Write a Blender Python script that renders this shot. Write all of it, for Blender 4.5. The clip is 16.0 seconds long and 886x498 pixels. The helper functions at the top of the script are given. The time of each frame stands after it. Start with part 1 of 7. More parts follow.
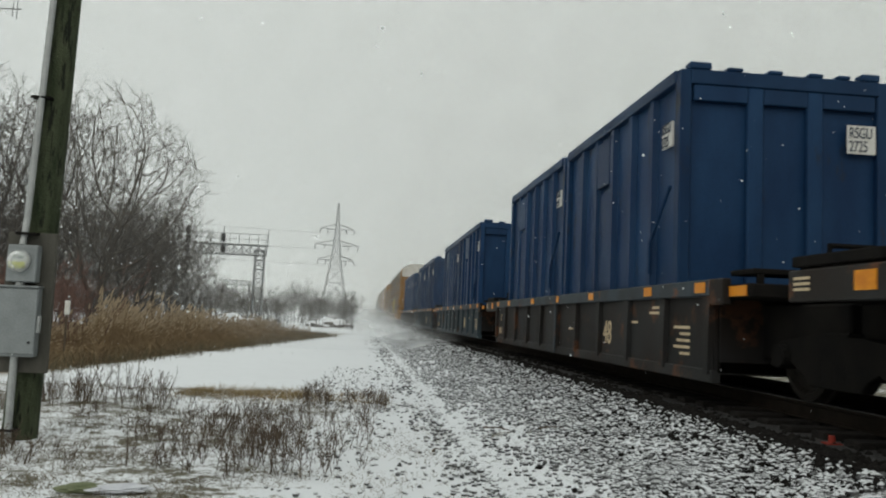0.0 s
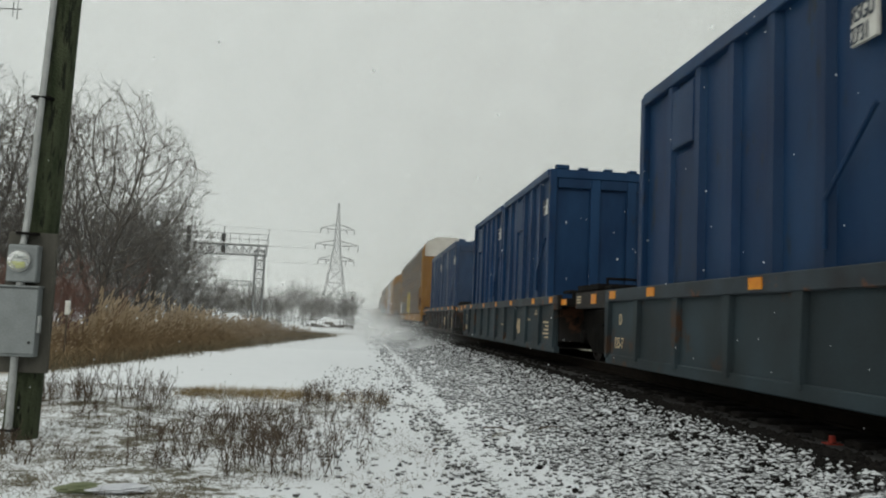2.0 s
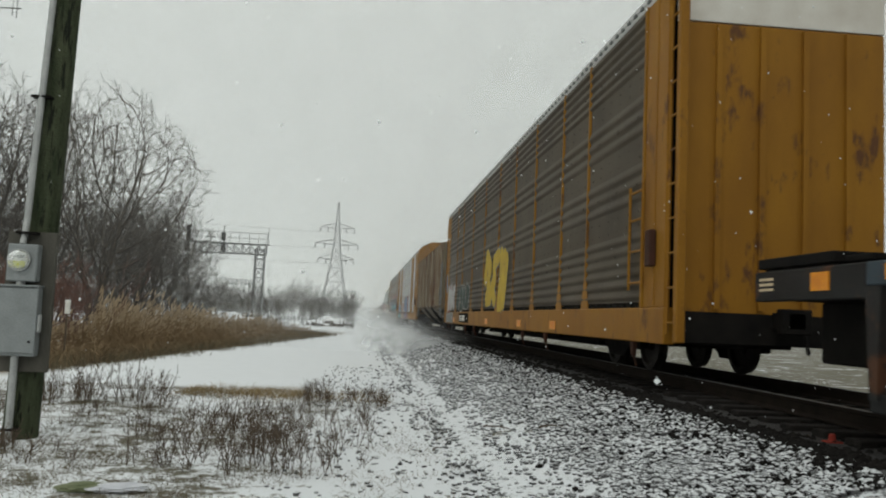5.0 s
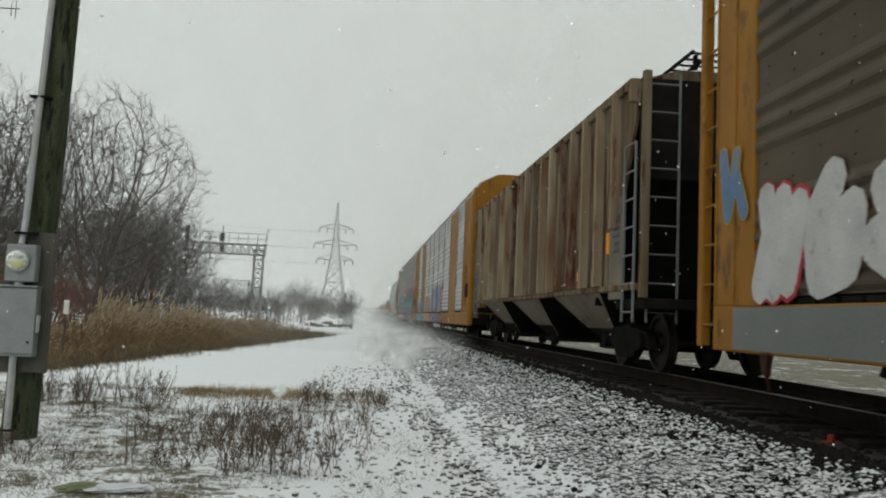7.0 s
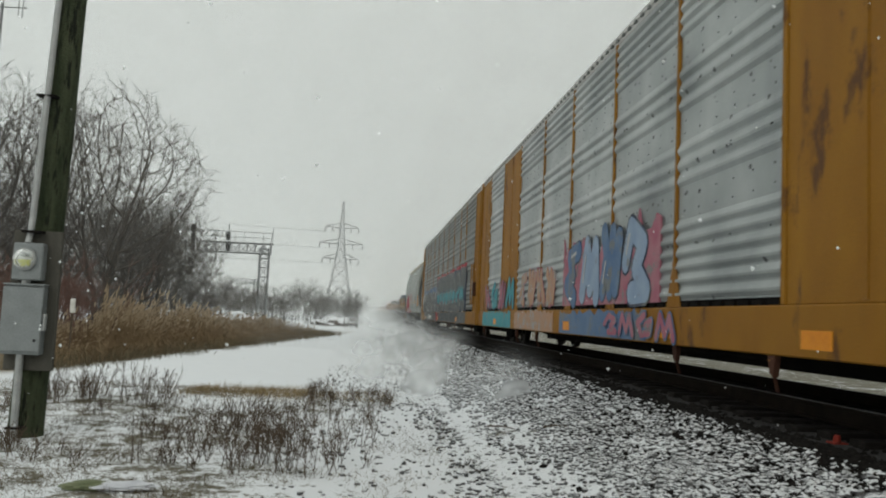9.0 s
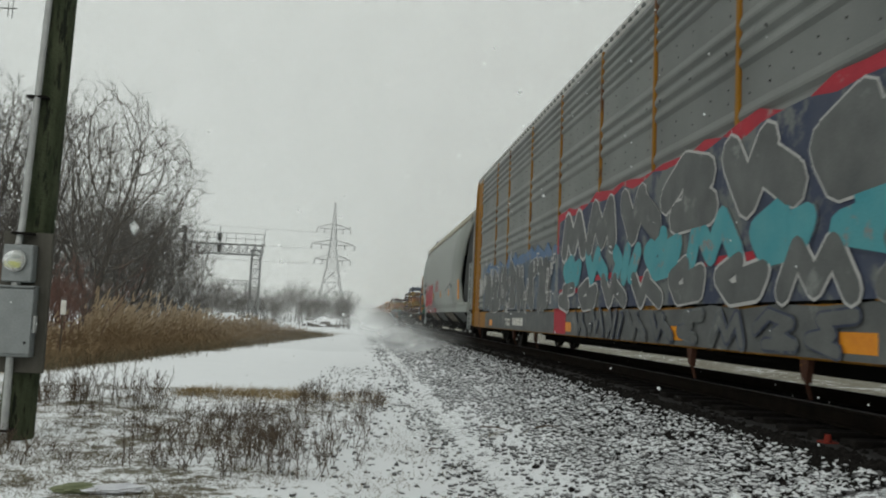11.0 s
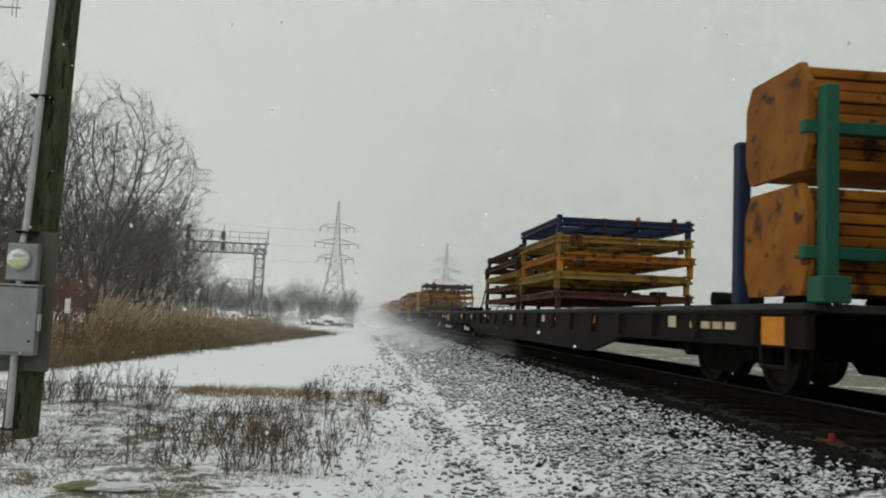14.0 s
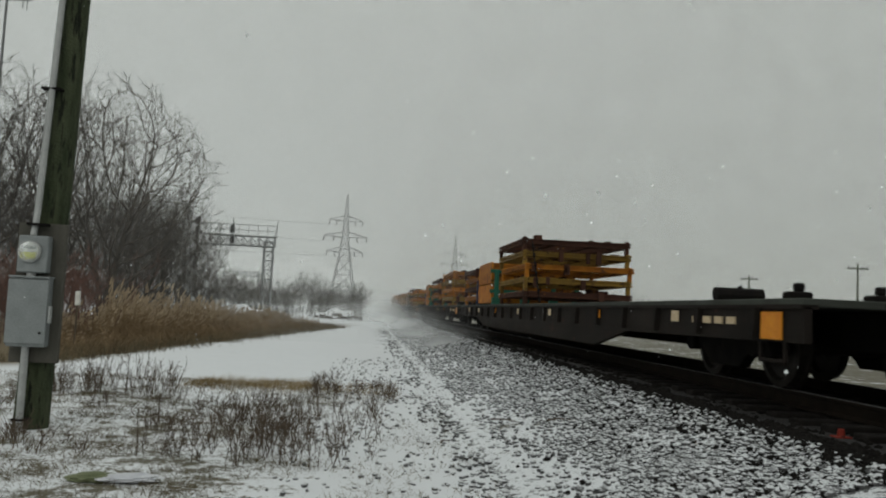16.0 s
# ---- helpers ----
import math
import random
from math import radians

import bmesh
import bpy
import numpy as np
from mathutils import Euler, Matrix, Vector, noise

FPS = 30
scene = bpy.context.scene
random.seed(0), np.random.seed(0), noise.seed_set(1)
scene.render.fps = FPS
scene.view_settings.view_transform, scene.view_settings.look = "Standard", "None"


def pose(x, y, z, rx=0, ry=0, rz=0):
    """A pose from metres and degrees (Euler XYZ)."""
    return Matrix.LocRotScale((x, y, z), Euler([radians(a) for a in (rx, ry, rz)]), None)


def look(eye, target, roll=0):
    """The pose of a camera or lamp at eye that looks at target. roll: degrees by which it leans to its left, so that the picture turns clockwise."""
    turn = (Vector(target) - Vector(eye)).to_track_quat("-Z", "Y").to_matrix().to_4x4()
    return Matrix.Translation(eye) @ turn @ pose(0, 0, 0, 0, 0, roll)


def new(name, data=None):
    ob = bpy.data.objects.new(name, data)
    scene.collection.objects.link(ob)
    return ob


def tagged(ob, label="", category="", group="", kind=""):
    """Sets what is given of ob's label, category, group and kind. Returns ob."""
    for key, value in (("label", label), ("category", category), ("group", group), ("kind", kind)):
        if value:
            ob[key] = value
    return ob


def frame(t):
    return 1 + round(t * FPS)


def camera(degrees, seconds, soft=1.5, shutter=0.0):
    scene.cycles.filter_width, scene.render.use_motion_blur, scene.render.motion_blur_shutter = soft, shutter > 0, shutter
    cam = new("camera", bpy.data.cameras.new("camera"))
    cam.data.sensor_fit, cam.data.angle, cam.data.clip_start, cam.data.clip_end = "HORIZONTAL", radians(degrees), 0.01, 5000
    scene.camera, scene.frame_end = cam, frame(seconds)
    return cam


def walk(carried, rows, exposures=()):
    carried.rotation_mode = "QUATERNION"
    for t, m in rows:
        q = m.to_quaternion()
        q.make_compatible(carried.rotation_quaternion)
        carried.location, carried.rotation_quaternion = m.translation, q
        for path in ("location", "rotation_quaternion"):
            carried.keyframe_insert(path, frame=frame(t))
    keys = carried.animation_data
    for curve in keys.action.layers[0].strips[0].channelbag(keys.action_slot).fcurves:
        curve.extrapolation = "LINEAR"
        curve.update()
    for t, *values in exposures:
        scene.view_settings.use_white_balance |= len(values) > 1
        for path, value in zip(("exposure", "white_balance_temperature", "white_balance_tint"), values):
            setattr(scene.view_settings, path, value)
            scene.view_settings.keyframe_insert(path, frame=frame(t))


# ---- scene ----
# Railway line in snowfall: a freight train runs towards the camera and passes it.
# x across the track, y along it, z up from the top of the rails.
EYE = (0.0, 0.0, 0.69)
TRACK_X = 5.45          # centre line of the track
GROUND = -0.76
SPEED = 14.47           # train speed, metres a second
SECONDS = 16.0

cam = camera(56.55, SECONDS, soft=2.0, shutter=0.09)
TURNS = [(0, 94.855, -2.499, -5.768), (0.5, 94.837, -2.471, -5.752), (1, 94.852, -2.510, -5.768), (1.5, 94.852, -2.487, -5.761),
         (2, 94.856, -2.508, -5.748), (2.5, 94.907, -2.584, -5.781), (3, 94.800, -2.530, -5.719), (3.5, 94.790, -2.490, -5.706),
         (4, 94.745, -2.477, -5.713), (6.5, 94.824, -2.422, -5.810), (7, 94.810, -2.449, -5.822), (7.5, 94.868, -2.455, -5.782),
         (8, 94.790, -2.490, -5.706), (8.5, 94.726, -2.528, -5.489), (9, 94.742, -2.585, -5.455), (11.5, 94.836, -2.415, -6.053),
         (12, 94.800, -2.430, -6.004), (12.5, 94.713, -2.454, -5.415), (13, 94.747, -2.454, -5.543), (13.5, 94.739, -2.498, -5.718),
         (14, 94.732, -2.455, -5.761), (14.5, 94.804, -2.519, -5.748), (15, 94.671, -2.532, -5.551), (15.5, 94.604, -2.548, -5.261),
         (16, 94.263, -2.702, -5.180)]
walk(cam, [(t, pose(*EYE, rx, ry, rz)) for t, rx, ry, rz in TURNS],
     exposures=[(0, 0.0), (4, 0.0), (12, -0.02), (14, -0.05), (14.5, -0.2), (15, -0.18), (15.5, -0.18), (16, -0.43)])

# ---- sky and light: overcast snowfall ----
world = bpy.data.worlds.new("overcast_sky")
scene.world = world
world.use_nodes = True
wn, wl = world.node_tree.nodes, world.node_tree.links
wn.clear()
w_out, w_bg = wn.new("ShaderNodeOutputWorld"), wn.new("ShaderNodeBackground")
w_sky, w_mix, w_mul = wn.new("ShaderNodeTexSky"), wn.new("ShaderNodeMixRGB"), wn.new("ShaderNodeMixRGB")
w_sky.sky_type, w_sky.sun_disc = "NISHITA", False
w_sky.sun_elevation, w_sky.sun_rotation = radians(32), radians(200)
w_mul.blend_type = "MULTIPLY"
w_mul.inputs[0].default_value = 1.0
w_mul.inputs[2].default_value = (0.1, 0.1, 0.1, 1)
w_co, w_sep, w_ramp, w_noise = wn.new("ShaderNodeTexCoord"), wn.new("ShaderNodeSeparateXYZ"), wn.new("ShaderNodeValToRGB"), wn.new("ShaderNodeTexNoise")
w_noise.inputs["Scale"].default_value = 1.6
w_noise.inputs["Detail"].default_value = 3.0
w_add = wn.new("ShaderNodeMath")
w_add.operation = "MULTIPLY_ADD"
w_add.inputs[1].default_value = 0.25
w_ramp.color_ramp.elements[0].position, w_ramp.color_ramp.elements[0].color = 0.06, (0.476, 0.505, 0.482, 1)
w_ramp.color_ramp.elements[1].position, w_ramp.color_ramp.elements[1].color = 0.75, (0.63, 0.665, 0.628, 1)
w_mix.inputs[0].default_value = 0.96
wl.new(w_co.outputs["Generated"], w_sep.inputs[0])
wl.new(w_co.outputs["Generated"], w_noise.inputs["Vector"])
wl.new(w_noise.outputs["Fac"], w_add.inputs[0])
wl.new(w_sep.outputs["Z"], w_add.inputs[2])
wl.new(w_add.outputs[0], w_ramp.inputs[0])
wl.new(w_sky.outputs[0], w_mul.inputs[1])
wl.new(w_mul.outputs[0], w_mix.inputs[1])
wl.new(w_ramp.outputs[0], w_mix.inputs[2])
wl.new(w_mix.outputs[0], w_bg.inputs[0])
w_bg.inputs[1].default_value = 1.15
wl.new(w_bg.outputs[0], w_out.inputs[0])
sun = new("sun", bpy.data.lights.new("sun", "SUN"))
sun.data.energy, sun.data.angle, sun.data.color = 0.5, radians(40), (1.0, 0.98, 0.95)
sun.matrix_world = look((-20, -30, 40), (0, 20, 0))
scene.cycles.transparent_max_bounces = 40


# ---- materials ----
def grained(name, colour, second, scale=6.0, amount=0.5, rough=0.7, metal=0.0, bump=0.15, fine=60.0, vary=0.0, stretch=(1, 1, 1), spots=None, spot_scale=3.0, spot_edge=0.58, gloss=0.16):
    """Two colours mixed by a coarse noise, a fine grain, bump, and optional spots (rust, dirt, snow) with an edge of their own."""
    m = bpy.data.materials.new(name)
    m.use_nodes = True
    n, l = m.node_tree.nodes, m.node_tree.links
    b = n["Principled BSDF"]
    co, mp = n.new("ShaderNodeTexCoord"), n.new("ShaderNodeMapping")
    mp.inputs["Scale"].default_value = stretch
    l.new(co.outputs["Object"], mp.inputs[0])
    a, c = n.new("ShaderNodeTexNoise"), n.new("ShaderNodeTexNoise")
    a.inputs["Scale"].default_value, a.inputs["Detail"].default_value = scale, 6.0
    c.inputs["Scale"].default_value, c.inputs["Detail"].default_value = fine, 3.0
    l.new(mp.outputs[0], a.inputs["Vector"])
    l.new(co.outputs["Object"], c.inputs["Vector"])
    r = n.new("ShaderNodeValToRGB")
    r.color_ramp.elements[0].position, r.color_ramp.elements[1].position = 0.5 - amount / 2 * 0.6, 0.5 + amount / 2 * 0.6
    r.color_ramp.elements[0].color, r.color_ramp.elements[1].color = (*colour, 1), (*second, 1)
    l.new(a.outputs["Fac"], r.inputs[0])
    out = r.outputs[0]
    if spots:
        s, sr, sm = n.new("ShaderNodeTexNoise"), n.new("ShaderNodeValToRGB"), n.new("ShaderNodeMixRGB")
        s.inputs["Scale"].default_value, s.inputs["Detail"].default_value, s.inputs["Roughness"].default_value = spot_scale, 8.0, 0.68
        sr.color_ramp.elements[0].position, sr.color_ramp.elements[1].position = spot_edge, spot_edge + 0.07
        l.new(mp.outputs[0], s.inputs["Vector"])
        l.new(s.outputs["Fac"], sr.inputs[0])
        l.new(sr.outputs[0], sm.inputs[0])
        l.new(out, sm.inputs[1])
        sm.inputs[2].default_value = (*spots, 1)
        out = sm.outputs[0]
    f = n.new("ShaderNodeMixRGB")
    f.blend_type = "OVERLAY"
    f.inputs[0].default_value = 0.25
    l.new(out, f.inputs[1])
    l.new(c.outputs["Fac"], f.inputs[2])
    out = f.outputs[0]
    if vary:
        info, hsv, mr = n.new("ShaderNodeObjectInfo"), n.new("ShaderNodeHueSaturation"), n.new("ShaderNodeMapRange")
        mr.inputs["To Min"].default_value, mr.inputs["To Max"].default_value = 1 - vary, 1 + vary
        l.new(info.outputs["Random"], mr.inputs[0])
        l.new(mr.outputs[0], hsv.inputs["Value"])
        l.new(out, hsv.inputs["Color"])
        out = hsv.outputs[0]
    l.new(out, b.inputs["Base Color"])
    bp = n.new("ShaderNodeBump")
    bp.inputs["Strength"].default_value, bp.inputs["Distance"].default_value = bump, 0.02
    l.new(c.outputs["Fac"], bp.inputs["Height"])
    l.new(bp.outputs[0], b.inputs["Normal"])
    b.inputs["Roughness"].default_value, b.inputs["Metallic"].default_value = rough, metal
    b.inputs["Specular IOR Level"].default_value = gloss
    return m


def snowed(name, base, base2, snow=(0.82, 0.84, 0.86), up=0.55, edge=0.2, scale=9.0):
    """A stony or earthy surface with snow lying on its upward faces, broken up by noise."""
    m = grained(name, base, base2, scale=scale, rough=0.9, bump=0.3)
    n, l = m.node_tree.nodes, m.node_tree.links
    b = n["Principled BSDF"]
    old = b.inputs["Base Color"].links[0].from_socket
    g, s, no, ad, rp, mx, co = (n.new(k) for k in ("ShaderNodeNewGeometry", "ShaderNodeSeparateXYZ", "ShaderNodeTexNoise", "ShaderNodeMath", "ShaderNodeValToRGB", "ShaderNodeMixRGB", "ShaderNodeTexCoord"))
    no.inputs["Scale"].default_value, no.inputs["Detail"].default_value = scale * 0.6, 6.0
    l.new(co.outputs["Object"], no.inputs["Vector"])
    l.new(g.outputs["Normal"], s.inputs[0])
    ad.operation = "MULTIPLY"
    l.new(s.outputs["Z"], ad.inputs[0])
    l.new(no.outputs["Fac"], ad.inputs[1])
    rp.color_ramp.elements[0].position, rp.color_ramp.elements[1].position = up, up + edge
    l.new(ad.outputs[0], rp.inputs[0])
    l.new(rp.outputs[0], mx.inputs[0])
    l.new(old, mx.inputs[1])
    mx.inputs[2].default_value = (*snow, 1)
    l.new(mx.outputs[0], b.inputs["Base Color"])
    return m


def veil(name, alpha, scale, sharp=0.0, soft_disc=False, colour=(0.93, 0.95, 0.95)):
    """Airborne snow and the added haze sheets: lets most light through, scatters the rest."""
    m = bpy.data.materials.new(name)
    m.use_nodes = True
    n, l = m.node_tree.nodes, m.node_tree.links
    n.clear()
    out, mix, tr, add, d, t = (n.new(k) for k in ("ShaderNodeOutputMaterial", "ShaderNodeMixShader", "ShaderNodeBsdfTransparent", "ShaderNodeMixShader", "ShaderNodeBsdfDiffuse", "ShaderNodeBsdfTranslucent"))
    d.inputs[0].default_value = t.inputs[0].default_value = (*colour, 1)
    l.new(d.outputs[0], add.inputs[1])
    l.new(t.outputs[0], add.inputs[2])
    co, no, mr = n.new("ShaderNodeTexCoord"), n.new("ShaderNodeTexNoise"), n.new("ShaderNodeMapRange")
    no.inputs["Scale"].default_value, no.inputs["Detail"].default_value = scale, 4.0
    l.new(co.outputs["Object"], no.inputs["Vector"])
    mr.inputs["From Min"].default_value, mr.inputs["From Max"].default_value = 0.3, 0.7
    mr.inputs["To Min"].default_value, mr.inputs["To Max"].default_value = alpha * (1 - sharp), alpha * (1 + sharp)
    l.new(no.outputs["Fac"], mr.inputs[0])
    fac = mr.outputs[0]
    if soft_disc:
        # thins out towards the rim of the puff
        gr, mu = n.new("ShaderNodeTexGradient"), n.new("ShaderNodeMath")
        gr.gradient_type, mu.operation = "QUADRATIC_SPHERE", "MULTIPLY"
        l.new(co.outputs["Object"], gr.inputs[0])
        sp, lo, m2 = n.new("ShaderNodeSeparateXYZ"), n.new("ShaderNodeMapRange"), n.new("ShaderNodeMath")
        lo.interpolation_type, m2.operation = "SMOOTHSTEP", "MULTIPLY"
        lo.inputs["From Min"].default_value, lo.inputs["From Max"].default_value = -0.36, 0.05
        l.new(co.outputs["Object"], sp.inputs[0])
        l.new(sp.outputs["Z"], lo.inputs[0])
        l.new(gr.outputs["Fac"], mu.inputs[0])
        l.new(fac, mu.inputs[1])
        l.new(mu.outputs[0], m2.inputs[0])
        l.new(lo.outputs[0], m2.inputs[1])
        fac = m2.outputs[0]
    l.new(fac, mix.inputs[0])
    l.new(tr.outputs[0], mix.inputs[1])
    l.new(add.outputs[0], mix.inputs[2])
    l.new(mix.outputs[0], out.inputs[0])
    return m


RUST = (0.13, 0.055, 0.028)
M_BLUE = grained("blue_container_paint", (0.0055, 0.024, 0.068), (0.013, 0.045, 0.105), 1.6, 0.6, 0.5, 0, 0.15, vary=0.14, stretch=(1, 1, 0.35), spots=(0.02, 0.025, 0.035), spot_edge=0.6, spot_scale=2.4)
M_BLUE_DARK = grained("dark_blue_frame_paint", (0.012, 0.022, 0.05), (0.02, 0.035, 0.07), 2.0, 0.8, 0.5, spots=RUST, spot_edge=0.66)
M_WELL = grained("weathered_grey_blue_steel", (0.024, 0.027, 0.028), (0.016, 0.011, 0.008), 1.1, 0.9, 0.65, 0, 0.2, vary=0.3, spots=(0.075, 0.034, 0.018), spot_edge=0.56, spot_scale=1.4)
M_WELL_BLUE = grained("worn_blue_grey_steel", (0.04, 0.062, 0.074), (0.024, 0.029, 0.03), 1.1, 0.9, 0.65, 0, 0.2, vary=0.2, spots=(0.06, 0.035, 0.022), spot_edge=0.57, spot_scale=1.4)
M_CHORD = grained("grey_blue_chord_paint", (0.045, 0.062, 0.075), (0.028, 0.03, 0.032), 2.0, 0.8, 0.6, spots=RUST, spot_edge=0.6)
# Grime-black steel; on the hopper bay slopes it also stands for shade.
M_BLACK = grained("grimy_shaded_black_steel", (0.007, 0.007, 0.007), (0.017, 0.015, 0.013), 3.0, 0.8, 0.9, bump=0.3, gloss=0.05)
M_WHEEL = grained("worn_wheel_steel", (0.016, 0.014, 0.012), (0.032, 0.027, 0.023), 5.0, 0.8, 0.5, 0.6)
M_ORANGE = grained("orange_reflector", (0.75, 0.3, 0.02), (0.6, 0.2, 0.02), 8.0, 0.7, 0.4)
M_YELLOW = grained("faded_yellow_paint", (0.3, 0.142, 0.013), (0.195, 0.084, 0.011), 1.5, 0.9, 0.6, spots=(0.1, 0.045, 0.018), spot_edge=0.57, spot_scale=2.2, stretch=(1, 1, 0.4))
M_GALV = grained("galvanised_sheet", (0.4, 0.425, 0.415), (0.18, 0.2, 0.2), 0.8, 0.7, 0.36, 0.25, 0.06, vary=0.06, gloss=0.5, spots=(0.25, 0.25, 0.25), spot_edge=0.68)


def perforate(m):
    """Rows of small dark vent holes with a little wander."""
    n, l = m.node_tree.nodes, m.node_tree.links
    b = n["Principled BSDF"]
    old = b.inputs["Base Color"].links[0].from_socket
    co, mp, vo, rp, mx = (n.new(k) for k in ("ShaderNodeTexCoord", "ShaderNodeMapping", "ShaderNodeTexVoronoi", "ShaderNodeValToRGB", "ShaderNodeMixRGB"))
    mp.inputs["Scale"].default_value = (0.0, 2.4, 3.0)
    vo.inputs["Scale"].default_value, vo.inputs["Randomness"].default_value = 1.0, 0.22
    rp.color_ramp.elements[0].position, rp.color_ramp.elements[1].position = 0.07, 0.1
    l.new(co.outputs["Object"], mp.inputs[0])
    l.new(mp.outputs[0], vo.inputs["Vector"])
    l.new(vo.outputs["Distance"], rp.inputs[0])
    l.new(rp.outputs[0], mx.inputs[0])
    mx.inputs[1].default_value = (0.03, 0.03, 0.03, 1)
    l.new(old, mx.inputs[2])
    l.new(mx.outputs[0], b.inputs["Base Color"])


perforate(M_GALV)
M_GALV_BROWN = grained("browned_galvanised_sheet", (0.084, 0.066, 0.043), (0.045, 0.034, 0.022), 0.9, 0.9, 0.6, 0.0, 0.06, vary=0.08, gloss=0.2, spots=(0.12, 0.1, 0.075), spot_edge=0.64)
M_GALV_GREY = grained("dull_grey_sheet", (0.17, 0.178, 0.168), (0.105, 0.112, 0.106), 0.9, 0.9, 0.5, 0.1, 0.06, vary=0.08, gloss=0.3, spots=(0.1, 0.1, 0.1), spot_edge=0.66)
M_ROOF = grained("pale_sheet_roof", (0.62, 0.62, 0.6), (0.45, 0.44, 0.42), 1.0, 0.9, 0.6)
M_WHITE = grained("chalky_white_paint", (0.68, 0.66, 0.6), (0.5, 0.46, 0.4), 2.0, 0.8, 0.7, spots=RUST, spot_edge=0.68)
M_HOPPER = grained("rust_streaked_hopper_paint", (0.175, 0.152, 0.1), (0.085, 0.047, 0.026), 3.0, 0.5, 0.8, 0, 0.25, stretch=(1, 2.4, 0.16), spots=(0.065, 0.022, 0.012), spot_edge=0.525, spot_scale=3.2, gloss=0.08)
# Rust-stained ribs; their paler tone also carries the light on the rib faces.
M_HOPPER_RIB = grained("pale_rust_stained_rib", (0.27, 0.235, 0.165), (0.14, 0.082, 0.048), 2.6, 0.6, 0.8, 0, 0.2, vary=0.28, stretch=(1, 1, 0.2), spots=(0.085, 0.03, 0.017), spot_edge=0.54, spot_scale=2.4, gloss=0.08)
M_BAY = grained("dusty_grey_bay_sheet", (0.19, 0.165, 0.125), (0.12, 0.098, 0.074), 1.5, 0.8, 0.8, spots=(0.06, 0.04, 0.03), spot_edge=0.6)
M_GREY = grained("dull_grey_hopper_paint", (0.31, 0.33, 0.305), (0.26, 0.275, 0.255), 0.6, 0.9, 0.55, 0, 0.05, stretch=(1, 1, 0.4), spots=(0.3, 0.26, 0.18), spot_edge=0.68, spot_scale=1.0)
M_STAIN = grained("yellow_stained_eave", (0.37, 0.325, 0.22), (0.31, 0.31, 0.27), 2.0, 0.9, 0.7, spots=(0.2, 0.19, 0.16), spot_edge=0.62)
M_DECK = grained("dark_flatcar_steel", (0.011, 0.0105, 0.009), (0.022, 0.016, 0.013), 1.3, 0.9, 0.75, 0, 0.25, vary=0.2, spots=(0.075, 0.032, 0.025), spot_edge=0.62, gloss=0.1)
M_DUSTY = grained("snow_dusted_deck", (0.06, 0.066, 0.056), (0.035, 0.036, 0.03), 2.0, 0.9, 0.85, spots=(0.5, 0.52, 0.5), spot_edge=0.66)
M_AMBER = grained("amber_frame_paint", (0.42, 0.165, 0.014), (0.24, 0.075, 0.012), 3.0, 0.8, 0.65, vary=0.3, spots=(0.07, 0.03, 0.016), spot_edge=0.55, spot_scale=3.5)
M_RUSTY = grained("rusty_brown_frame", (0.075, 0.03, 0.018), (0.035, 0.02, 0.015), 2.5, 0.9, 0.8, vary=0.3, spots=(0.3, 0.13, 0.022), spot_edge=0.6, spot_scale=3.0)
M_OCHRE = grained("ochre_frame_paint", (0.26, 0.155, 0.026), (0.14, 0.085, 0.024), 3.0, 0.8, 0.7, vary=0.25, spots=(0.06, 0.032, 0.018), spot_edge=0.55, spot_scale=3.5)
M_GREEN = grained("green_rack_paint", (0.02, 0.12, 0.075), (0.03, 0.09, 0.06), 2.0, 0.8, 0.6, spots=RUST, spot_edge=0.66)
M_RED = grained("faded_red_spray_paint", (0.42, 0.035, 0.05), (0.3, 0.03, 0.045), 2.5, 0.9, 0.65, spots=(0.28, 0.18, 0.17), spot_edge=0.6, spot_scale=3.5)
M_SPRAY_WHITE = grained("white_spray_paint", (0.5, 0.49, 0.47), (0.34, 0.34, 0.33), 2.5, 0.9, 0.65, spots=(0.3, 0.3, 0.29), spot_edge=0.6, spot_scale=3.5)
M_SPRAY_BLUE = grained("faded_blue_spray_paint", (0.065, 0.13, 0.25), (0.14, 0.2, 0.29), 2.5, 0.9, 0.65, spots=(0.17, 0.18, 0.18), spot_edge=0.52, spot_scale=2.2)
M_SPRAY_NAVY = grained("navy_spray_paint", (0.05, 0.08, 0.13), (0.13, 0.15, 0.16), 1.4, 0.8, 0.6, spots=(0.19, 0.2, 0.195), spot_edge=0.5, spot_scale=2.2)
M_SPRAY_TEAL = grained("faded_teal_spray_paint", (0.05, 0.25, 0.29), (0.1, 0.3, 0.32), 2.5, 0.9, 0.65, spots=(0.2, 0.205, 0.2), spot_edge=0.58, spot_scale=3.5)
M_SPRAY_PINK = grained("faded_pink_spray_paint", (0.32, 0.08, 0.13), (0.38, 0.2, 0.22), 2.5, 0.9, 0.65, spots=(0.2, 0.205, 0.2), spot_edge=0.54, spot_scale=3.5)
# Graffiti grey; also colours the grey hopper's ends to stand for their shade.
M_SPRAY_SHADE_GREY = grained("dark_grey_spray_and_shade", (0.085, 0.09, 0.09), (0.14, 0.145, 0.14), 2.5, 0.9, 0.65, spots=(0.2, 0.21, 0.2), spot_edge=0.6, spot_scale=2.0)
M_SPRAY_YELLOW = grained("yellow_spray_paint", (0.5, 0.36, 0.035), (0.36, 0.24, 0.035), 2.5, 0.9, 0.65, spots=(0.14, 0.12, 0.09), spot_edge=0.6, spot_scale=3.5)
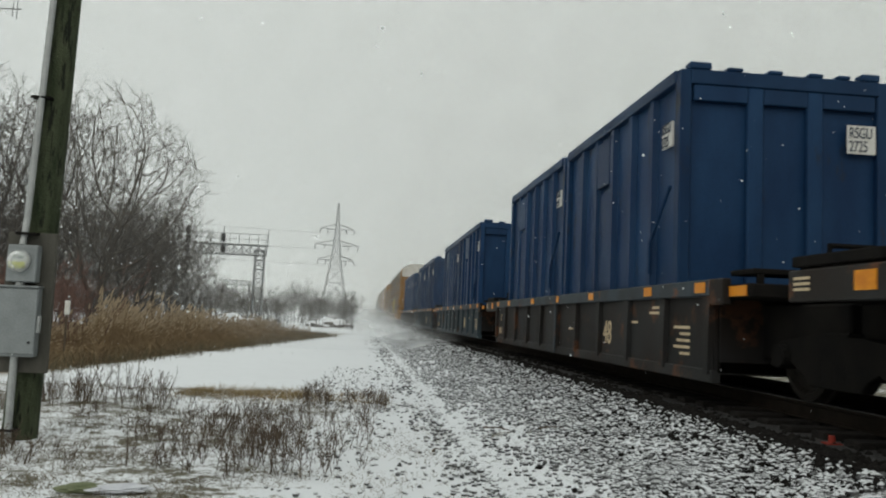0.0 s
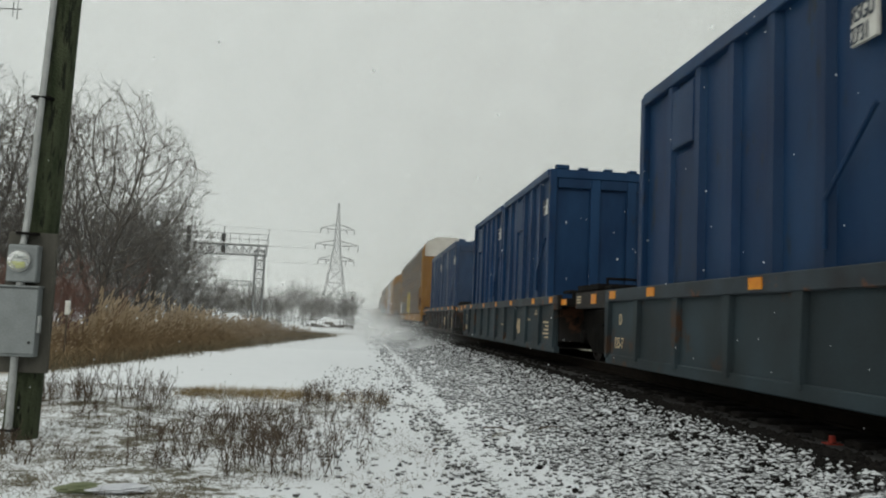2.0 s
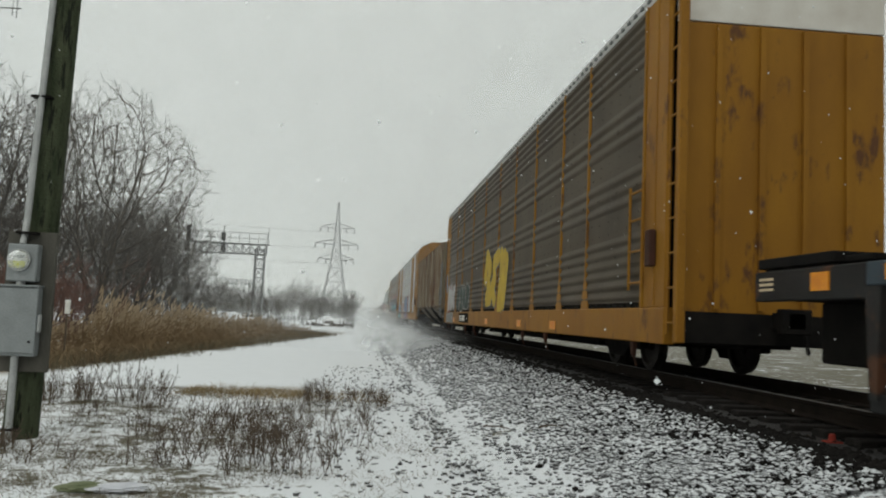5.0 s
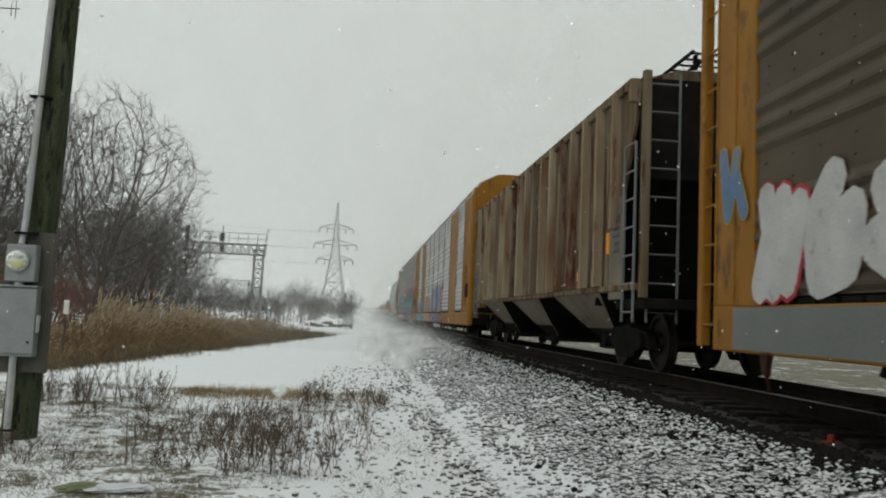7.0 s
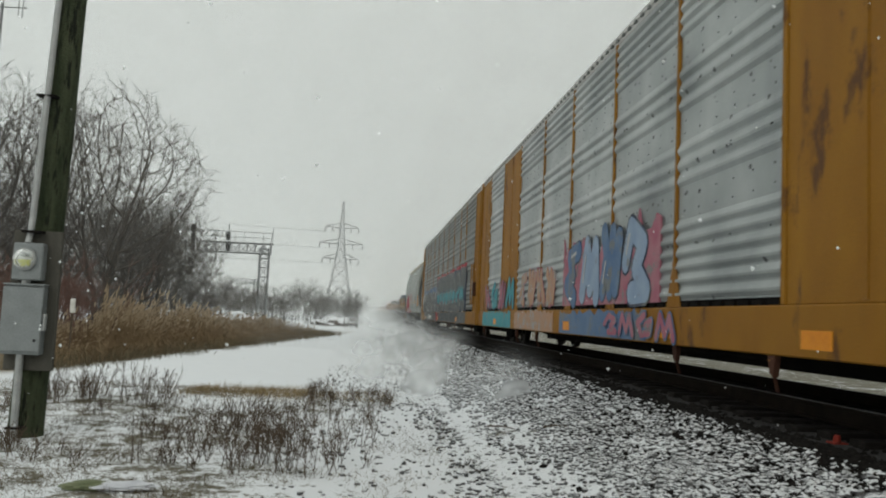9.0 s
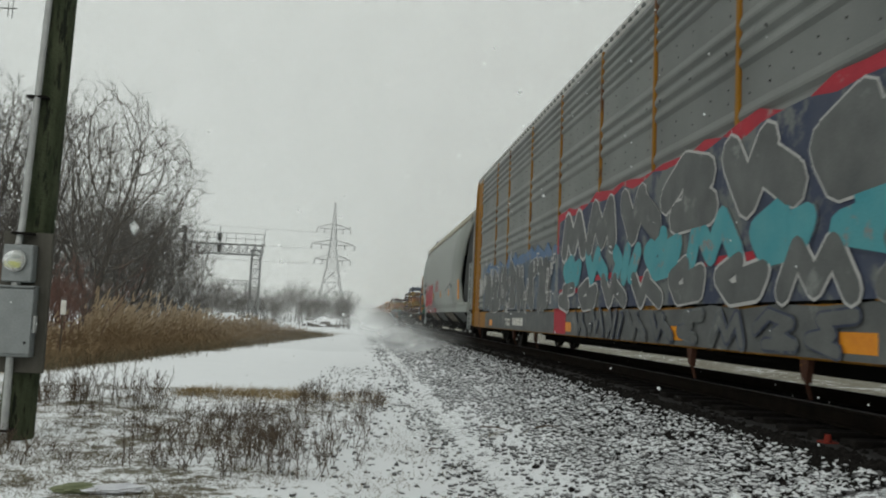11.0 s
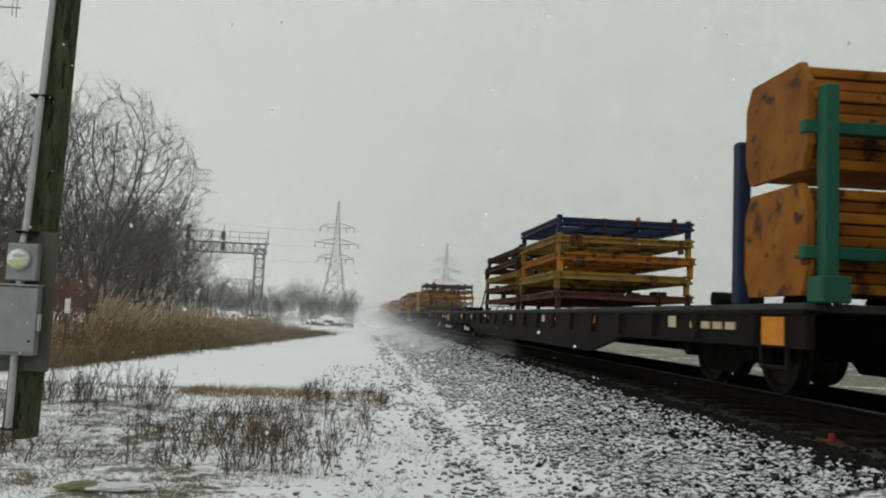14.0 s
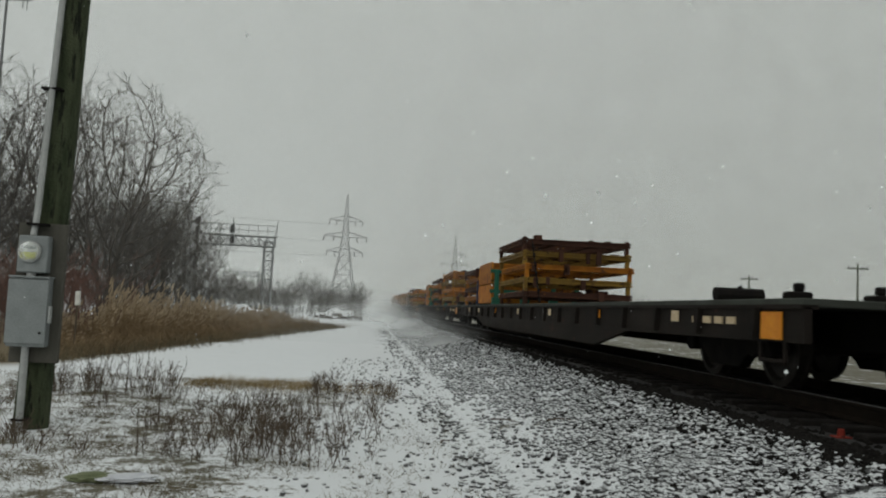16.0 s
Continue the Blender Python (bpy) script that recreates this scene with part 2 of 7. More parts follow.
M_SPRAY_PALE = grained("pale_blue_spray_paint", (0.3, 0.37, 0.46), (0.2, 0.28, 0.4), 2.5, 0.9, 0.65, spots=(0.2, 0.205, 0.2), spot_edge=0.58, spot_scale=3.5)
M_SPRAY_PEACH = grained("peach_spray_paint", (0.42, 0.24, 0.14), (0.34, 0.23, 0.18), 2.5, 0.9, 0.65, spots=(0.3, 0.31, 0.3), spot_edge=0.52, spot_scale=3.5)
M_SPRAY_DEEP = grained("deep_blue_spray_paint", (0.035, 0.045, 0.085), (0.075, 0.085, 0.11), 2.5, 0.9, 0.65, spots=(0.14, 0.15, 0.145), spot_edge=0.5, spot_scale=1.6)
M_GREEN_DARK = grained("dark_green_spray_paint", (0.022, 0.04, 0.035), (0.04, 0.06, 0.05), 3.0, 0.8, 0.6)
M_LETTER = grained("white_stencil_paint", (0.75, 0.74, 0.7), (0.6, 0.58, 0.52), 9.0, 0.8, 0.7)
M_LETTER_TAN = grained("tan_stencil_paint", (0.62, 0.5, 0.33), (0.5, 0.38, 0.24), 9.0, 0.8, 0.7)
M_LETTER_DARK = grained("dark_stencil_paint", (0.04, 0.05, 0.07), (0.07, 0.08, 0.1), 9.0, 0.8, 0.7)
M_RAIL = grained("rail_steel", (0.012, 0.01, 0.008), (0.024, 0.018, 0.014), 5.0, 0.8, 0.8, 0.1, gloss=0.05)
M_RAILTOP = grained("worn_rail_head", (0.22, 0.22, 0.21), (0.13, 0.125, 0.12), 9.0, 0.8, 0.45, 0.8)
M_TIE = snowed("snowy_creosoted_tie", (0.009, 0.008, 0.007), (0.018, 0.015, 0.013), up=0.68, edge=0.07, scale=9)
M_STONE = snowed("snow_dusted_ballast_stone", (0.05, 0.051, 0.052), (0.12, 0.12, 0.118), (0.7, 0.72, 0.73), up=0.23, edge=0.18, scale=14)
# Wet, grimy stone; its black also carries the shade under the train.
M_DARK_STONE = grained("wet_shaded_ballast_stone", (0.008, 0.0075, 0.007), (0.022, 0.02, 0.018), 14, 0.9, 0.9, 0, 0.3, gloss=0.04)
M_POLE = grained("weathered_green_brown_pole", (0.026, 0.036, 0.018), (0.07, 0.08, 0.046), 5.0, 0.7, 0.9, 0, 0.8, fine=34.0, stretch=(3, 3, 0.4), spots=(0.014, 0.016, 0.011), spot_edge=0.53, spot_scale=7)
M_BOX = grained("grey_enamel", (0.27, 0.29, 0.29), (0.21, 0.225, 0.225), 5.0, 0.8, 0.45, 0.2)
M_PIPE = grained("pale_grey_conduit", (0.42, 0.43, 0.42), (0.33, 0.34, 0.33), 6.0, 0.8, 0.5, 0.3)
M_BOARD = grained("dark_backboard", (0.06, 0.058, 0.048), (0.1, 0.095, 0.08), 8.0, 0.9, 0.9, stretch=(1, 1, 0.2))
M_LATTICE = grained("galvanised_lattice", (0.13, 0.135, 0.135), (0.2, 0.205, 0.205), 3.0, 0.8, 0.6, 0.1)
M_SIGNAL = grained("black_signal_housing", (0.014, 0.014, 0.014), (0.025, 0.025, 0.025), 6.0, 0.8, 0.6)
M_FAR_BARK = grained("grey_thicket_bark", (0.072, 0.064, 0.058), (0.115, 0.105, 0.097), 2.0, 0.9, 0.95, 0, 0.5, vary=0.2)
M_BARK = grained("grey_brown_bark", (0.06, 0.053, 0.045), (0.1, 0.09, 0.078), 3.0, 0.9, 0.95, 0, 0.5, vary=0.2)
M_TWIG = grained("reddish_brush_twigs", (0.16, 0.085, 0.07), (0.12, 0.085, 0.07), 0.6, 0.9, 0.95)
M_REED = grained("dry_reed_straw", (0.3, 0.215, 0.125), (0.145, 0.1, 0.058), 1.1, 0.9, 0.95)
M_PLUME = grained("pale_reed_plume", (0.46, 0.37, 0.26), (0.33, 0.25, 0.16), 0.5, 0.9, 0.98)
M_GRASS = grained("dead_grass", (0.17, 0.14, 0.085), (0.095, 0.078, 0.05), 0.7, 0.9, 0.95)
M_STRAW = grained("pale_matted_straw", (0.33, 0.25, 0.14), (0.22, 0.165, 0.09), 0.7, 0.9, 0.95)
M_WEED = grained("dark_dead_weed", (0.085, 0.066, 0.048), (0.13, 0.1, 0.074), 2.0, 0.9, 0.95)
M_SNOW = grained("settled_snow", (0.84, 0.86, 0.88), (0.76, 0.78, 0.8), 1.2, 0.9, 0.85, 0, 0.3, 40)
M_FLAKE = veil("snowflake_white", 0.8, 3.0, 0.1)
M_BAG = grained("crumpled_white_plastic", (0.7, 0.71, 0.73), (0.5, 0.51, 0.55), 7.0, 0.8, 0.4)
M_BAG_GREEN = grained("dull_green_plastic", (0.13, 0.15, 0.08), (0.2, 0.22, 0.13), 9.0, 0.8, 0.5)
M_DIAL = grained("yellow_meter_label", (0.62, 0.6, 0.06), (0.5, 0.5, 0.05), 9.0, 0.8, 0.5)
M_REDPLASTIC = grained("dull_red_plastic_marker", (0.24, 0.03, 0.018), (0.16, 0.022, 0.014), 9.0, 0.8, 0.6)
M_CABLE = grained("dark_cable", (0.05, 0.05, 0.05), (0.07, 0.07, 0.07), 4.0, 0.8, 0.7)


def glass_material():
    m = bpy.data.materials.new("clear_glass")
    m.use_nodes = True
    b = m.node_tree.nodes["Principled BSDF"]
    b.inputs["Transmission Weight"].default_value, b.inputs["Roughness"].default_value = 0.9, 0.05
    b.inputs["Base Color"].default_value = (0.9, 0.93, 0.92, 1)
    return m


M_GLASS = glass_material()


# ---- mesh helpers ----
def box(bm, x0, x1, y0, y1, z0, z1):
    v = [bm.verts.new(p) for p in ((x0, y0, z0), (x1, y0, z0), (x1, y1, z0), (x0, y1, z0), (x0, y0, z1), (x1, y0, z1), (x1, y1, z1), (x0, y1, z1))]
    for f in ((3, 2, 1, 0), (4, 5, 6, 7), (0, 1, 5, 4), (1, 2, 6, 5), (2, 3, 7, 6), (3, 0, 4, 7)):
        bm.faces.new([v[i] for i in f])
    return v


def prism(bm, profile, a, b, axis="y"):
    """A profile of (x, z) points drawn out along y from a to b; with axis x, of (y, z) points drawn out along x."""
    rings = []
    for s in (a, b):
        rings.append([bm.verts.new((p, s, q) if axis == "y" else (s, p, q)) for p, q in profile])
    n = len(profile)
    for i in range(n):
        bm.faces.new((rings[0][i], rings[0][(i + 1) % n], rings[1][(i + 1) % n], rings[1][i]))
    bm.faces.new(rings[0][::-1])
    bm.faces.new(rings[1])


def rod(bm, p, q, r, r2=None, seg=8, caps=True):
    p, q = Vector(p), Vector(q)
    r2 = r if r2 is None else r2
    turn = (q - p).to_track_quat("Z", "Y").to_matrix()
    rings = [[bm.verts.new(c + turn @ Vector((math.cos(2 * math.pi * i / seg) * rr, math.sin(2 * math.pi * i / seg) * rr, 0))) for i in range(seg)] for c, rr in ((p, r), (q, r2))]
    for i in range(seg):
        bm.faces.new((rings[0][i], rings[0][(i + 1) % seg], rings[1][(i + 1) % seg], rings[1][i]))
    if caps:
        bm.faces.new(rings[0][::-1])
        bm.faces.new(rings[1])


def beam(bm, p, q, w):
    rod(bm, p, q, w * 0.707, seg=4)


def finish(bm, name, material, bevel=0.0, smooth=False):
    if bevel:
        bmesh.ops.bevel(bm, geom=bm.edges[:], offset=bevel, segments=1, affect="EDGES", clamp_overlap=True)
    bmesh.ops.recalc_face_normals(bm, faces=bm.faces[:])
    me = bpy.data.meshes.new(name)
    bm.to_mesh(me)
    bm.free()
    me.materials.append(material)
    if smooth:
        me.shade_smooth()
    return me


def part(name, bm, material, parent, label="", bevel=0.0, smooth=False):
    """Links a bmesh, or a ready mesh, as one object under a thing or under a part."""
    me = bm if isinstance(bm, bpy.types.Mesh) else finish(bm, name, material, bevel, smooth)
    ob = new(name, me)
    ob.parent = parent
    return tagged(ob, label)


def boxes(name, material, parent, dims, label="", bevel=0.0):
    bm = bmesh.new()
    for d in dims:
        box(bm, *d)
    return part(name, bm, material, parent, label, bevel)


def thing(name, label, category, m=None, group="", kind=""):
    ob = new(name)
    if m is not None:
        ob.matrix_basis = m
    return tagged(ob, label, category, group, kind)


def mesh_of(name, verts, faces, material):
    me = bpy.data.meshes.new(name)
    me.from_pydata(verts, [], faces)
    me.materials.append(material)
    return me


def lettering(name, text, size, material, parent, m, squeeze=1.0, extrude=0.004):
    """Raised paint letters from the built-in font, as a mesh."""
    cu = bpy.data.curves.new(name, "FONT")
    cu.body, cu.size, cu.extrude, cu.space_line = text, size, extrude, 0.85
    tmp = bpy.data.objects.new(name, cu)
    scene.collection.objects.link(tmp)
    bpy.context.view_layer.update()
    me = bpy.data.meshes.new_from_object(tmp.evaluated_get(bpy.context.evaluated_depsgraph_get()))
    bpy.data.objects.remove(tmp)
    me.materials.clear()
    me.materials.append(material)
    ob = part(name, me, material, parent)
    ob.matrix_basis = m @ Matrix.Diagonal((squeeze, 1, 1, 1))
    return ob


SIDE = Matrix(((0, 0, -1, 0), (-1, 0, 0, 0), (0, 1, 0, 0), (0, 0, 0, 1)))   # writing upright on the side that faces -x
FRONT = Matrix(((1, 0, 0, 0), (0, 0, -1, 0), (0, 1, 0, 0), (0, 0, 0, 1)))   # writing upright on the end that faces -y


def side_at(x, y, z):
    return Matrix.Translation((x, y, z)) @ SIDE


def front_at(x, y, z):
    return Matrix.Translation((x, y, z)) @ FRONT


# ---- ground, track bed ----
def ground_height(x, y):
    """Flat verge, a rise of the track bed between its two toes, a shallow ditch before the reeds."""
    d = abs(x - TRACK_X)
    bed = max(0.0, min(1.0, (4.1 - d) / 2.1)) * 0.53
    lump = 0.05 * noise.noise(Vector((x * 0.45, y * 0.45, 0))) + 0.03 * noise.noise(Vector((x * 1.7, y * 1.7, 3)))
    fade = 1.0 if d > 4.3 else 0.3
    return GROUND + bed + lump * fade - 0.25 * max(0.0, min(1.0, (-x - 9) / 6)) * (1 if y < 60 else 0.3)


def ground_material():
    m = bpy.data.materials.new("patchy_snow_over_dead_grass")
    m.use_nodes = True
    n, l = m.node_tree.nodes, m.node_tree.links
    b = n["Principled BSDF"]
    b.inputs["Roughness"].default_value = 0.92
    co = n.new("ShaderNodeTexCoord")
    sep = n.new("ShaderNodeSeparateXYZ")
    l.new(co.outputs["Object"], sep.inputs[0])

    def tex(scale, detail=6.0, rough=0.6, stretch=None):
        t = n.new("ShaderNodeTexNoise")
        t.inputs["Scale"].default_value, t.inputs["Detail"].default_value, t.inputs["Roughness"].default_value = scale, detail, rough
        src = co.outputs["Object"]
        if stretch:
            mp = n.new("ShaderNodeMapping")
            mp.inputs["Scale"].default_value = stretch
            l.new(src, mp.inputs[0])
            src = mp.outputs[0]
        l.new(src, t.inputs["Vector"])
        return t.outputs["Fac"]

    def calc(op, a, c, third=None, clamp=False):
        q = n.new("ShaderNodeMath")
        q.operation, q.use_clamp = op, clamp
        for i, v in enumerate((a, c, third)):
            if v is None:
                continue
            if isinstance(v, (int, float)):
                q.inputs[i].default_value = v
            else:
                l.new(v, q.inputs[i])
        return q.outputs[0]

    def band(v, a, c):
        q = n.new("ShaderNodeMapRange")
        q.interpolation_type = "SMOOTHSTEP"
        q.inputs["From Min"].default_value, q.inputs["From Max"].default_value = a, c
        l.new(v, q.inputs[0])
        return q.outputs[0]

    def mix(f, a, c):
        q = n.new("ShaderNodeMixRGB")
        l.new(f, q.inputs[0])
        for i, v in ((1, a), (2, c)):
            if isinstance(v, tuple):
                q.inputs[i].default_value = (*v, 1)
            else:
                l.new(v, q.inputs[i])
        return q.outputs[0]

    coarse, mid, fine = tex(0.55), tex(3.2, 8, 0.7), tex(24, 6, 0.7)
    earth = mix(fine, (0.07, 0.066, 0.046), (0.19, 0.17, 0.12))
    snow = mix(mid, (0.74, 0.76, 0.78), (0.85, 0.87, 0.89))
    # verge with thin grass showing through; the track road beyond it keeps a whole cover
    verge = calc("SUBTRACT", 1.0, band(sep.outputs["Y"], 13.2, 16.5))
    foot = band(sep.outputs["X"], -2.5, 1.6)
    thin = calc("MULTIPLY", verge, calc("SUBTRACT", 1.0, calc("MULTIPLY", foot, 0.55)))
    level = calc("ADD", calc("MULTIPLY", mid, 0.6), calc("ADD", calc("MULTIPLY", coarse, 0.35), calc("MULTIPLY", fine, 0.35)))
    far_side = band(sep.outputs["X"], 8.2, 9.5)
    cut = calc("SUBTRACT", calc("SUBTRACT", 0.80, calc("MULTIPLY", thin, 0.17)), calc("MULTIPLY", far_side, 0.27))
    bare = band(calc("SUBTRACT", level, cut), 0.0, 0.08)
    col = mix(bare, snow, earth)
    # loose stones and grit scattered over the bed's foot
    stony = calc("MULTIPLY", band(sep.outputs["X"], 0.2, 3.4), calc("SUBTRACT", 1.0, band(sep.outputs["X"], 9.0, 10.0)))
    grit = band(calc("ADD", calc("MULTIPLY", tex(17, 5, 0.75), 1.0), calc("MULTIPLY", stony, 0.1)), 0.57, 0.67)
    stone = mix(fine, (0.05, 0.05, 0.05), (0.13, 0.13, 0.13))
    col = mix(calc("MULTIPLY", grit, stony), col, stone)
    # wet stone between and beside the rails, train's shade put into its colour
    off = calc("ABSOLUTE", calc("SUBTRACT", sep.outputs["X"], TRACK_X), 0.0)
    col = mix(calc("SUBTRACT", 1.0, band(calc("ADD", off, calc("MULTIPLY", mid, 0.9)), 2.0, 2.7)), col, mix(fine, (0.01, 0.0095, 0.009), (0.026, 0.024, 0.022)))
    # reed bed: dark litter instead of snow
    edge = calc("ADD", sep.outputs["X"], calc("MULTIPLY_ADD", sep.outputs["Y"], -0.125, 8.6))
    reed = calc("MULTIPLY", calc("SUBTRACT", 1.0, band(edge, -0.5, 0.3)), band(sep.outputs["Y"], 15.5, 18.0))
    reed = calc("MULTIPLY", reed, calc("SUBTRACT", 1.0, band(sep.outputs["Y"], 52.0, 70.0)))
    col = mix(reed, col, mix(mid, (0.12, 0.09, 0.05), (0.2, 0.155, 0.085)))
    l.new(col, b.inputs["Base Color"])
    bp = n.new("ShaderNodeBump")
    bp.inputs["Strength"].default_value, bp.inputs["Distance"].default_value = 0.5, 0.04
    l.new(calc("ADD", mid, calc("MULTIPLY", fine, 0.5)), bp.inputs["Height"])
    l.new(bp.outputs[0], b.inputs["Normal"])
    return m


def build_ground():
    xs = [-900, -400, -200, -100, -60, -40, -30] + [-24 + 0.4 * i for i in range(98)] + [16, 18, 21, 26, 34, 50, 90, 200, 400, 900]
    ys = [-200, -80, -30, -10] + [0.4 * i for i in range(100)] + [40 + 2 * i for i in range(50)] + [145, 160, 190, 240, 320, 450, 700, 1200, 2500]
    verts, faces, nx = [], [], len(xs)
    for y in ys:
        for x in xs:
            verts.append((x, y, ground_height(x, y)))
    for j in range(len(ys) - 1):
        for i in range(nx - 1):
            a = j * nx + i
            faces.append((a, a + 1, a + nx + 1, a + nx))
    ob = new("ground", mesh_of("ground", verts, faces, ground_material()))
    ob.data.shade_smooth()
    tagged(ob, "flat verge of dead grass under patchy fresh snow", "ground", kind="structure")
    return ob


build_ground()


def build_track():
    bed = thing("railway_track", "steel rails on snow-dusted dark wooden ties in ballast", "track", pose(TRACK_X, 0, 0), kind="structure")
    for s in (-1, 1):
        bm = bmesh.new()
        c = s * 0.753
        prism(bm, [(c - 0.07, -0.175), (c + 0.07, -0.175), (c + 0.07, -0.16), (c + 0.012, -0.14), (c + 0.012, -0.04), (c + 0.036, -0.03), (c + 0.036, -0.004),
                   (c - 0.036, -0.004), (c - 0.036, -0.03), (c - 0.012, -0.04), (c - 0.012, -0.14), (c - 0.07, -0.16)], -60, 420)
        rail = part("rail", bm, M_RAIL, bed)
        boxes("rail_head", M_RAILTOP, rail, [(c - 0.03, c + 0.03, -60, 420, -0.004, 0.0)], "bright worn running surface")
    rng = random.Random(4)
    bm = bmesh.new()
    box(bm, -1.3, 1.3, -0.115, 0.115, -0.36, -0.18)
    tie = finish(bm, "tie", M_TIE, 0.012)
    for i in range(150):
        o = part("tie", tie, M_TIE, bed)
        o.matrix_basis = pose(rng.uniform(-0.04, 0.04), -4 + i * 0.53, rng.uniform(-0.012, 0.012), 0, 0, rng.uniform(-1.2, 1.2))
    bm = bmesh.new()
    for i in range(500):
        y = 75.5 + i * 0.53
        box(bm, -1.3, 1.3, y - 0.115, y + 0.115, -0.36, -0.18)
    tagged(part("far_ties", bm, M_TIE, bed), kind="stuff")
    return bed


build_track()

def stone_shape():
    bm = bmesh.new()
    bmesh.ops.create_icosphere(bm, subdivisions=1, radius=1.0)
    v = np.array([x.co[:] for x in bm.verts])
    f = np.array([[q.index for q in x.verts] for x in bm.faces])
    bm.free()
    return v, f


def scatter_stones(name, rng, xs, ys, zs, sizes, material=M_STONE):
    """Many broken stones in one mesh: squashed and dented twelve-cornered lumps."""
    v, f = stone_shape()
    n = len(xs)
    dent = 1 + rng.uniform(-0.32, 0.32, (n, len(v), 1))
    stretch = rng.uniform(0.65, 1.35, (n, 1, 3))
    p = v[None] * dent * stretch
    a = rng.uniform(0, 6.28, n)
    c, s = np.cos(a)[:, None], np.sin(a)[:, None]
    q = np.stack([p[:, :, 0] * c - p[:, :, 1] * s, p[:, :, 0] * s + p[:, :, 1] * c, p[:, :, 2] * 0.8], axis=2) * np.asarray(sizes)[:, None, None]
    q += np.stack([xs, ys, zs], axis=1)[:, None, :]
    faces = (f[None] + (np.arange(n) * len(v))[:, None, None]).reshape(-1, 3)
    return mesh_of(name, q.reshape(-1, 3).tolist(), faces.tolist(), material)


def build_ballast():
    rng = np.random.default_rng(7)
    bed = thing("ballast", "crushed grey ballast stones dusted with snow beside the track", "ballast", kind="structure")
    n = 60000
    y = 5.0 + 50 * rng.random(n) ** 1.75
    x = 0.3 + 3.55 * rng.random(n) ** 0.7
    keep = rng.random(n) < np.clip((x - 0.5) / 2.4, 0.03, 1.0) * np.clip(0.75 + 0.9 * np.sin(x * 5.1 + 1.7 * np.sin(y * 0.8)) * np.cos(y * 1.3), 0.25, 1.0)
    x, y = x[keep], y[keep]
    size = rng.uniform(0.013, 0.031, len(x)) * (1 + 0.006 * y)
    z = np.array([ground_height(a, b) for a, b in zip(x, y)]) + size * 0.35
    order = np.argsort(np.hypot(x - 2.6, y - 6.5))
    rest = order[260:]
    # more dark stones towards the track: damp, plus the train's shade in their colour
    wet_shaded = rng.random(len(rest)) < np.clip((x[rest] - 2.0) / 3.6, 0.02, 1) + np.clip((x[rest] - 3.3) / 0.6, 0, 1)
    ob = part("crushed_stone", scatter_stones("crushed_stone", rng, x[rest[~wet_shaded]], y[rest[~wet_shaded]], z[rest[~wet_shaded]], size[rest[~wet_shaded]]), M_STONE, bed)
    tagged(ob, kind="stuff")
    ob = part("wet_shaded_stone", scatter_stones("wet_shaded_stone", rng, x[rest[wet_shaded]], y[rest[wet_shaded]], z[rest[wet_shaded]], size[rest[wet_shaded]], M_DARK_STONE), M_DARK_STONE, bed)
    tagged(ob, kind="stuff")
    shapes = [scatter_stones("stone", rng, np.zeros(1), np.zeros(1), np.zeros(1), np.ones(1)) for _ in range(8)]
    for k, i in enumerate(order[:260]):
        o = part("stone", shapes[k % 8], M_STONE, bed)
        o.matrix_basis = Matrix.Translation((x[i], y[i], z[i])) @ Matrix.Diagonal((size[i], size[i], size[i], 1))
    # cribs between the ties and the far shoulder, in the same shade-darkened stone
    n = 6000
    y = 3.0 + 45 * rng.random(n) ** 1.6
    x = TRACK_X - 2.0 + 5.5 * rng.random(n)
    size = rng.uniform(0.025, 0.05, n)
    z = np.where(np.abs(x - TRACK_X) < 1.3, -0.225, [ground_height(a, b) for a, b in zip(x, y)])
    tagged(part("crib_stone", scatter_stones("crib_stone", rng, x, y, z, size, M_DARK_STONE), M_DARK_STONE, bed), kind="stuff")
    # strays on the snow
    n = 900
    y = 5.0 + 18 * rng.random(n)
    x = -0.8 + 2.6 * rng.random(n)
    size = rng.uniform(0.012, 0.03, n)
    z = np.array([ground_height(a, b) for a, b in zip(x, y)]) + size * 0.2
    tagged(part("stray_stone", scatter_stones("stray_stone", rng, x, y, z, size), M_STONE, bed), kind="stuff")


build_ballast()

# ---- rolling stock ----
MOVING = []     # train things and their poses at the start
WHEELSETS = []


def rolling(name, label, category, y, group="", shift=0.0):
    m = pose(TRACK_X + shift, y, 0)
    ob = thing(name, label, category, m, group)
    MOVING.append((ob, m))
    return ob


def wheel_mesh():
    bm = bmesh.new()
    rod(bm, (-0.78, 0, 0), (0.78, 0, 0), 0.075, seg=10)
    for s in (-1, 1):
        prof = [(0.0, 0.46), (0.09, 0.45), (0.1, 0.38), (0.055, 0.34), (0.05, 0.16), (0.11, 0.12), (0.11, 0.075)]
        prof = prof + [(-0.02, 0.075), (-0.02, 0.12), (0.01, 0.16), (0.012, 0.36), (-0.045, 0.38), (-0.045, 0.485), (-0.012, 0.485)]
        seg = 24
        rings = [[bm.verts.new((s * (0.735 + px), math.cos(2 * math.pi * i / seg) * r, math.sin(2 * math.pi * i / seg) * r)) for px, r in prof] for i in range(seg)]
        for i in range(seg):
            a, b = rings[i], rings[(i + 1) % seg]
            for k in range(len(prof)):
                bm.faces.new((a[k], a[(k + 1) % len(prof)], b[(k + 1) % len(prof)], b[k]))
    return finish(bm, "wheelset", M_WHEEL)


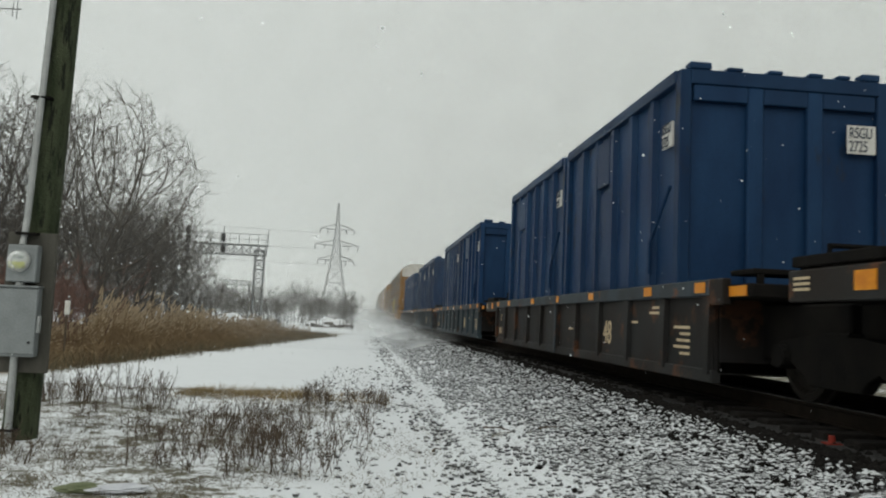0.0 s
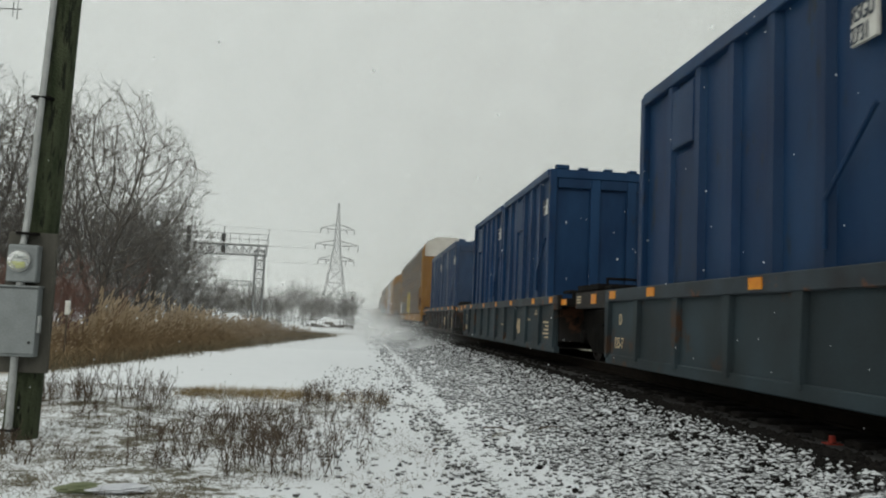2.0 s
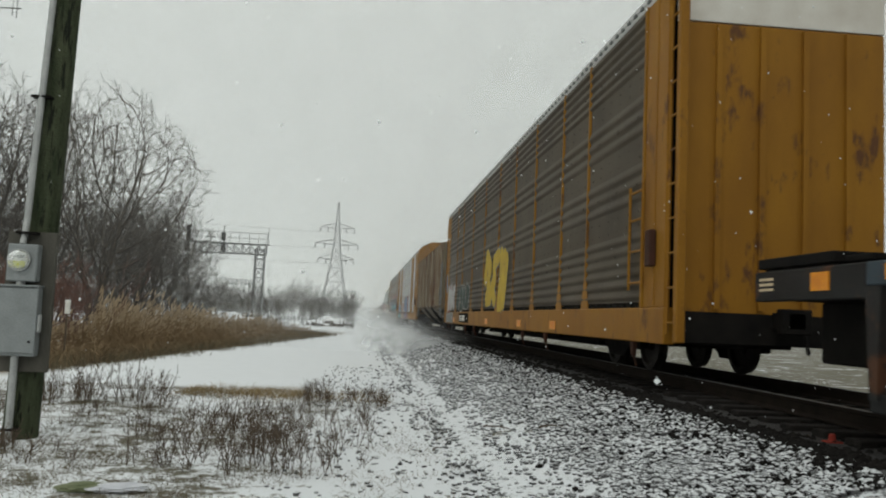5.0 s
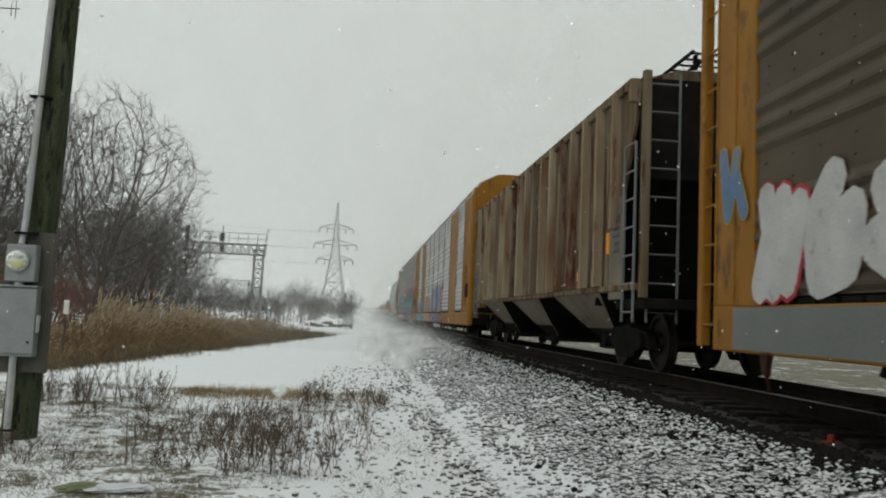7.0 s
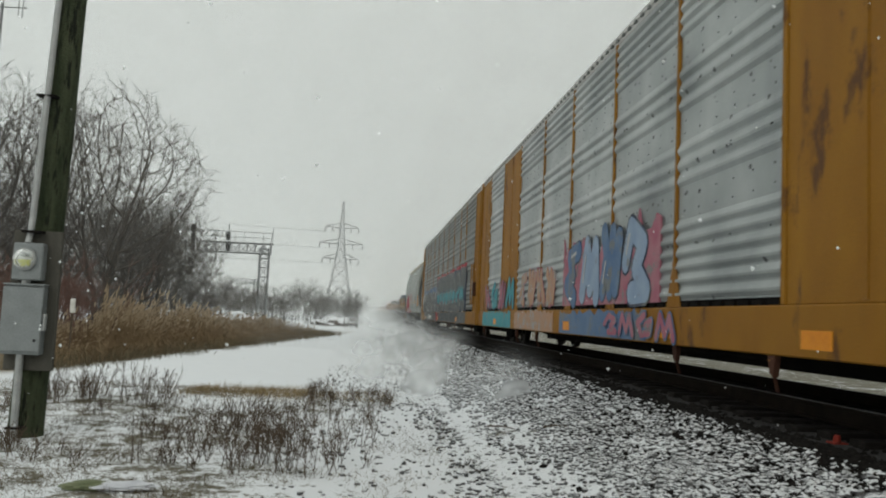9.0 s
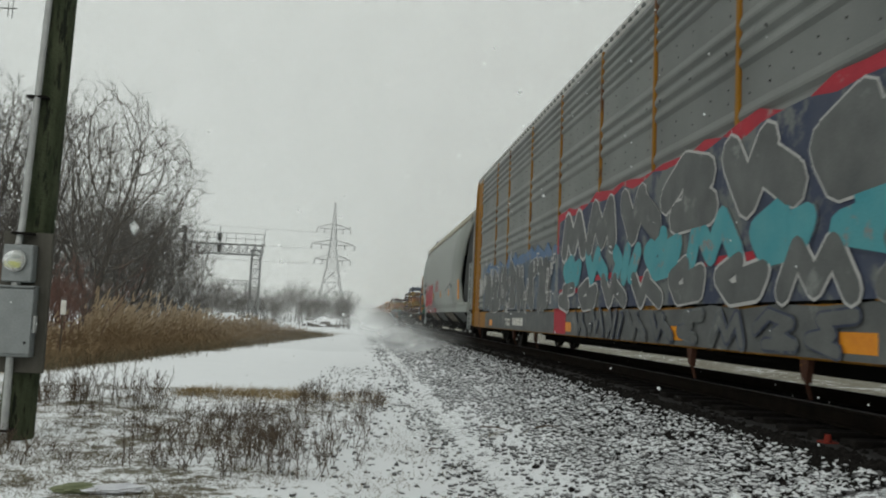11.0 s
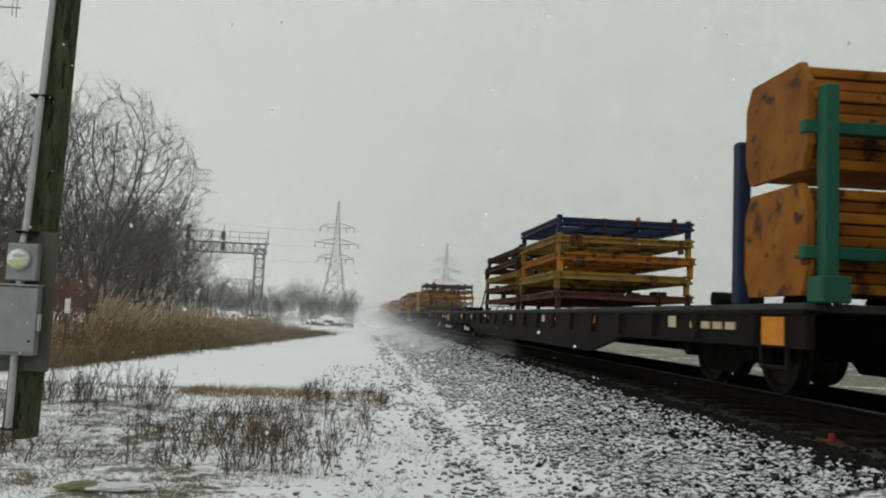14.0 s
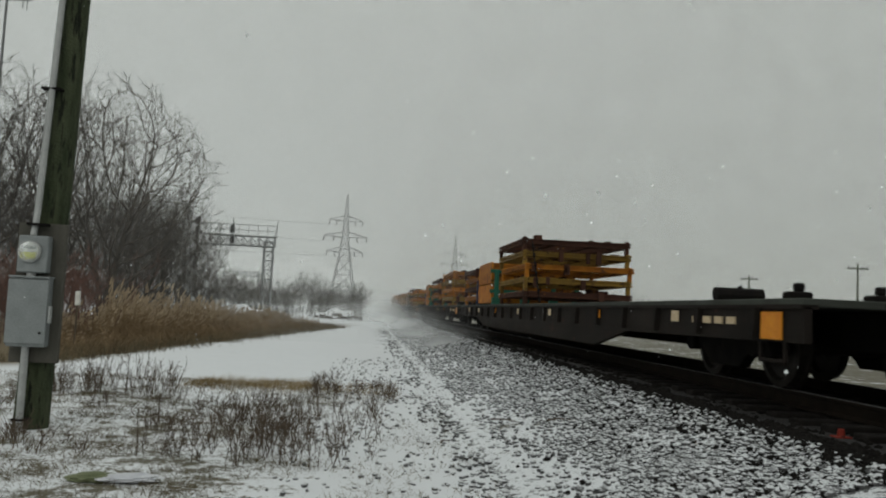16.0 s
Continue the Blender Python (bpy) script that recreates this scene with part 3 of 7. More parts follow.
def bogie_meshes():
    bm = bmesh.new()
    for s in (-1,):
        x0, x1 = sorted((s * 0.93, s * 1.07))
        prism(bm, [(-1.2, 0.36), (-1.05, 0.6), (-0.45, 0.68), (0.45, 0.68), (1.05, 0.6), (1.2, 0.36), (1.05, 0.33), (0.8, 0.44), (0.5, 0.3), (0.42, 0.19), (-0.42, 0.19), (-0.5, 0.3), (-0.8, 0.44), (-1.05, 0.33)], x0, x1, axis="x")
        for y in (-0.89, 0.89):
            rod(bm, (s * 0.95, y, 0.46), (s * 1.15, y, 0.46), 0.13, seg=10)
        for y in (-0.2, 0, 0.2):
            rod(bm, (s * 1.0, y, 0.24), (s * 1.0, y, 0.56), 0.08, seg=8)
    frame_me = finish(bm, "side_frame", M_BLACK, 0.012)
    bm = bmesh.new()
    box(bm, -1.05, 1.05, -0.2, 0.2, 0.5, 0.72)
    bolster_me = finish(bm, "bolster", M_BLACK, 0.01)
    return frame_me, bolster_me


WHEEL_ME = wheel_mesh()
SIDE_ME, BOLSTER_ME = bogie_meshes()


def bogie(parent, y):
    b = part("bogie", BOLSTER_ME, M_BLACK, parent)
    b.location = (0, y, 0)
    part("side_frame", SIDE_ME, M_BLACK, b)
    part("side_frame", SIDE_ME, M_BLACK, b).rotation_euler = (0, 0, math.pi)
    for dy in (-0.89, 0.89):
        w = part("wheelset", WHEEL_ME, M_WHEEL, b)
        w.location = (0, dy, 0.46)
        WHEELSETS.append((w, dy))
    return b


def coupler(parent, y, way):
    bm = bmesh.new()
    a, b = sorted((y, y + way * 0.5))
    box(bm, -0.12, 0.12, a, b, 0.72, 0.94)
    box(bm, -0.2, 0.2, *sorted((y + way * 0.34, y + way * 0.5)), 0.66, 0.98)
    rod(bm, (0.35, y, 0.8), (0.15, y + way * 0.5, 0.42), 0.03, seg=6)
    return part("coupler", bm, M_BLACK, parent, bevel=0.015)


def ladder(parent, x, y0, y1, z0, z1, material, step=0.42, rail=0.03, along="y"):
    """Two stiles and rungs; lies in the side wall (along y) or in the end wall (along x, with y0, y1 read as x)."""
    bm = bmesh.new()
    at = (lambda s, z: (x, s, z)) if along == "y" else (lambda s, z: (s, x, z))
    for s in (y0, y1):
        rod(bm, at(s, z0), at(s, z1), rail, seg=6)
    z = z0 + 0.15
    while z < z1:
        rod(bm, at(y0, z), at(y1, z), rail * 0.7, seg=6)
        z += step
    return part("ladder", bm, material, parent)


# well cars with waste containers
WELL_PITCH = 18.25


def container(y, number, group, door):
    """A tall blue rib-sided box, six metres long, standing in the well."""
    c = rolling("waste_container", "blue ribbed steel waste container standing in a well car", "container", y, group, 0.11)
    L, W, Z0, Z1 = 6.06, 1.47, 0.4, 4.16
    boxes("shell", M_BLUE, c, [(-W + 0.09, W - 0.09, 0.09, L - 0.09, Z0, Z1 - 0.06)])
    for x in (-W, W - 0.16):
        for yy in (0, L - 0.18):
            boxes("corner_post", M_BLUE, c, [(x, x + 0.16, yy, yy + 0.18, Z0, Z1)], bevel=0.015)
    boxes("top_rail", M_BLUE, c, [(-W - 0.02, -W + 0.12, 0.16, L - 0.16, Z1 - 0.16, Z1 + 0.02), (W - 0.12, W + 0.02, 0.16, L - 0.16, Z1 - 0.16, Z1 + 0.02),
                                 (-W + 0.14, W - 0.14, -0.02, 0.12, Z1 - 0.2, Z1), (-W + 0.14, W - 0.14, L - 0.12, L + 0.02, Z1 - 0.2, Z1)], bevel=0.012)
    for i, yy in enumerate((1.12, 2.06, 3.0, 3.94, 4.88)):
        for s in (-1, 1):
            bm = bmesh.new()
            x0, x1 = s * (W - 0.1), s * (W - 0.005)
            prism(bm, [(x0, yy - 0.13), (x1, yy - 0.075), (x1, yy + 0.075), (x0, yy + 0.13)], 0, 1)
            for v in bm.verts:
                v.co = (v.co.x, v.co.z, Z0 + 0.05 + v.co.y * (Z1 - 0.2 - Z0))
            part("side_rib", bm, M_BLUE, c)
    # hatch with a hood, set into one side panel
    hy = 4.41 if door else 3.47
    boxes("hatch_hood", M_BLUE, c, [(-W + 0.0, -W + 0.1, hy - 0.36, hy + 0.36, 3.1, 3.9)], bevel=0.012)
    boxes("hatch", M_BLUE, c, [(-W + 0.05, -W + 0.1, hy - 0.33, hy + 0.33, 1.3, 3.02)], bevel=0.01)
    for x in (-0.42, 0.42):
        boxes("end_rib", M_BLUE, c, [(x - 0.11, x + 0.11, -0.01, 0.09, Z0, Z1 - 0.2)], bevel=0.02)
        boxes("end_rib", M_BLUE, c, [(x - 0.11, x + 0.11, L - 0.09, L + 0.01, Z0, Z1 - 0.2)], bevel=0.02)
    for x0, x1 in ((-1.28, -0.53), (-0.31, 0.31), (0.53, 1.28)):
        boxes("end_lintel", M_BLUE, c, [(x0, x1, 0.0, 0.09, Z1 - 0.42, Z1 - 0.2)], bevel=0.012)
    for x, w in ((-1.2, 0.15), (-0.72, 0.11), (-0.15, 0.1), (0.42, 0.1), (0.82, 0.09), (1.2, 0.13)):
        boxes("top_lug", M_BLUE, c, [(x - w, x + w, -0.03, 0.16, Z1, Z1 + (0.1 if abs(x) > 1 else 0.055))], bevel=0.015)
    boxes("cover", M_BLACK, c, [(-W + 0.12, W - 0.12, 0.12, L - 0.12, Z1 - 0.1, Z1 - 0.04)], "dark tarpaulin cover")
    # number plates as painted white fields with dark lettering
    for kind, m in (("side", side_at(-W - 0.004, 0.62, 3.2)), ("end", front_at(0.9, -0.012, 3.2))):
        plate = boxes("number_panel", M_LETTER, c, [(-0.02, 0.34, -0.03, 0.31, -0.035, 0.0)] if kind == "side" else [(-0.04, 0.37, -0.05, 0.34, 0.0, 0.003)], "white stencilled number panel")
        plate.matrix_basis = m
        k = 0.215
        lettering("lettering", "RSGU\n" + number, k, M_LETTER_DARK, plate, Matrix.Translation((-0.012, 0.165, 0.008)), 0.62)
    # bent pipe brace and latch low on the side
    bm = bmesh.new()
    rod(bm, (-W - 0.02, 0.25, 2.6), (-W - 0.02, 1.0, 1.9), 0.025, seg=6)
    rod(bm, (-W - 0.02, 1.0, 1.9), (-W - 0.02, 1.0, 1.45), 0.025, seg=6)
    part("latch_bar", bm, M_BLUE, c)
    return c


def well_unit(y, mark, letter, steel):
    """One unit of an articulated well car: trough, chords, posts, end platforms; bogies stand between the units."""
    w = rolling("well_car", "weathered grey-blue articulated well car with rusty side posts", "railcar", y, "well cars")
    A, B = -1.4, 13.3
    for s in (-1, 1):
        e = sorted((s * 1.53, s * 1.42))
        boxes("top_chord", M_CHORD, w, [(*e, A, B, 1.08, 1.27)], bevel=0.012)
        e = sorted((s * 1.5, s * 1.38))
        boxes("bottom_chord", steel, w, [(*e, A, B, 0.1, 0.25)], bevel=0.012)
        e = sorted((s * 1.46, s * 1.42))
        n = 10
        for i in range(n):
            a, b = A + (B - A) * i / n, A + (B - A) * (i + 1) / n
            boxes("side_sheet", steel, w, [(*e, a, b - 0.004, 0.24, 1.09)])
        for i in range(n + 1):
            yy = A + (B - A) * i / n
            yy = min(max(yy, A + 0.09), B - 0.09)
            bm = bmesh.new()
            prism(bm, [(yy - 0.1, 1.08), (yy + 0.1, 1.08), (yy + 0.05, 0.2), (yy - 0.05, 0.2)], *sorted((s * 1.45, s * 1.53)), axis="x")
            part("side_post", bm, steel, w)
    boxes("well_floor", M_BLACK, w, [(-1.42, 1.42, A, B, 0.22, 0.34)])
    for yy in (A, B - 0.12):
        boxes("bulkhead", M_WELL, w, [(-1.4, 1.4, yy, yy + 0.12, 0.2, 1.2)], bevel=0.01)
    for a, b in ((A - 1.75, A), (B, B + 1.75)):
        boxes("end_platform", M_BLACK, w, [(-0.55, 0.55, a, b, 0.86, 1.12), (-1.45, -0.4, a + 0.9 if a < 0 else a, b if a < 0 else b - 0.9, 1.05, 1.2), (0.4, 1.45, a + 0.9 if a < 0 else a, b if a < 0 else b - 0.9, 1.05, 1.2)], bevel=0.015)
        yy = A - 0.8 if a < 0 else B + 0.1
        boxes("hand_brake_step", M_BLACK, w, [(-1.4, -0.5, yy, yy + 0.55, 1.3, 1.36), (-1.35, -1.28, yy, yy + 0.06, 1.2, 1.3), (-0.62, -0.55, yy + 0.4, yy + 0.46, 1.2, 1.3)], bevel=0.01)
        boxes("sill_reflector", M_ORANGE, w, [(-1.462, -1.45, yy + 0.05, yy + 0.6, 1.07, 1.18)], "orange reflective sheet")
    for yy, d in ((A, -1), (B, 1)):
        e = sorted((yy, yy + d * 1.82))
        boxes("end_fascia", M_WELL, w, [(-1.53, -1.43, *(e if d > 0 else (yy - 0.35, yy)), 0.98, 1.27)], "rusty side fascia", bevel=0.012)
        if d > 0:
            boxes("raised_deck", M_BLACK, w, [(-1.5, 1.5, e[0] + 0.5, e[1], 1.3, 1.4), (-1.45, 1.45, e[0] + 0.55, e[1] - 0.05, 1.0, 1.3)], bevel=0.012)
            boxes("fascia_reflector", M_ORANGE, w, [(-1.542, -1.53, yy + 0.5, yy + 0.78, 1.06, 1.22)], "orange reflective sheet")
            for k in range(3):
                boxes("stencil_bar", M_LETTER_TAN, w, [(-1.536, -1.528, yy + 1.45, yy + 1.72, 1.08 + 0.05 * k, 1.105 + 0.05 * k)])
    for a, b in ((A - 1.7, A), (B, B + 1.7)):
        boxes("draft_sill", M_BLACK, w, [(-0.9, 0.9, a, b, 0.4, 1.0)], "grimy black draft sill", bevel=0.02)
    # brackets, brake gear on the platform
    bm = bmesh.new()
    rod(bm, (-0.75, A - 1.1, 1.2), (-0.75, A - 1.1, 1.62), 0.03, seg=6)
    rod(bm, (-0.1, A - 1.1, 1.2), (-0.1, A - 1.1, 1.62), 0.03, seg=6)
    rod(bm, (-0.75, A - 1.1, 1.6), (-0.1, A - 1.1, 1.6), 0.03, seg=6)
    box(bm, -0.6, -0.25, A - 1.2, A - 1.0, 1.2, 1.45)
    part("brake_stand", bm, M_BLACK, w)
    for yy in (-1.15, 0.6, 3.4, 5.85, 8.2, 11.2, 12.9):
        boxes("reflector", M_ORANGE, w, [(-1.542, -1.53, yy - 0.14, yy + 0.14, 1.12, 1.24)], "orange reflective sheet")
    boxes("seam_strap", M_CHORD, w, [(-1.545, -1.53, 5.9, 6.02, 0.12, 1.27)], "pale vertical strap")
    lettering("car_number", mark, 0.52, M_LETTER_TAN, w, side_at(-1.465, 2.86, 0.42), 0.85)
    lettering("unit_mark", letter, 0.24, M_LETTER_TAN, w, side_at(-1.465, 12.75, 0.72), 0.8)
    lettering("unit_mark", "125-7", 0.24, M_LETTER_TAN, w, side_at(-1.465, 12.95, 0.36), 0.75)
    for k, (yy, zz) in enumerate(((0.3, 0.95), (0.3, 0.88), (-0.7, 0.7), (-0.7, 0.62), (-0.7, 0.54), (-0.7, 0.46), (-0.7, 0.38), (1.2, 0.75), (4.6, 0.6))):
        boxes("stencil_bar", M_LETTER_TAN, w, [(-1.468, -1.458, yy, yy + 0.3 + 0.1 * (k % 3), zz, zz + 0.035)])
    bogie(w, A - 1.7)
    return w


WELL_Y = 10.38
NUMBERS = (("2718", "2709"), ("2725", "2113"), ("2720", "2731"), ("2727", "2704"), ("2722", "2716"))
for k in range(-1, 4):
    y0 = WELL_Y + k * WELL_PITCH
    well_unit(y0, "48", "ECDEB"[k + 1], M_WELL_BLUE if k in (1, 2) else M_WELL)
    container(y0, NUMBERS[k + 1][0], "waste containers", False)
    container(y0 + 6.22, NUMBERS[k + 1][1], "waste containers", True)


GLYPHS = (   # pen paths in a unit field: hooks and zigzags, no letters
    (((0.05, 0.1), (0.25, 0.95), (0.5, 0.2), (0.75, 0.9), (0.95, 0.05)),),
    (((0.9, 0.9), (0.3, 0.8), (0.5, 0.45), (0.1, 0.3), (0.6, 0.05)),),
    (((0.1, 0.9), (0.35, 0.1), (0.6, 0.85)), ((0.6, 0.6), (0.95, 0.1))),
    (((0.05, 0.5), (0.4, 0.95), (0.9, 0.7), (0.55, 0.4), (0.95, 0.1), (0.3, 0.08)),),
    (((0.1, 0.05), (0.3, 0.6), (0.15, 0.95)), ((0.45, 0.05), (0.6, 0.9)), ((0.75, 0.1), (0.95, 0.8))),
    (((0.5, 0.95), (0.1, 0.6), (0.3, 0.1), (0.8, 0.2), (0.9, 0.65), (0.55, 0.5)),),
)


def pen(bm, path, width, x, step):
    """A thick line of short slabs with round joints on a wall that faces -x; every slab lies a hair in front of the last."""
    k = 0
    for (y0, z0), (y1, z1) in zip(path, path[1:]):
        d = Vector((y1 - y0, z1 - z0))
        if d.length < 1e-4:
            continue
        nrm = Vector((-d.y, d.x)).normalized() * width
        prism(bm, [(y0 + nrm.x, z0 + nrm.y), (y1 + nrm.x, z1 + nrm.y), (y1 - nrm.x, z1 - nrm.y), (y0 - nrm.x, z0 - nrm.y)], x - step * k, x + 0.003, axis="x")
        k += 1
    for y0, z0 in path:
        prism(bm, [(y0 + math.cos(0.7854 * i) * width, z0 + math.sin(0.7854 * i) * width) for i in range(8)], x - step * k, x + 0.003, axis="x")
        k += 1


def graffiti(parent, x, y0, y1, z0, z1, fill, outline, count, seed, second=None, weight=0.12, shine=None):
    """A row of fat sprayed marks with a thin outline and a few strokes of a lighter colour."""
    rng = random.Random(seed)
    w, h = (y1 - y0) / count, z1 - z0
    for k in range(count):
        glyph = GLYPHS[rng.randrange(len(GLYPHS))]
        lean, drop, tall = rng.uniform(-0.14, 0.14), rng.uniform(-0.05, 0.05) * h, rng.uniform(0.88, 1.06)
        # the field runs towards -y, as one reads it from the verge
        paths = [[(y1 - (k + 0.08 + 0.84 * u) * w + lean * (v - 0.5) * h + rng.uniform(-0.03, 0.03) * w, z0 + drop + (0.1 + 0.8 * v * tall) * h) for u, v in path] for path in glyph]
        size = min(w, h) * weight
        for nm, mat, width, lift in (("graffiti_outline", outline, size + 0.026, 0.024), ("graffiti_fill", second if second and k % 2 else fill, size, 0.029)):
            bm = bmesh.new()
            for q, path in enumerate(paths):
                pen(bm, path, width * rng.uniform(0.92, 1.08), x - lift - 0.0022 * q - 0.0003 * k, 0.00025)
            part(nm, bm, mat, parent, "sprayed graffiti paint")
        if shine:
            bm = bmesh.new()
            (ya, za), (yb, zb) = paths[0][0], paths[0][1]
            pen(bm, [(ya + (yb - ya) * 0.25, za + (zb - za) * 0.25), (ya + (yb - ya) * 0.8, za + (zb - za) * 0.8)], 0.028, x - 0.04, 0.0003)
            part("graffiti_stroke", bm, shine, parent, "sprayed graffiti paint")


def spray_squares(parent, x, y0, y1, z0, z1, count, seed, material):
    """Small hollow squares sprayed over the piece."""
    rng = random.Random(seed)
    for _ in range(count):
        y, z, a, b = rng.uniform(y0, y1), rng.uniform(z0, z1), rng.uniform(0.05, 0.09), rng.uniform(0.08, 0.13)
        bm = bmesh.new()
        pen(bm, [(y - a, z - b), (y + a, z - b), (y + a, z + b), (y - a, z + b), (y - a, z - b)], 0.018, x - 0.04, 0.0002)
        part("graffiti_square", bm, material, parent, "sprayed graffiti paint")


def spray_field(parent, x, y0, y1, z0, z1, material, seed, ragged=1.0, lift=0.004):
    """A ragged sprayed ground coat behind the shapes."""
    rng = random.Random(seed)
    n = 30
    top = [(y0 + (y1 - y0) * i / n, z1 + rng.uniform(-0.35, 0.25) * ragged) for i in range(n + 1)]
    bm = bmesh.new()
    prism(bm, [(y0, z0), (y1, z0)] + top[::-1], x - lift, x + 0.002, axis="x")
    part("graffiti_ground", bm, material, parent, "sprayed graffiti paint")


FLATS = ((2.05, 2.45), (3.05, 3.42), (4.05, 4.42))     # smooth bands of a side panel, between bands of ridges


def corrugated(y0, y1, z0, z1, x, pitch=0.165, depth=0.034):
    """Sheet with bands of horizontal ridges and smooth bands between them, closed at the back."""
    verts, faces, zs = [], [], []
    low = z0
    for a, b in FLATS + ((z1, z1),):
        n = max(2, int((a - low) / pitch))
        p = (a - low) / n
        for i in range(n):
            z = low + p * i
            zs += [(z, 0.0), (z + p * 0.12, 0.0), (z + p * 0.38, depth), (z + p * 0.55, depth)]
        zs += [(a, 0.0), (b, 0.0)] if b > a else [(a, 0.0)]
        low = b + 0.001
    for z, d in zs:
        verts += [(x - d, y0, z), (x - d, y1, z)]
    for i in range(len(zs) - 1):
        faces.append((2 * i, 2 * i + 2, 2 * i + 3, 2 * i + 1))
    k = len(verts)
    verts += [(x + 0.02, y0, z0), (x + 0.02, y1, z0), (x + 0.02, y0, z1), (x + 0.02, y1, z1)]
    t = 2 * (len(zs) - 1)
    faces += [(k, k + 1, k + 3, k + 2), (0, 1, k + 1, k), (t, k + 2, k + 3, t + 1)]
    return verts, faces


def vent_holes(parent, fields, x, rng):
    """Dark round vents in rows along the smooth bands and a few over the ridges."""
    bm = bmesh.new()
    for y0, y1 in fields:
        n = max(3, int((y1 - y0) / 0.42))
        for a, b in FLATS:
            for z, d, every in ((a + 0.1, 0.0, 1), (b - 0.1, 0.0, 1), (b + 0.3, 0.034, 2), (a - 0.32, 0.034, 2)):
                for i in range(0, n, every):
                    c = y0 + (y1 - y0) * (i + 0.5) / n + rng.uniform(-0.03, 0.03)
                    r, zz = rng.uniform(0.01, 0.017), z + rng.uniform(-0.012, 0.012)
                    prism(bm, [(c + math.cos(1.0472 * k) * r, zz + math.sin(1.0472 * k) * r) for k in range(6)], x - d - 0.003, x - d + 0.004, axis="x")
    tagged(part("vent_holes", bm, M_BLACK, parent), kind="stuff")


def autorack(y, label, sheet, wide, end_top, top_white=True):
    """Enclosed car carrier: sill, sheet panels between posts, arched roof, end doors, ladders, bogies."""
    a = rolling("autorack", label, "railcar", y, "car-carrier wagons")
    L, W, S, E = 27.4, 1.53, 0.98, 5.36
    # edges of the fields along the side: width, whether it is a plain yellow field
    if wide:
        cuts = [0.0, 1.9, 4.2, 6.75, 9.5, 12.25, 15.0, 17.6, 20.5, 23.0, 25.6, L]
        plains = (0, 2, 8, 10)
    else:
        cuts = [0.0, 0.9, 3.8, 5.7, 8.3, 10.8, 13.3, 16.05, 18.85, 21.7, 23.6, 26.5, L]
        plains = (0, 11)
    fields = [(cuts[i], cuts[i + 1], i in plains) for i in range(len(cuts) - 1)]
    for s in (-1, 1):
        e = sorted((s * (W + 0.02), s * (W - 0.14)))
        boxes("side_sill", M_YELLOW if s < 0 else M_YELLOW, a, [(*e, 0.0, L, 0.47, S - 0.03)], bevel=0.015)
        e2 = sorted((s * W, s * (W - 0.1)))
        boxes("top_plate", M_ROOF, a, [(*e2, 0.0, L, E - 0.1, E)], bevel=0.01)
    for y0, y1, plain in fields:
        if plain:
            boxes("end_panel" if y0 == 0.0 or y1 == L else "plain_panel", M_YELLOW, a, [(-W, -W + 0.08, y0 + 0.04, y1 - 0.04, S - 0.03, E - 0.1)], "faded yellow steel panel", bevel=0.01)
            boxes("panel_seam", M_YELLOW, a, [(-W - 0.012, -W, (y0 + y1) / 2 - 0.04, (y0 + y1) / 2 + 0.04, S, E - 0.12)])
        else:
            v, f = corrugated(y0 + 0.05, y1 - 0.05, S + 0.05, E - 0.1, -W + 0.012)
            part("sheet_panel", mesh_of("sheet_panel", v, f, sheet), sheet, a)
        for yy in (y0, y1):
            if 0 < yy < L and yy == y0:
                boxes("side_post", M_YELLOW, a, [(-W - 0.022, -W + 0.06, yy - 0.04, yy + 0.04, S - 0.03, E - 0.08)], bevel=0.01)
        if not plain:
            n = max(3, int((y1 - y0) / 0.33))
            for i in range(n):
                boxes("sill_slot", M_BLACK, a, [(-W - 0.003, -W + 0.05, y0 + 0.1 + (y1 - y0 - 0.2) * i / n, y0 + 0.02 + (y1 - y0 - 0.2) * (i + 1) / n, S - 0.03, S + 0.03)])
            bm = bmesh.new()
            prism(bm, [(y1 - 0.24, S - 0.03), (y1 + 0.24, S - 0.03), (y1 + 0.05, S + 0.55), (y1 - 0.05, S + 0.55)], -W - 0.02, -W - 0.012, axis="x")
            part("post_gusset", bm, M_YELLOW, a)
    vent_holes(a, [(p, q) for p, q, plain in fields if not plain], -W + 0.012, random.Random(int(y)))
    # one solid black block fills the body behind the side sheets
    boxes("black_infill", M_BLACK, a, [(-W + 0.09, W - 0.02, 0.1, L - 0.1, 0.6, E - 0.05)])
    bm = bmesh.new()
    prof = [(-W - 0.02, E - 0.02), (-W - 0.02, E + 0.05), (-W + 0.25, E + 0.36), (-0.62, E + 0.7), (0.62, E + 0.7), (W - 0.25, E + 0.38), (W + 0.02, E + 0.05), (W + 0.02, E - 0.02)]
    prism(bm, prof, 0.0, L)
    part("roof", bm, M_ROOF, a, "pale arched sheet roof")
    bm = bmesh.new()
    for i in range(int(L / 0.3)):
        yy = 0.15 + 0.3 * i
        box(bm, -W - 0.035, -W + 0.02, yy, yy + 0.1, E - 0.05, E)
    tagged(part("eave_beading", bm, M_GALV_GREY, a), kind="stuff")
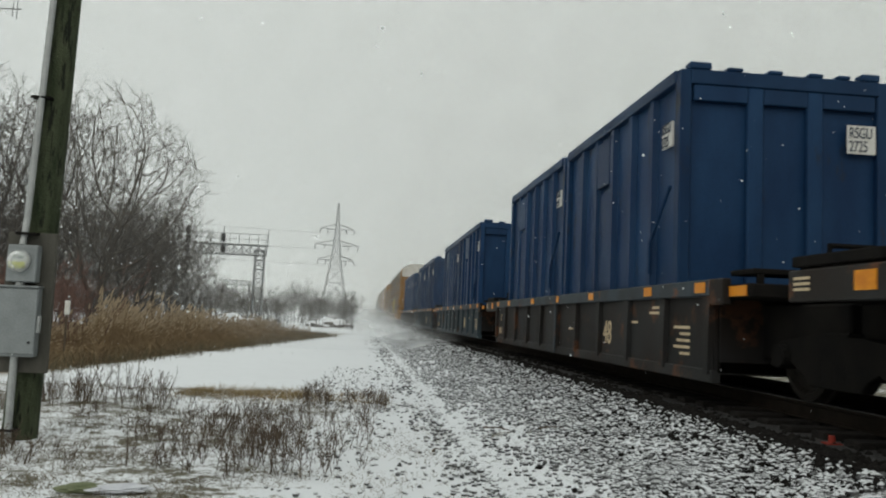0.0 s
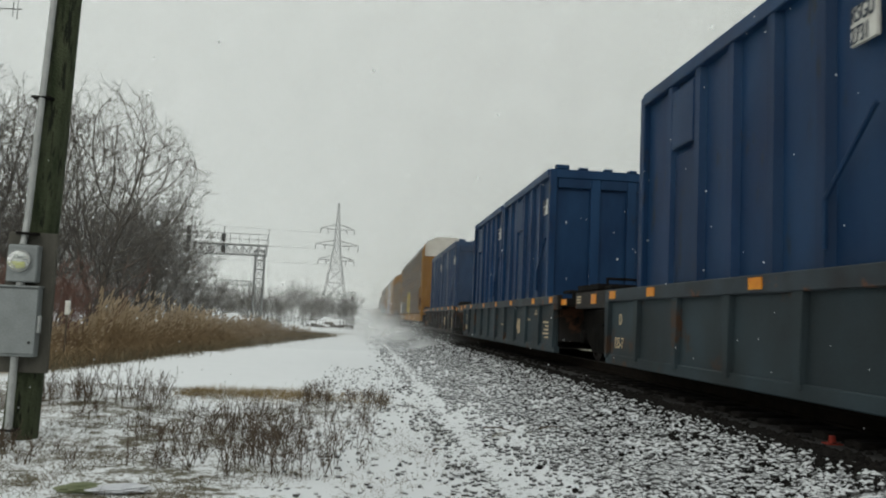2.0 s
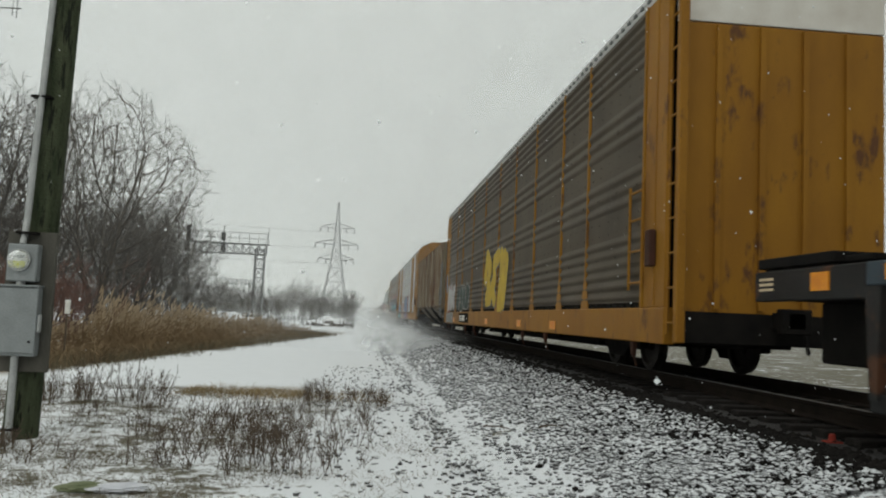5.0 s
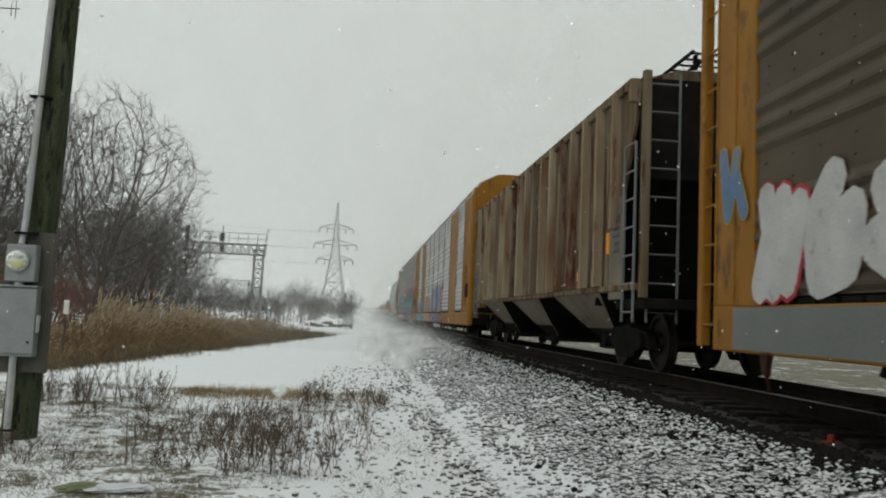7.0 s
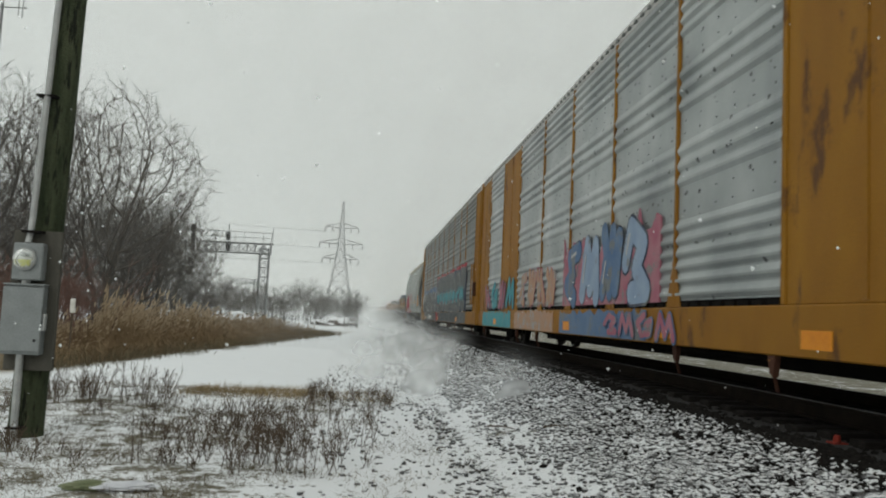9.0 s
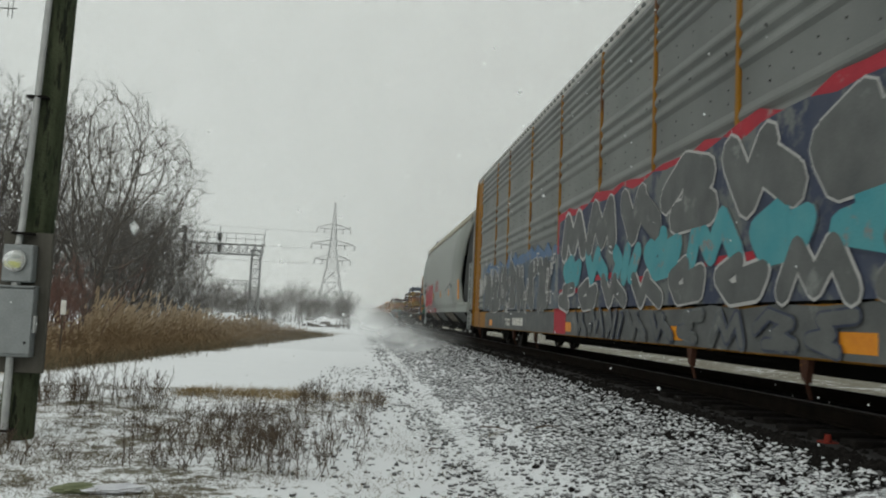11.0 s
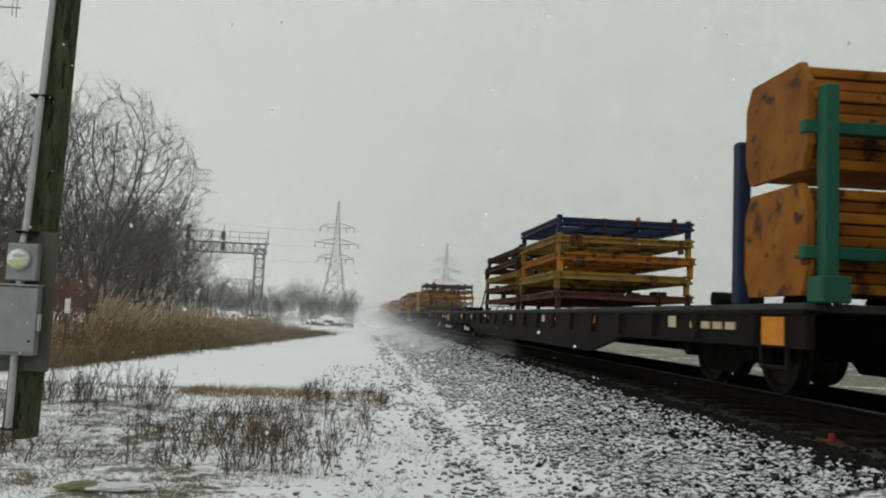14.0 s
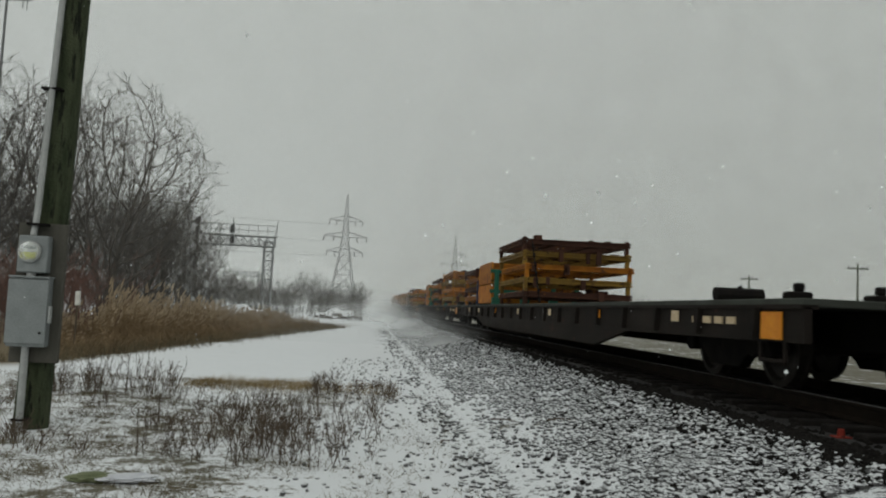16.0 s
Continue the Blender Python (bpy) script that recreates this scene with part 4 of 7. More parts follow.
    for yy, way in ((0.0, -1), (L, 1)):
        d0, d1 = sorted((yy, yy + way * 0.1))
        bm = bmesh.new()
        prism(bm, [(-W + 0.1, 0.9), (W - 0.1, 0.9), (W - 0.1, E - 0.62), (-W + 0.1, E - 0.62)], d0, d1)
        part("end_door", bm, M_YELLOW, a, "faded yellow folding end door", bevel=0.01)
        bm = bmesh.new()
        prism(bm, [(-W + 0.1, E - 0.6), (W - 0.1, E - 0.6), (W - 0.1, E + 0.05), (W - 0.3, E + 0.33), (0.6, E + 0.66), (-0.6, E + 0.66), (-W + 0.3, E + 0.33), (-W + 0.1, E + 0.05)], d0, d1)
        part("end_gable", bm, end_top, a, "weathered gable sheet")
        for x in (-0.9, -0.3, 0.3, 0.9):
            boxes("door_rib", M_YELLOW, a, [(x - 0.04, x + 0.04, *sorted((yy + way * 0.1, yy + way * 0.15)), 0.95, E - 0.65)])
        # corner frame standing off the end, tied in over the top by a bent pipe
        k0, k1 = sorted((yy + way * 0.32, yy + way * 0.44))
        boxes("corner_frame", M_YELLOW, a, [(-W - 0.02, -W + 0.1, k0, k1, 0.5, E - 0.32)], bevel=0.015)
        bm = bmesh.new()
        pts = [(-W + 0.04, yy + way * 0.38, E - 0.34), (-W + 0.04, yy + way * 0.34, E - 0.12), (-W + 0.06, yy + way * 0.18, E + 0.06), (-W + 0.1, yy, E + 0.12)]
        for p, q in zip(pts, pts[1:]):
            rod(bm, p, q, 0.05, seg=8)
        part("bent_pipe", bm, M_YELLOW, a)
        ladder(a, -W + 0.02, yy + way * 0.36, yy + way * 0.02, 0.6, E - 0.4, M_YELLOW, 0.45, 0.022)
        boxes("end_sill", M_BLACK, a, [(-1.4, 1.4, *sorted((yy - way * 0.15, yy + way * 0.1)), 0.5, 0.92)], bevel=0.01)
        coupler(a, yy, way)
    # gear near the end: hand brake wheel box, grab irons
    boxes("latch_box", M_RUSTY, a, [(-W - 0.1, -W, 0.35, 0.55, 1.5, 2.0)], bevel=0.02)
    bm = bmesh.new()
    for z in (1.3, 1.75, 2.2, 2.6):
        rod(bm, (-W - 0.06, 0.75, z), (-W - 0.06, 1.3, z), 0.018, seg=6)
    for yy in (0.75, 1.3):
        rod(bm, (-W - 0.06, yy, 1.2), (-W - 0.06, yy, 2.7), 0.022, seg=6)
    part("grab_irons", bm, M_YELLOW, a)
    bm = bmesh.new()
    box(bm, -0.35, 0.35, 0.3, L - 0.3, 0.45, 0.8)
    box(bm, -0.3, 0.3, 5.2, L - 5.2, 0.24, 0.46)
    for yy in (9.0, 12.0, 15.0, 18.0):
        box(bm, -1.3, 1.3, yy, yy + 0.25, 0.42, 0.6)
    rod(bm, (-0.9, 8.0, 0.4), (-0.9, 19.5, 0.4), 0.04, seg=6)
    part("underframe", bm, M_BLACK, a)
    for yy in (1.2, 6.9, 9.4, 17.9, 20.4, 26.2):
        bm = bmesh.new()
        prism(bm, [(yy, 0.5), (yy + 0.16, 0.5), (yy + 0.12, 0.3), (yy + 0.05, 0.26)], -W + 0.0, -W + 0.06, axis="x")
        rod(bm, (-W + 0.03, yy + 0.08, 0.28), (-W + 0.1, yy + 0.14, 0.12), 0.02, seg=6)
        part("sill_bracket", bm, M_RUSTY, a, "rust-brown bracket")
    bm = bmesh.new()
    rod(bm, (-1.38, 2.0, 0.5), (-1.38, L - 2.0, 0.5), 0.025, seg=6)
    part("brake_pipe", bm, M_BLACK, a)
    for yy in (5.9, 9.5, 14.8, 23.6):
        boxes("reflector", M_ORANGE, a, [(-W - 0.028, -W - 0.018, yy, yy + 0.5, 0.55, 0.72)], "orange reflective sheet")
    bogie(a, 3.4)
    bogie(a, L - 3.4)
    return a


ar_brown = autorack(82.7, "car-carrier wagon with browned corrugated sides, yellow posts and graffiti", M_GALV_BROWN, False, M_WHITE)
graffiti(ar_brown, -1.53, 23.75, 26.4, 0.98, 2.15, M_SPRAY_WHITE, M_RED, 3, 5, weight=0.2)
boxes("graffiti_ground", M_GALV_GREY, ar_brown, [(-1.556, -1.549, 24.3, 26.9, 0.5, 0.93)], "sprayed graffiti paint")
graffiti(ar_brown, -1.53, 19.3, 23.0, 0.98, 2.0, M_GREEN_DARK, M_SPRAY_WHITE, 4, 8, weight=0.15)
graffiti(ar_brown, -1.53, 11.6, 15.6, 0.98, 2.8, M_SPRAY_YELLOW, M_SPRAY_BLUE, 3, 11, weight=0.2)
graffiti(ar_brown, -1.53, 26.55, 27.3, 1.7, 2.7, M_SPRAY_BLUE, M_SPRAY_YELLOW, 1, 13)
boxes("number_board", M_BLACK, ar_brown, [(-1.556, -1.548, 19.3, 22.1, 0.54, 0.9)], "black reporting-mark panel")
lettering("reporting_mark", "TTGX 987025", 0.31, M_LETTER, ar_brown, side_at(-1.56, 21.95, 0.6), 0.9)
ar_silver = autorack(130.9, "car-carrier wagon with silver corrugated sides and faded yellow panels", M_GALV, True, M_YELLOW)
spray_field(ar_silver, -1.53, 10.0, 15.4, 1.02, 2.1, M_SPRAY_PINK, 19, 1.2, 0.024)
graffiti(ar_silver, -1.536, 10.4, 15.2, 0.98, 2.35, M_SPRAY_BLUE, M_SPRAY_DEEP, 4, 21, M_SPRAY_PALE, 0.15, M_SPRAY_WHITE)
spray_field(ar_silver, -1.55, 10.5, 15.6, 0.49, 0.9, M_SPRAY_BLUE, 24, 0.2, 0.006)
graffiti(ar_silver, -1.55, 9.3, 12.5, 0.5, 0.92, M_SPRAY_PINK, M_SPRAY_BLUE, 4, 25)
graffiti(ar_silver, -1.53, 16.0, 20.0, 1.0, 1.95, M_SPRAY_PEACH, M_SPRAY_PINK, 4, 22)
spray_field(ar_silver, -1.55, 16.2, 20.6, 0.49, 0.92, M_SPRAY_PEACH, 26, 0.2, 0.006)
graffiti(ar_silver, -1.54, 20.6, 26.0, 0.98, 1.9, M_SPRAY_PINK, M_SPRAY_BLUE, 4, 23, M_SPRAY_TEAL)
spray_field(ar_silver, -1.55, 21.2, 26.4, 0.49, 0.92, M_SPRAY_TEAL, 27, 0.2, 0.006)
ar_grey = autorack(159.1, "car-carrier wagon with dull grey corrugated sides covered in graffiti", M_GALV_GREY, False, M_YELLOW)
# grey-painted ground coat on the lower side and the sill, a blue band over it, marks in white outline, then teal and red pieces
spray_field(ar_grey, -1.545, 15.9, 25.6, 1.9, 2.3, M_SPRAY_BLUE, 51, 0.5, 0.012)
spray_field(ar_grey, -1.545, 3.0, 25.4, 0.98, 2.05, M_SPRAY_NAVY, 50, 0.3, 0.02)
spray_field(ar_grey, -1.55, 3.0, 24.9, 0.49, 0.94, M_SPRAY_SHADE_GREY, 52, 0.1, 0.006)
graffiti(ar_grey, -1.555, 16.4, 25.0, 0.98, 2.15, M_SPRAY_SHADE_GREY, M_SPRAY_WHITE, 7, 32, weight=0.17)
spray_squares(ar_grey, -1.555, 16.0, 25.2, 1.0, 2.5, 34, 37, M_SPRAY_WHITE)
spray_field(ar_grey, -1.545, 3.0, 16.0, 2.0, 2.85, M_RED, 53, 0.25, 0.013)
spray_field(ar_grey, -1.545, 3.0, 15.85, 0.98, 2.74, M_SPRAY_DEEP, 54, 0.22, 0.021)
graffiti(ar_grey, -1.555, 3.4, 15.6, 1.9, 2.7, M_SPRAY_SHADE_GREY, M_SPRAY_WHITE, 7, 31, weight=0.26)
graffiti(ar_grey, -1.553, 3.6, 15.5, 1.35, 1.95, M_SPRAY_TEAL, M_SPRAY_DEEP, 8, 38, weight=0.24)
graffiti(ar_grey, -1.557, 3.2, 15.8, 0.98, 1.5, M_SPRAY_SHADE_GREY, M_SPRAY_WHITE, 9, 39, weight=0.22)
for k, (yy, zz) in enumerate(((15.7, 1.25), (13.6, 1.42), (11.4, 1.3), (9.0, 1.4))):
    boxes("graffiti_band", M_RED, ar_grey, [(-1.572, -1.562, yy - 1.3, yy, zz, zz + 0.09)], "sprayed graffiti paint")
spray_field(ar_grey, -1.553, 15.2, 16.1, 0.5, 1.0, M_RED, 55, 0.3, 0.008)
graffiti(ar_grey, -1.557, 6.0, 14.6, 0.5, 0.95, M_SPRAY_SHADE_GREY, M_SPRAY_DEEP, 9, 36)
lettering("reporting_mark", "TTGX", 0.27, M_LETTER, ar_grey, side_at(-1.568, 21.5, 0.58), 1.0)
for k in range(6):
    boxes("number_bar", M_LETTER, ar_grey, [(-1.57, -1.56, 20.3 - 0.22 * k, 20.43 - 0.22 * k, 0.6, 0.78)])
graffiti(ar_grey, -1.545, 24.6, 26.2, 1.45, 2.1, M_SPRAY_WHITE, M_GALV_GREY, 2, 34)


def discharge_bay(h, c, top, foot, z1, z0, x1, x0, sheet):
    """A hopper bay that narrows downwards on all four sides: dusty side sheets, slopes with dirt and shade in their
    black, outlet gate.
    """
    def ring(z, half_y, half_x):
        return [(-half_x, c - half_y, z), (half_x, c - half_y, z), (half_x, c + half_y, z), (-half_x, c + half_y, z)]

    bm = bmesh.new()
    a, b = ([bm.verts.new(p) for p in ring(*q)] for q in ((z1, top, x1), (z0, foot, x0)))
    for i in range(4):
        bm.faces.new((a[i], a[(i + 1) % 4], b[(i + 1) % 4], b[i]))
    bm.faces.new(a)
    bm.faces.new(b[::-1])
    bay = part("bay", bm, M_BLACK, h, "grimy hopper bay with shade in its black")
    for s in (-1, 1):
        bm = bmesh.new()
        lo, hi = foot + 0.04, top - 0.03
        p = [(s * (x1 + 0.012), c - hi, z1), (s * (x1 + 0.012), c + hi, z1), (s * (x0 + 0.012), c + lo, z0 + 0.02), (s * (x0 + 0.012), c - lo, z0 + 0.02)]
        f, g = [bm.verts.new(q) for q in p], [bm.verts.new((q[0] - s * 0.025, q[1], q[2])) for q in p]
        bm.faces.new(f)
        bm.faces.new(g[::-1])
        for i in range(4):
            bm.faces.new((f[i], g[i], g[(i + 1) % 4], f[(i + 1) % 4]))
        part("bay_side", bm, sheet, bay, "pale dusty bay sheet")
    boxes("outlet_gate", M_BLACK, bay, [(-x0 - 0.1, x0 + 0.1, c - foot, c + foot, z0 - 0.1, z0)], bevel=0.01)


def hopper_rusty(y):
    """Ribbed covered hopper with sloped ends and three open-looking bays below."""
    h = rolling("covered_hopper", "rust-streaked ribbed covered hopper car with sloping ends", "railcar", y, "hopper cars")
    L, W, S, E = 17.3, 1.5, 1.32, 4.32
    bm = bmesh.new()
    # side sheets cut away towards the ends, under the slope
    prism(bm, [(0.3, E), (0.9, 3.1), (1.7, S), (L - 1.7, S), (L - 0.9, 3.1), (L - 0.3, E)], -W + 0.05, -W + 0.1, axis="x")
    prism(bm, [(0.3, E), (0.9, 3.1), (1.7, S), (L - 1.7, S), (L - 0.9, 3.1), (L - 0.3, E)], W - 0.1, W - 0.05, axis="x")
    part("side_sheet", bm, M_HOPPER, h)
    for i in range(20):
        yy = 0.42 + i * (L - 0.84) / 19
        z0 = S
        d = min(yy, L - yy)
        if d < 1.7:
            z0 = S + (1.7 - d) / 1.4 * (E - S)
        z0 = min(z0, E - 0.3)
        bm = bmesh.new()
        prism(bm, [(yy - 0.055, z0), (yy + 0.055, z0), (yy + 0.055, E + 0.06), (yy - 0.055, E + 0.06)], -W - 0.1, -W + 0.06, axis="x")
        part("side_rib", bm, M_HOPPER_RIB, h, bevel=0.01)
    boxes("top_chord", M_HOPPER, h, [(-W - 0.02, -W + 0.14, 0.7, L - 0.7, E - 0.02, E + 0.14), (W - 0.14, W + 0.02, 0.7, L - 0.7, E - 0.02, E + 0.14)], bevel=0.015)
    boxes("side_sill", M_HOPPER, h, [(-W - 0.02, -W + 0.12, 0.2, L - 0.2, S - 0.1, S), (W - 0.12, W + 0.02, 0.2, L - 0.2, S - 0.1, S)], bevel=0.015)
    bm = bmesh.new()
    prism(bm, [(-W, E + 0.1), (-0.7, E + 0.34), (0.7, E + 0.34), (W, E + 0.1)], 0.7, L - 0.7)
    part("roof", bm, M_HOPPER, h)
    for a, b in ((0.6, 2.6), (L - 0.6, L - 2.6)):
        bm = bmesh.new()
        prism(bm, [(a, E), (a + (b - a) * 0.06, E), (b, S - 0.3), (b - (b - a) * 0.06, S - 0.3)], -W + 0.08, W - 0.08, axis="x")
        part("slope_sheet", bm, M_BLACK, h, "grimy dark slope sheet")
    for k in range(3):
        discharge_bay(h, 3.75 + k * 4.7, 1.62, 0.5, S - 0.1, 0.36, 1.46, 0.72, M_BAY)
    bm = bmesh.new()
    for x in (-0.75, -0.45, 0.45, 0.75):
        box(bm, x - 0.02, x + 0.02, 0.1, L - 0.1, E + 0.42, E + 0.46)
    for i in range(60):
        yy = 0.15 + i * (L - 0.3) / 59
        box(bm, -0.78, 0.78, yy - 0.015, yy + 0.015, E + 0.41, E + 0.44)
    for i in range(9):
        yy = 0.2 + i * (L - 0.4) / 8
        box(bm, -0.7, -0.64, yy, yy + 0.05, E + 0.2, E + 0.42)
        box(bm, 0.64, 0.7, yy, yy + 0.05, E + 0.2, E + 0.42)
    part("running_board", bm, M_BLACK, h, "dark grating walkway")
    for i in range(4):
        boxes("roof_hatch", M_HOPPER, h, [(-0.4, 0.4, 2.0 + i * 3.5, 4.6 + i * 3.5, E + 0.32, E + 0.44)], bevel=0.03)
    for yy, way in ((0.0, 1), (L, -1)):
        a = yy + way * 0.35
        ladder(h, -W + 0.0, a, a + way * 0.5, 0.75, E - 0.9, M_GALV_GREY, 0.42, 0.022)
        ladder(h, yy + way * 0.2, -W + 0.15, -W + 0.6, 0.75, E + 0.1, M_GALV_GREY, 0.42, 0.02, along="x")
        for x in (-W, W - 0.12):
            boxes("end_post", M_HOPPER, h, [(x, x + 0.12, *sorted((a - way * 0.3, a - way * 0.2)), 1.1, E + 0.1)], bevel=0.01)
        boxes("end_sheet", M_BLACK, h, [(-W + 0.1, W - 0.1, *sorted((a + way * 0.1, a + way * 0.16)), 2.9, E + 0.1)], "grimy dark end sheet")
        boxes("end_platform", M_BLACK, h, [(-1.45, 1.45, *sorted((yy, yy + way * 1.3)), 0.95, 1.1), (-0.3, 0.3, *sorted((yy, yy + way * 4.0)), 0.65, 0.95)], bevel=0.01)
        boxes("gusset_plate", M_BAY, h, [(-W + 0.0, -W + 0.05, *sorted((a + way * 0.55, a + way * 1.2)), 1.1, 2.7)], "pale data-plate panel")
        for k in range(5):
            boxes("data_bar", M_LETTER_DARK, h, [(-W - 0.006, -W, *sorted((a + way * 0.7, a + way * (0.95 + 0.04 * (k % 3)))), 2.3 - k * 0.12, 2.35 - k * 0.12)])
        coupler(h, yy, -way)
    lettering("reporting_mark", "PMRX", 0.34, M_LETTER_DARK, h, side_at(-W + 0.045, L - 2.5, 2.55), 0.8)
    boxes("number_bar", M_LETTER_DARK, h, [(-W + 0.03, -W + 0.045, L - 4.4, L - 3.2, 1.8, 2.05)])
    for yy, zz in ((1.5, 1.85), (3.3, 1.48), (5.02, 1.46), (7.62, 1.44), (11.1, 1.44), (14.55, 1.44)):
        boxes("reflector", M_ORANGE, h, [(-W + 0.03, -W + 0.046, yy, yy + 0.34, zz, zz + (0.34 if yy < 2 else 0.16))], "yellow reflective sheet")
    for yy, zz, hh in ((3.3, 1.72, 0.34), (2.42, 1.66, 0.44)):
        boxes("data_plate", M_WELL, h, [(-W + 0.03, -W + 0.046, yy, yy + 0.34, zz, zz + hh)], "dark square data plate")
    for yy in (4.2, 6.75):
        for k in range(3):
            boxes("chalk_bar", M_LETTER, h, [(-W + 0.04, -W + 0.047, yy + 0.1 * k, yy + 0.04 + 0.1 * k, 1.42, 1.6 + 0.06 * (k % 2))])
    bm = bmesh.new()
    box(bm, -0.35, 0.35, 0.2, L - 0.2, 0.7, 0.95)
    part("centre_sill", bm, M_BLACK, h)
    bogie(h, 2.0)
    bogie(h, L - 2.0)
    return h


hopper_rusty(112.6)


def hopper_grey(y):
    """Smooth-sided covered hopper: bulging side, stained eave, sill, cut-back ends with ladders."""
    h = rolling("covered_hopper", "smooth dull grey covered hopper car with red graffiti", "railcar", y, "hopper cars")
    L, E = 19.8, 4.56
    # cross-section from sill to eave, near side; the shell is cut back at both ends
    prof = [(-1.42, 1.2), (-1.56, 1.5), (-1.61, 2.2), (-1.62, 2.9), (-1.57, 3.6), (-1.46, 4.1), (-1.3, E)]
    cut = {1.2: 2.0, 1.5: 2.15, 2.2: 2.35, 2.9: 1.8, 3.6: 1.2, 4.1: 0.8, E: 0.65}
    tail = {1.2: 0.95, 1.5: 0.8, 2.2: 0.4, 2.9: 0.15, 3.6: 0.1, 4.1: 0.14, E: 0.2}
    for s in (1, -1):
        bm = bmesh.new()
        rows = []
        for x, z in prof:
            a, b = cut[z], tail[z]
            rows.append([bm.verts.new((x * s, a + (L - a - b) * t, z)) for t in (0, 0.2, 0.4, 0.6, 0.8, 1)] + [bm.verts.new((x * s * 0.93, a + (L - a - b) * t, z)) for t in (1, 0)])
        for p, q in zip(rows, rows[1:]):
            for i in range(len(p)):
                j = (i + 1) % len(p)
                bm.faces.new((p[i], p[j], q[j], q[i]))
        part("side_shell", bm, M_GREY, h, smooth=True)
    # slope sheets in dark grey: shade under the cut-back ends put into the colour
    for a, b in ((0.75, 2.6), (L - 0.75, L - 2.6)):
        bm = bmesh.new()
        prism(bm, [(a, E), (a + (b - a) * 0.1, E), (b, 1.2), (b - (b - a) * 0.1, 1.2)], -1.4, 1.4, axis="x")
        part("slope_sheet", bm, M_SPRAY_SHADE_GREY, h, "slope sheet with shade put into its dark grey")
    bm = bmesh.new()
    prism(bm, [(-1.36, E - 0.12), (-1.4, E - 0.08), (-1.32, E + 0.14), (-0.9, E + 0.28), (0.9, E + 0.28), (1.32, E + 0.14), (1.4, E - 0.08), (1.36, E - 0.12)], 0.75, L - 0.3)
    part("roof", bm, M_STAIN, h, "yellow-stained curved eave and roof")
    bm = bmesh.new()
    for x in (-0.85, -0.5, 0.5, 0.85):
        box(bm, x - 0.025, x + 0.025, 0.5, L - 0.5, E + 0.4, E + 0.46)
    for x in (-1.08, 0.98):
        box(bm, x, x + 0.1, 0.5, L - 0.5, E + 0.3, E + 0.34)
        for i in range(28):
            yy = 0.6 + i * (L - 1.2) / 27
            box(bm, x + 0.03, x + 0.07, yy, yy + 0.04, E + 0.15, E + 0.3)
    for i in range(14):
        yy = 0.6 + i * (L - 1.2) / 13
        box(bm, -0.86, -0.8, yy, yy + 0.05, E + 0.2, E + 0.42)
        box(bm, 0.8, 0.86, yy, yy + 0.05, E + 0.2, E + 0.42)
    part("running_board", bm, M_BLACK, h, "dark grating walkway")
    bm = bmesh.new()
    rod(bm, (-0.95, L - 0.5, E), (-0.95, L - 0.5, E + 0.62), 0.03, seg=6)
    rod(bm, (-0.95, L - 0.5, E + 0.62), (-0.95, L - 1.2, E + 0.62), 0.03, seg=6)
    rod(bm, (-0.95, L - 1.2, E + 0.62), (-0.95, L - 1.2, E + 0.3), 0.03, seg=6)
    part("hand_hold", bm, M_BLACK, h)
    for i in range(4):
        boxes("roof_hatch", M_GREY, h, [(-0.42, 0.42, 2.2 + i * 4.0, 5.2 + i * 4.0, E + 0.26, E + 0.38)], bevel=0.03)
    boxes("side_sill", M_GREY, h, [(-1.5, -1.38, 1.0, L - 1.0, 0.98, 1.24), (1.38, 1.5, 1.0, L - 1.0, 0.98, 1.24), (-1.54, -1.4, 0.9, L - 0.9, 1.2, 1.26)], bevel=0.015)
    for k in range(4):
        # bay sides alternate between dusty grey and the darker grey
        discharge_bay(h, 4.2 + k * 3.8, 1.75, 0.45, 1.0, 0.36, 1.36, 0.75, M_BAY if k % 2 else M_SPRAY_SHADE_GREY)
    for yy, way in ((0.0, 1), (L, -1)):
        ladder(h, -1.42, yy + way * 0.25, yy + way * 0.75, 0.35, 1.0, M_GALV, 0.3, 0.025)
        ladder(h, -1.42, yy + way * 0.25, yy + way * 0.75, 1.25, 2.75, M_GALV, 0.4, 0.025)
        ladder(h, yy + way * 0.2, -1.38, -0.9, 0.5, E + 0.1, M_GALV, 0.42, 0.025, along="x")
        # posts and cross beam darker than the shell, the end's shade in their colour
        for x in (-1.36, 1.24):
            boxes("end_post", M_SPRAY_SHADE_GREY, h, [(x, x + 0.12, *sorted((yy + way * 0.12, yy + way * 0.26)), 1.0, E)], bevel=0.012)
        boxes("top_cross_beam", M_SPRAY_SHADE_GREY, h, [(-1.3, 1.3, *sorted((yy + way * 0.12, yy + way * 0.3)), E - 0.3, E)], bevel=0.012)
        boxes("end_platform", M_BLACK, h, [(-1.4, 1.4, *sorted((yy, yy + way * 1.2)), 0.92, 1.06), (-0.3, 0.3, *sorted((yy, yy + way * 4.0)), 0.6, 0.95)], bevel=0.01)
        bm = bmesh.new()
        rod(bm, (-1.1, yy + way * 1.4, 1.35), (-0.3, yy + way * 1.4, 1.35), 0.17, seg=14)
        part("air_tank", bm, M_GREY, h)
        coupler(h, yy, -way)
    boxes("sill_end", M_GREY, h, [(-1.52, -1.36, 0.6, 3.4, 0.96, 1.32)], "pale raised sill end", bevel=0.03)
    bm = bmesh.new()
    prism(bm, [(2.2, 1.45), (2.32, 1.45), (2.52, 2.2), (2.4, 2.2)], -1.64, -1.6, axis="x")
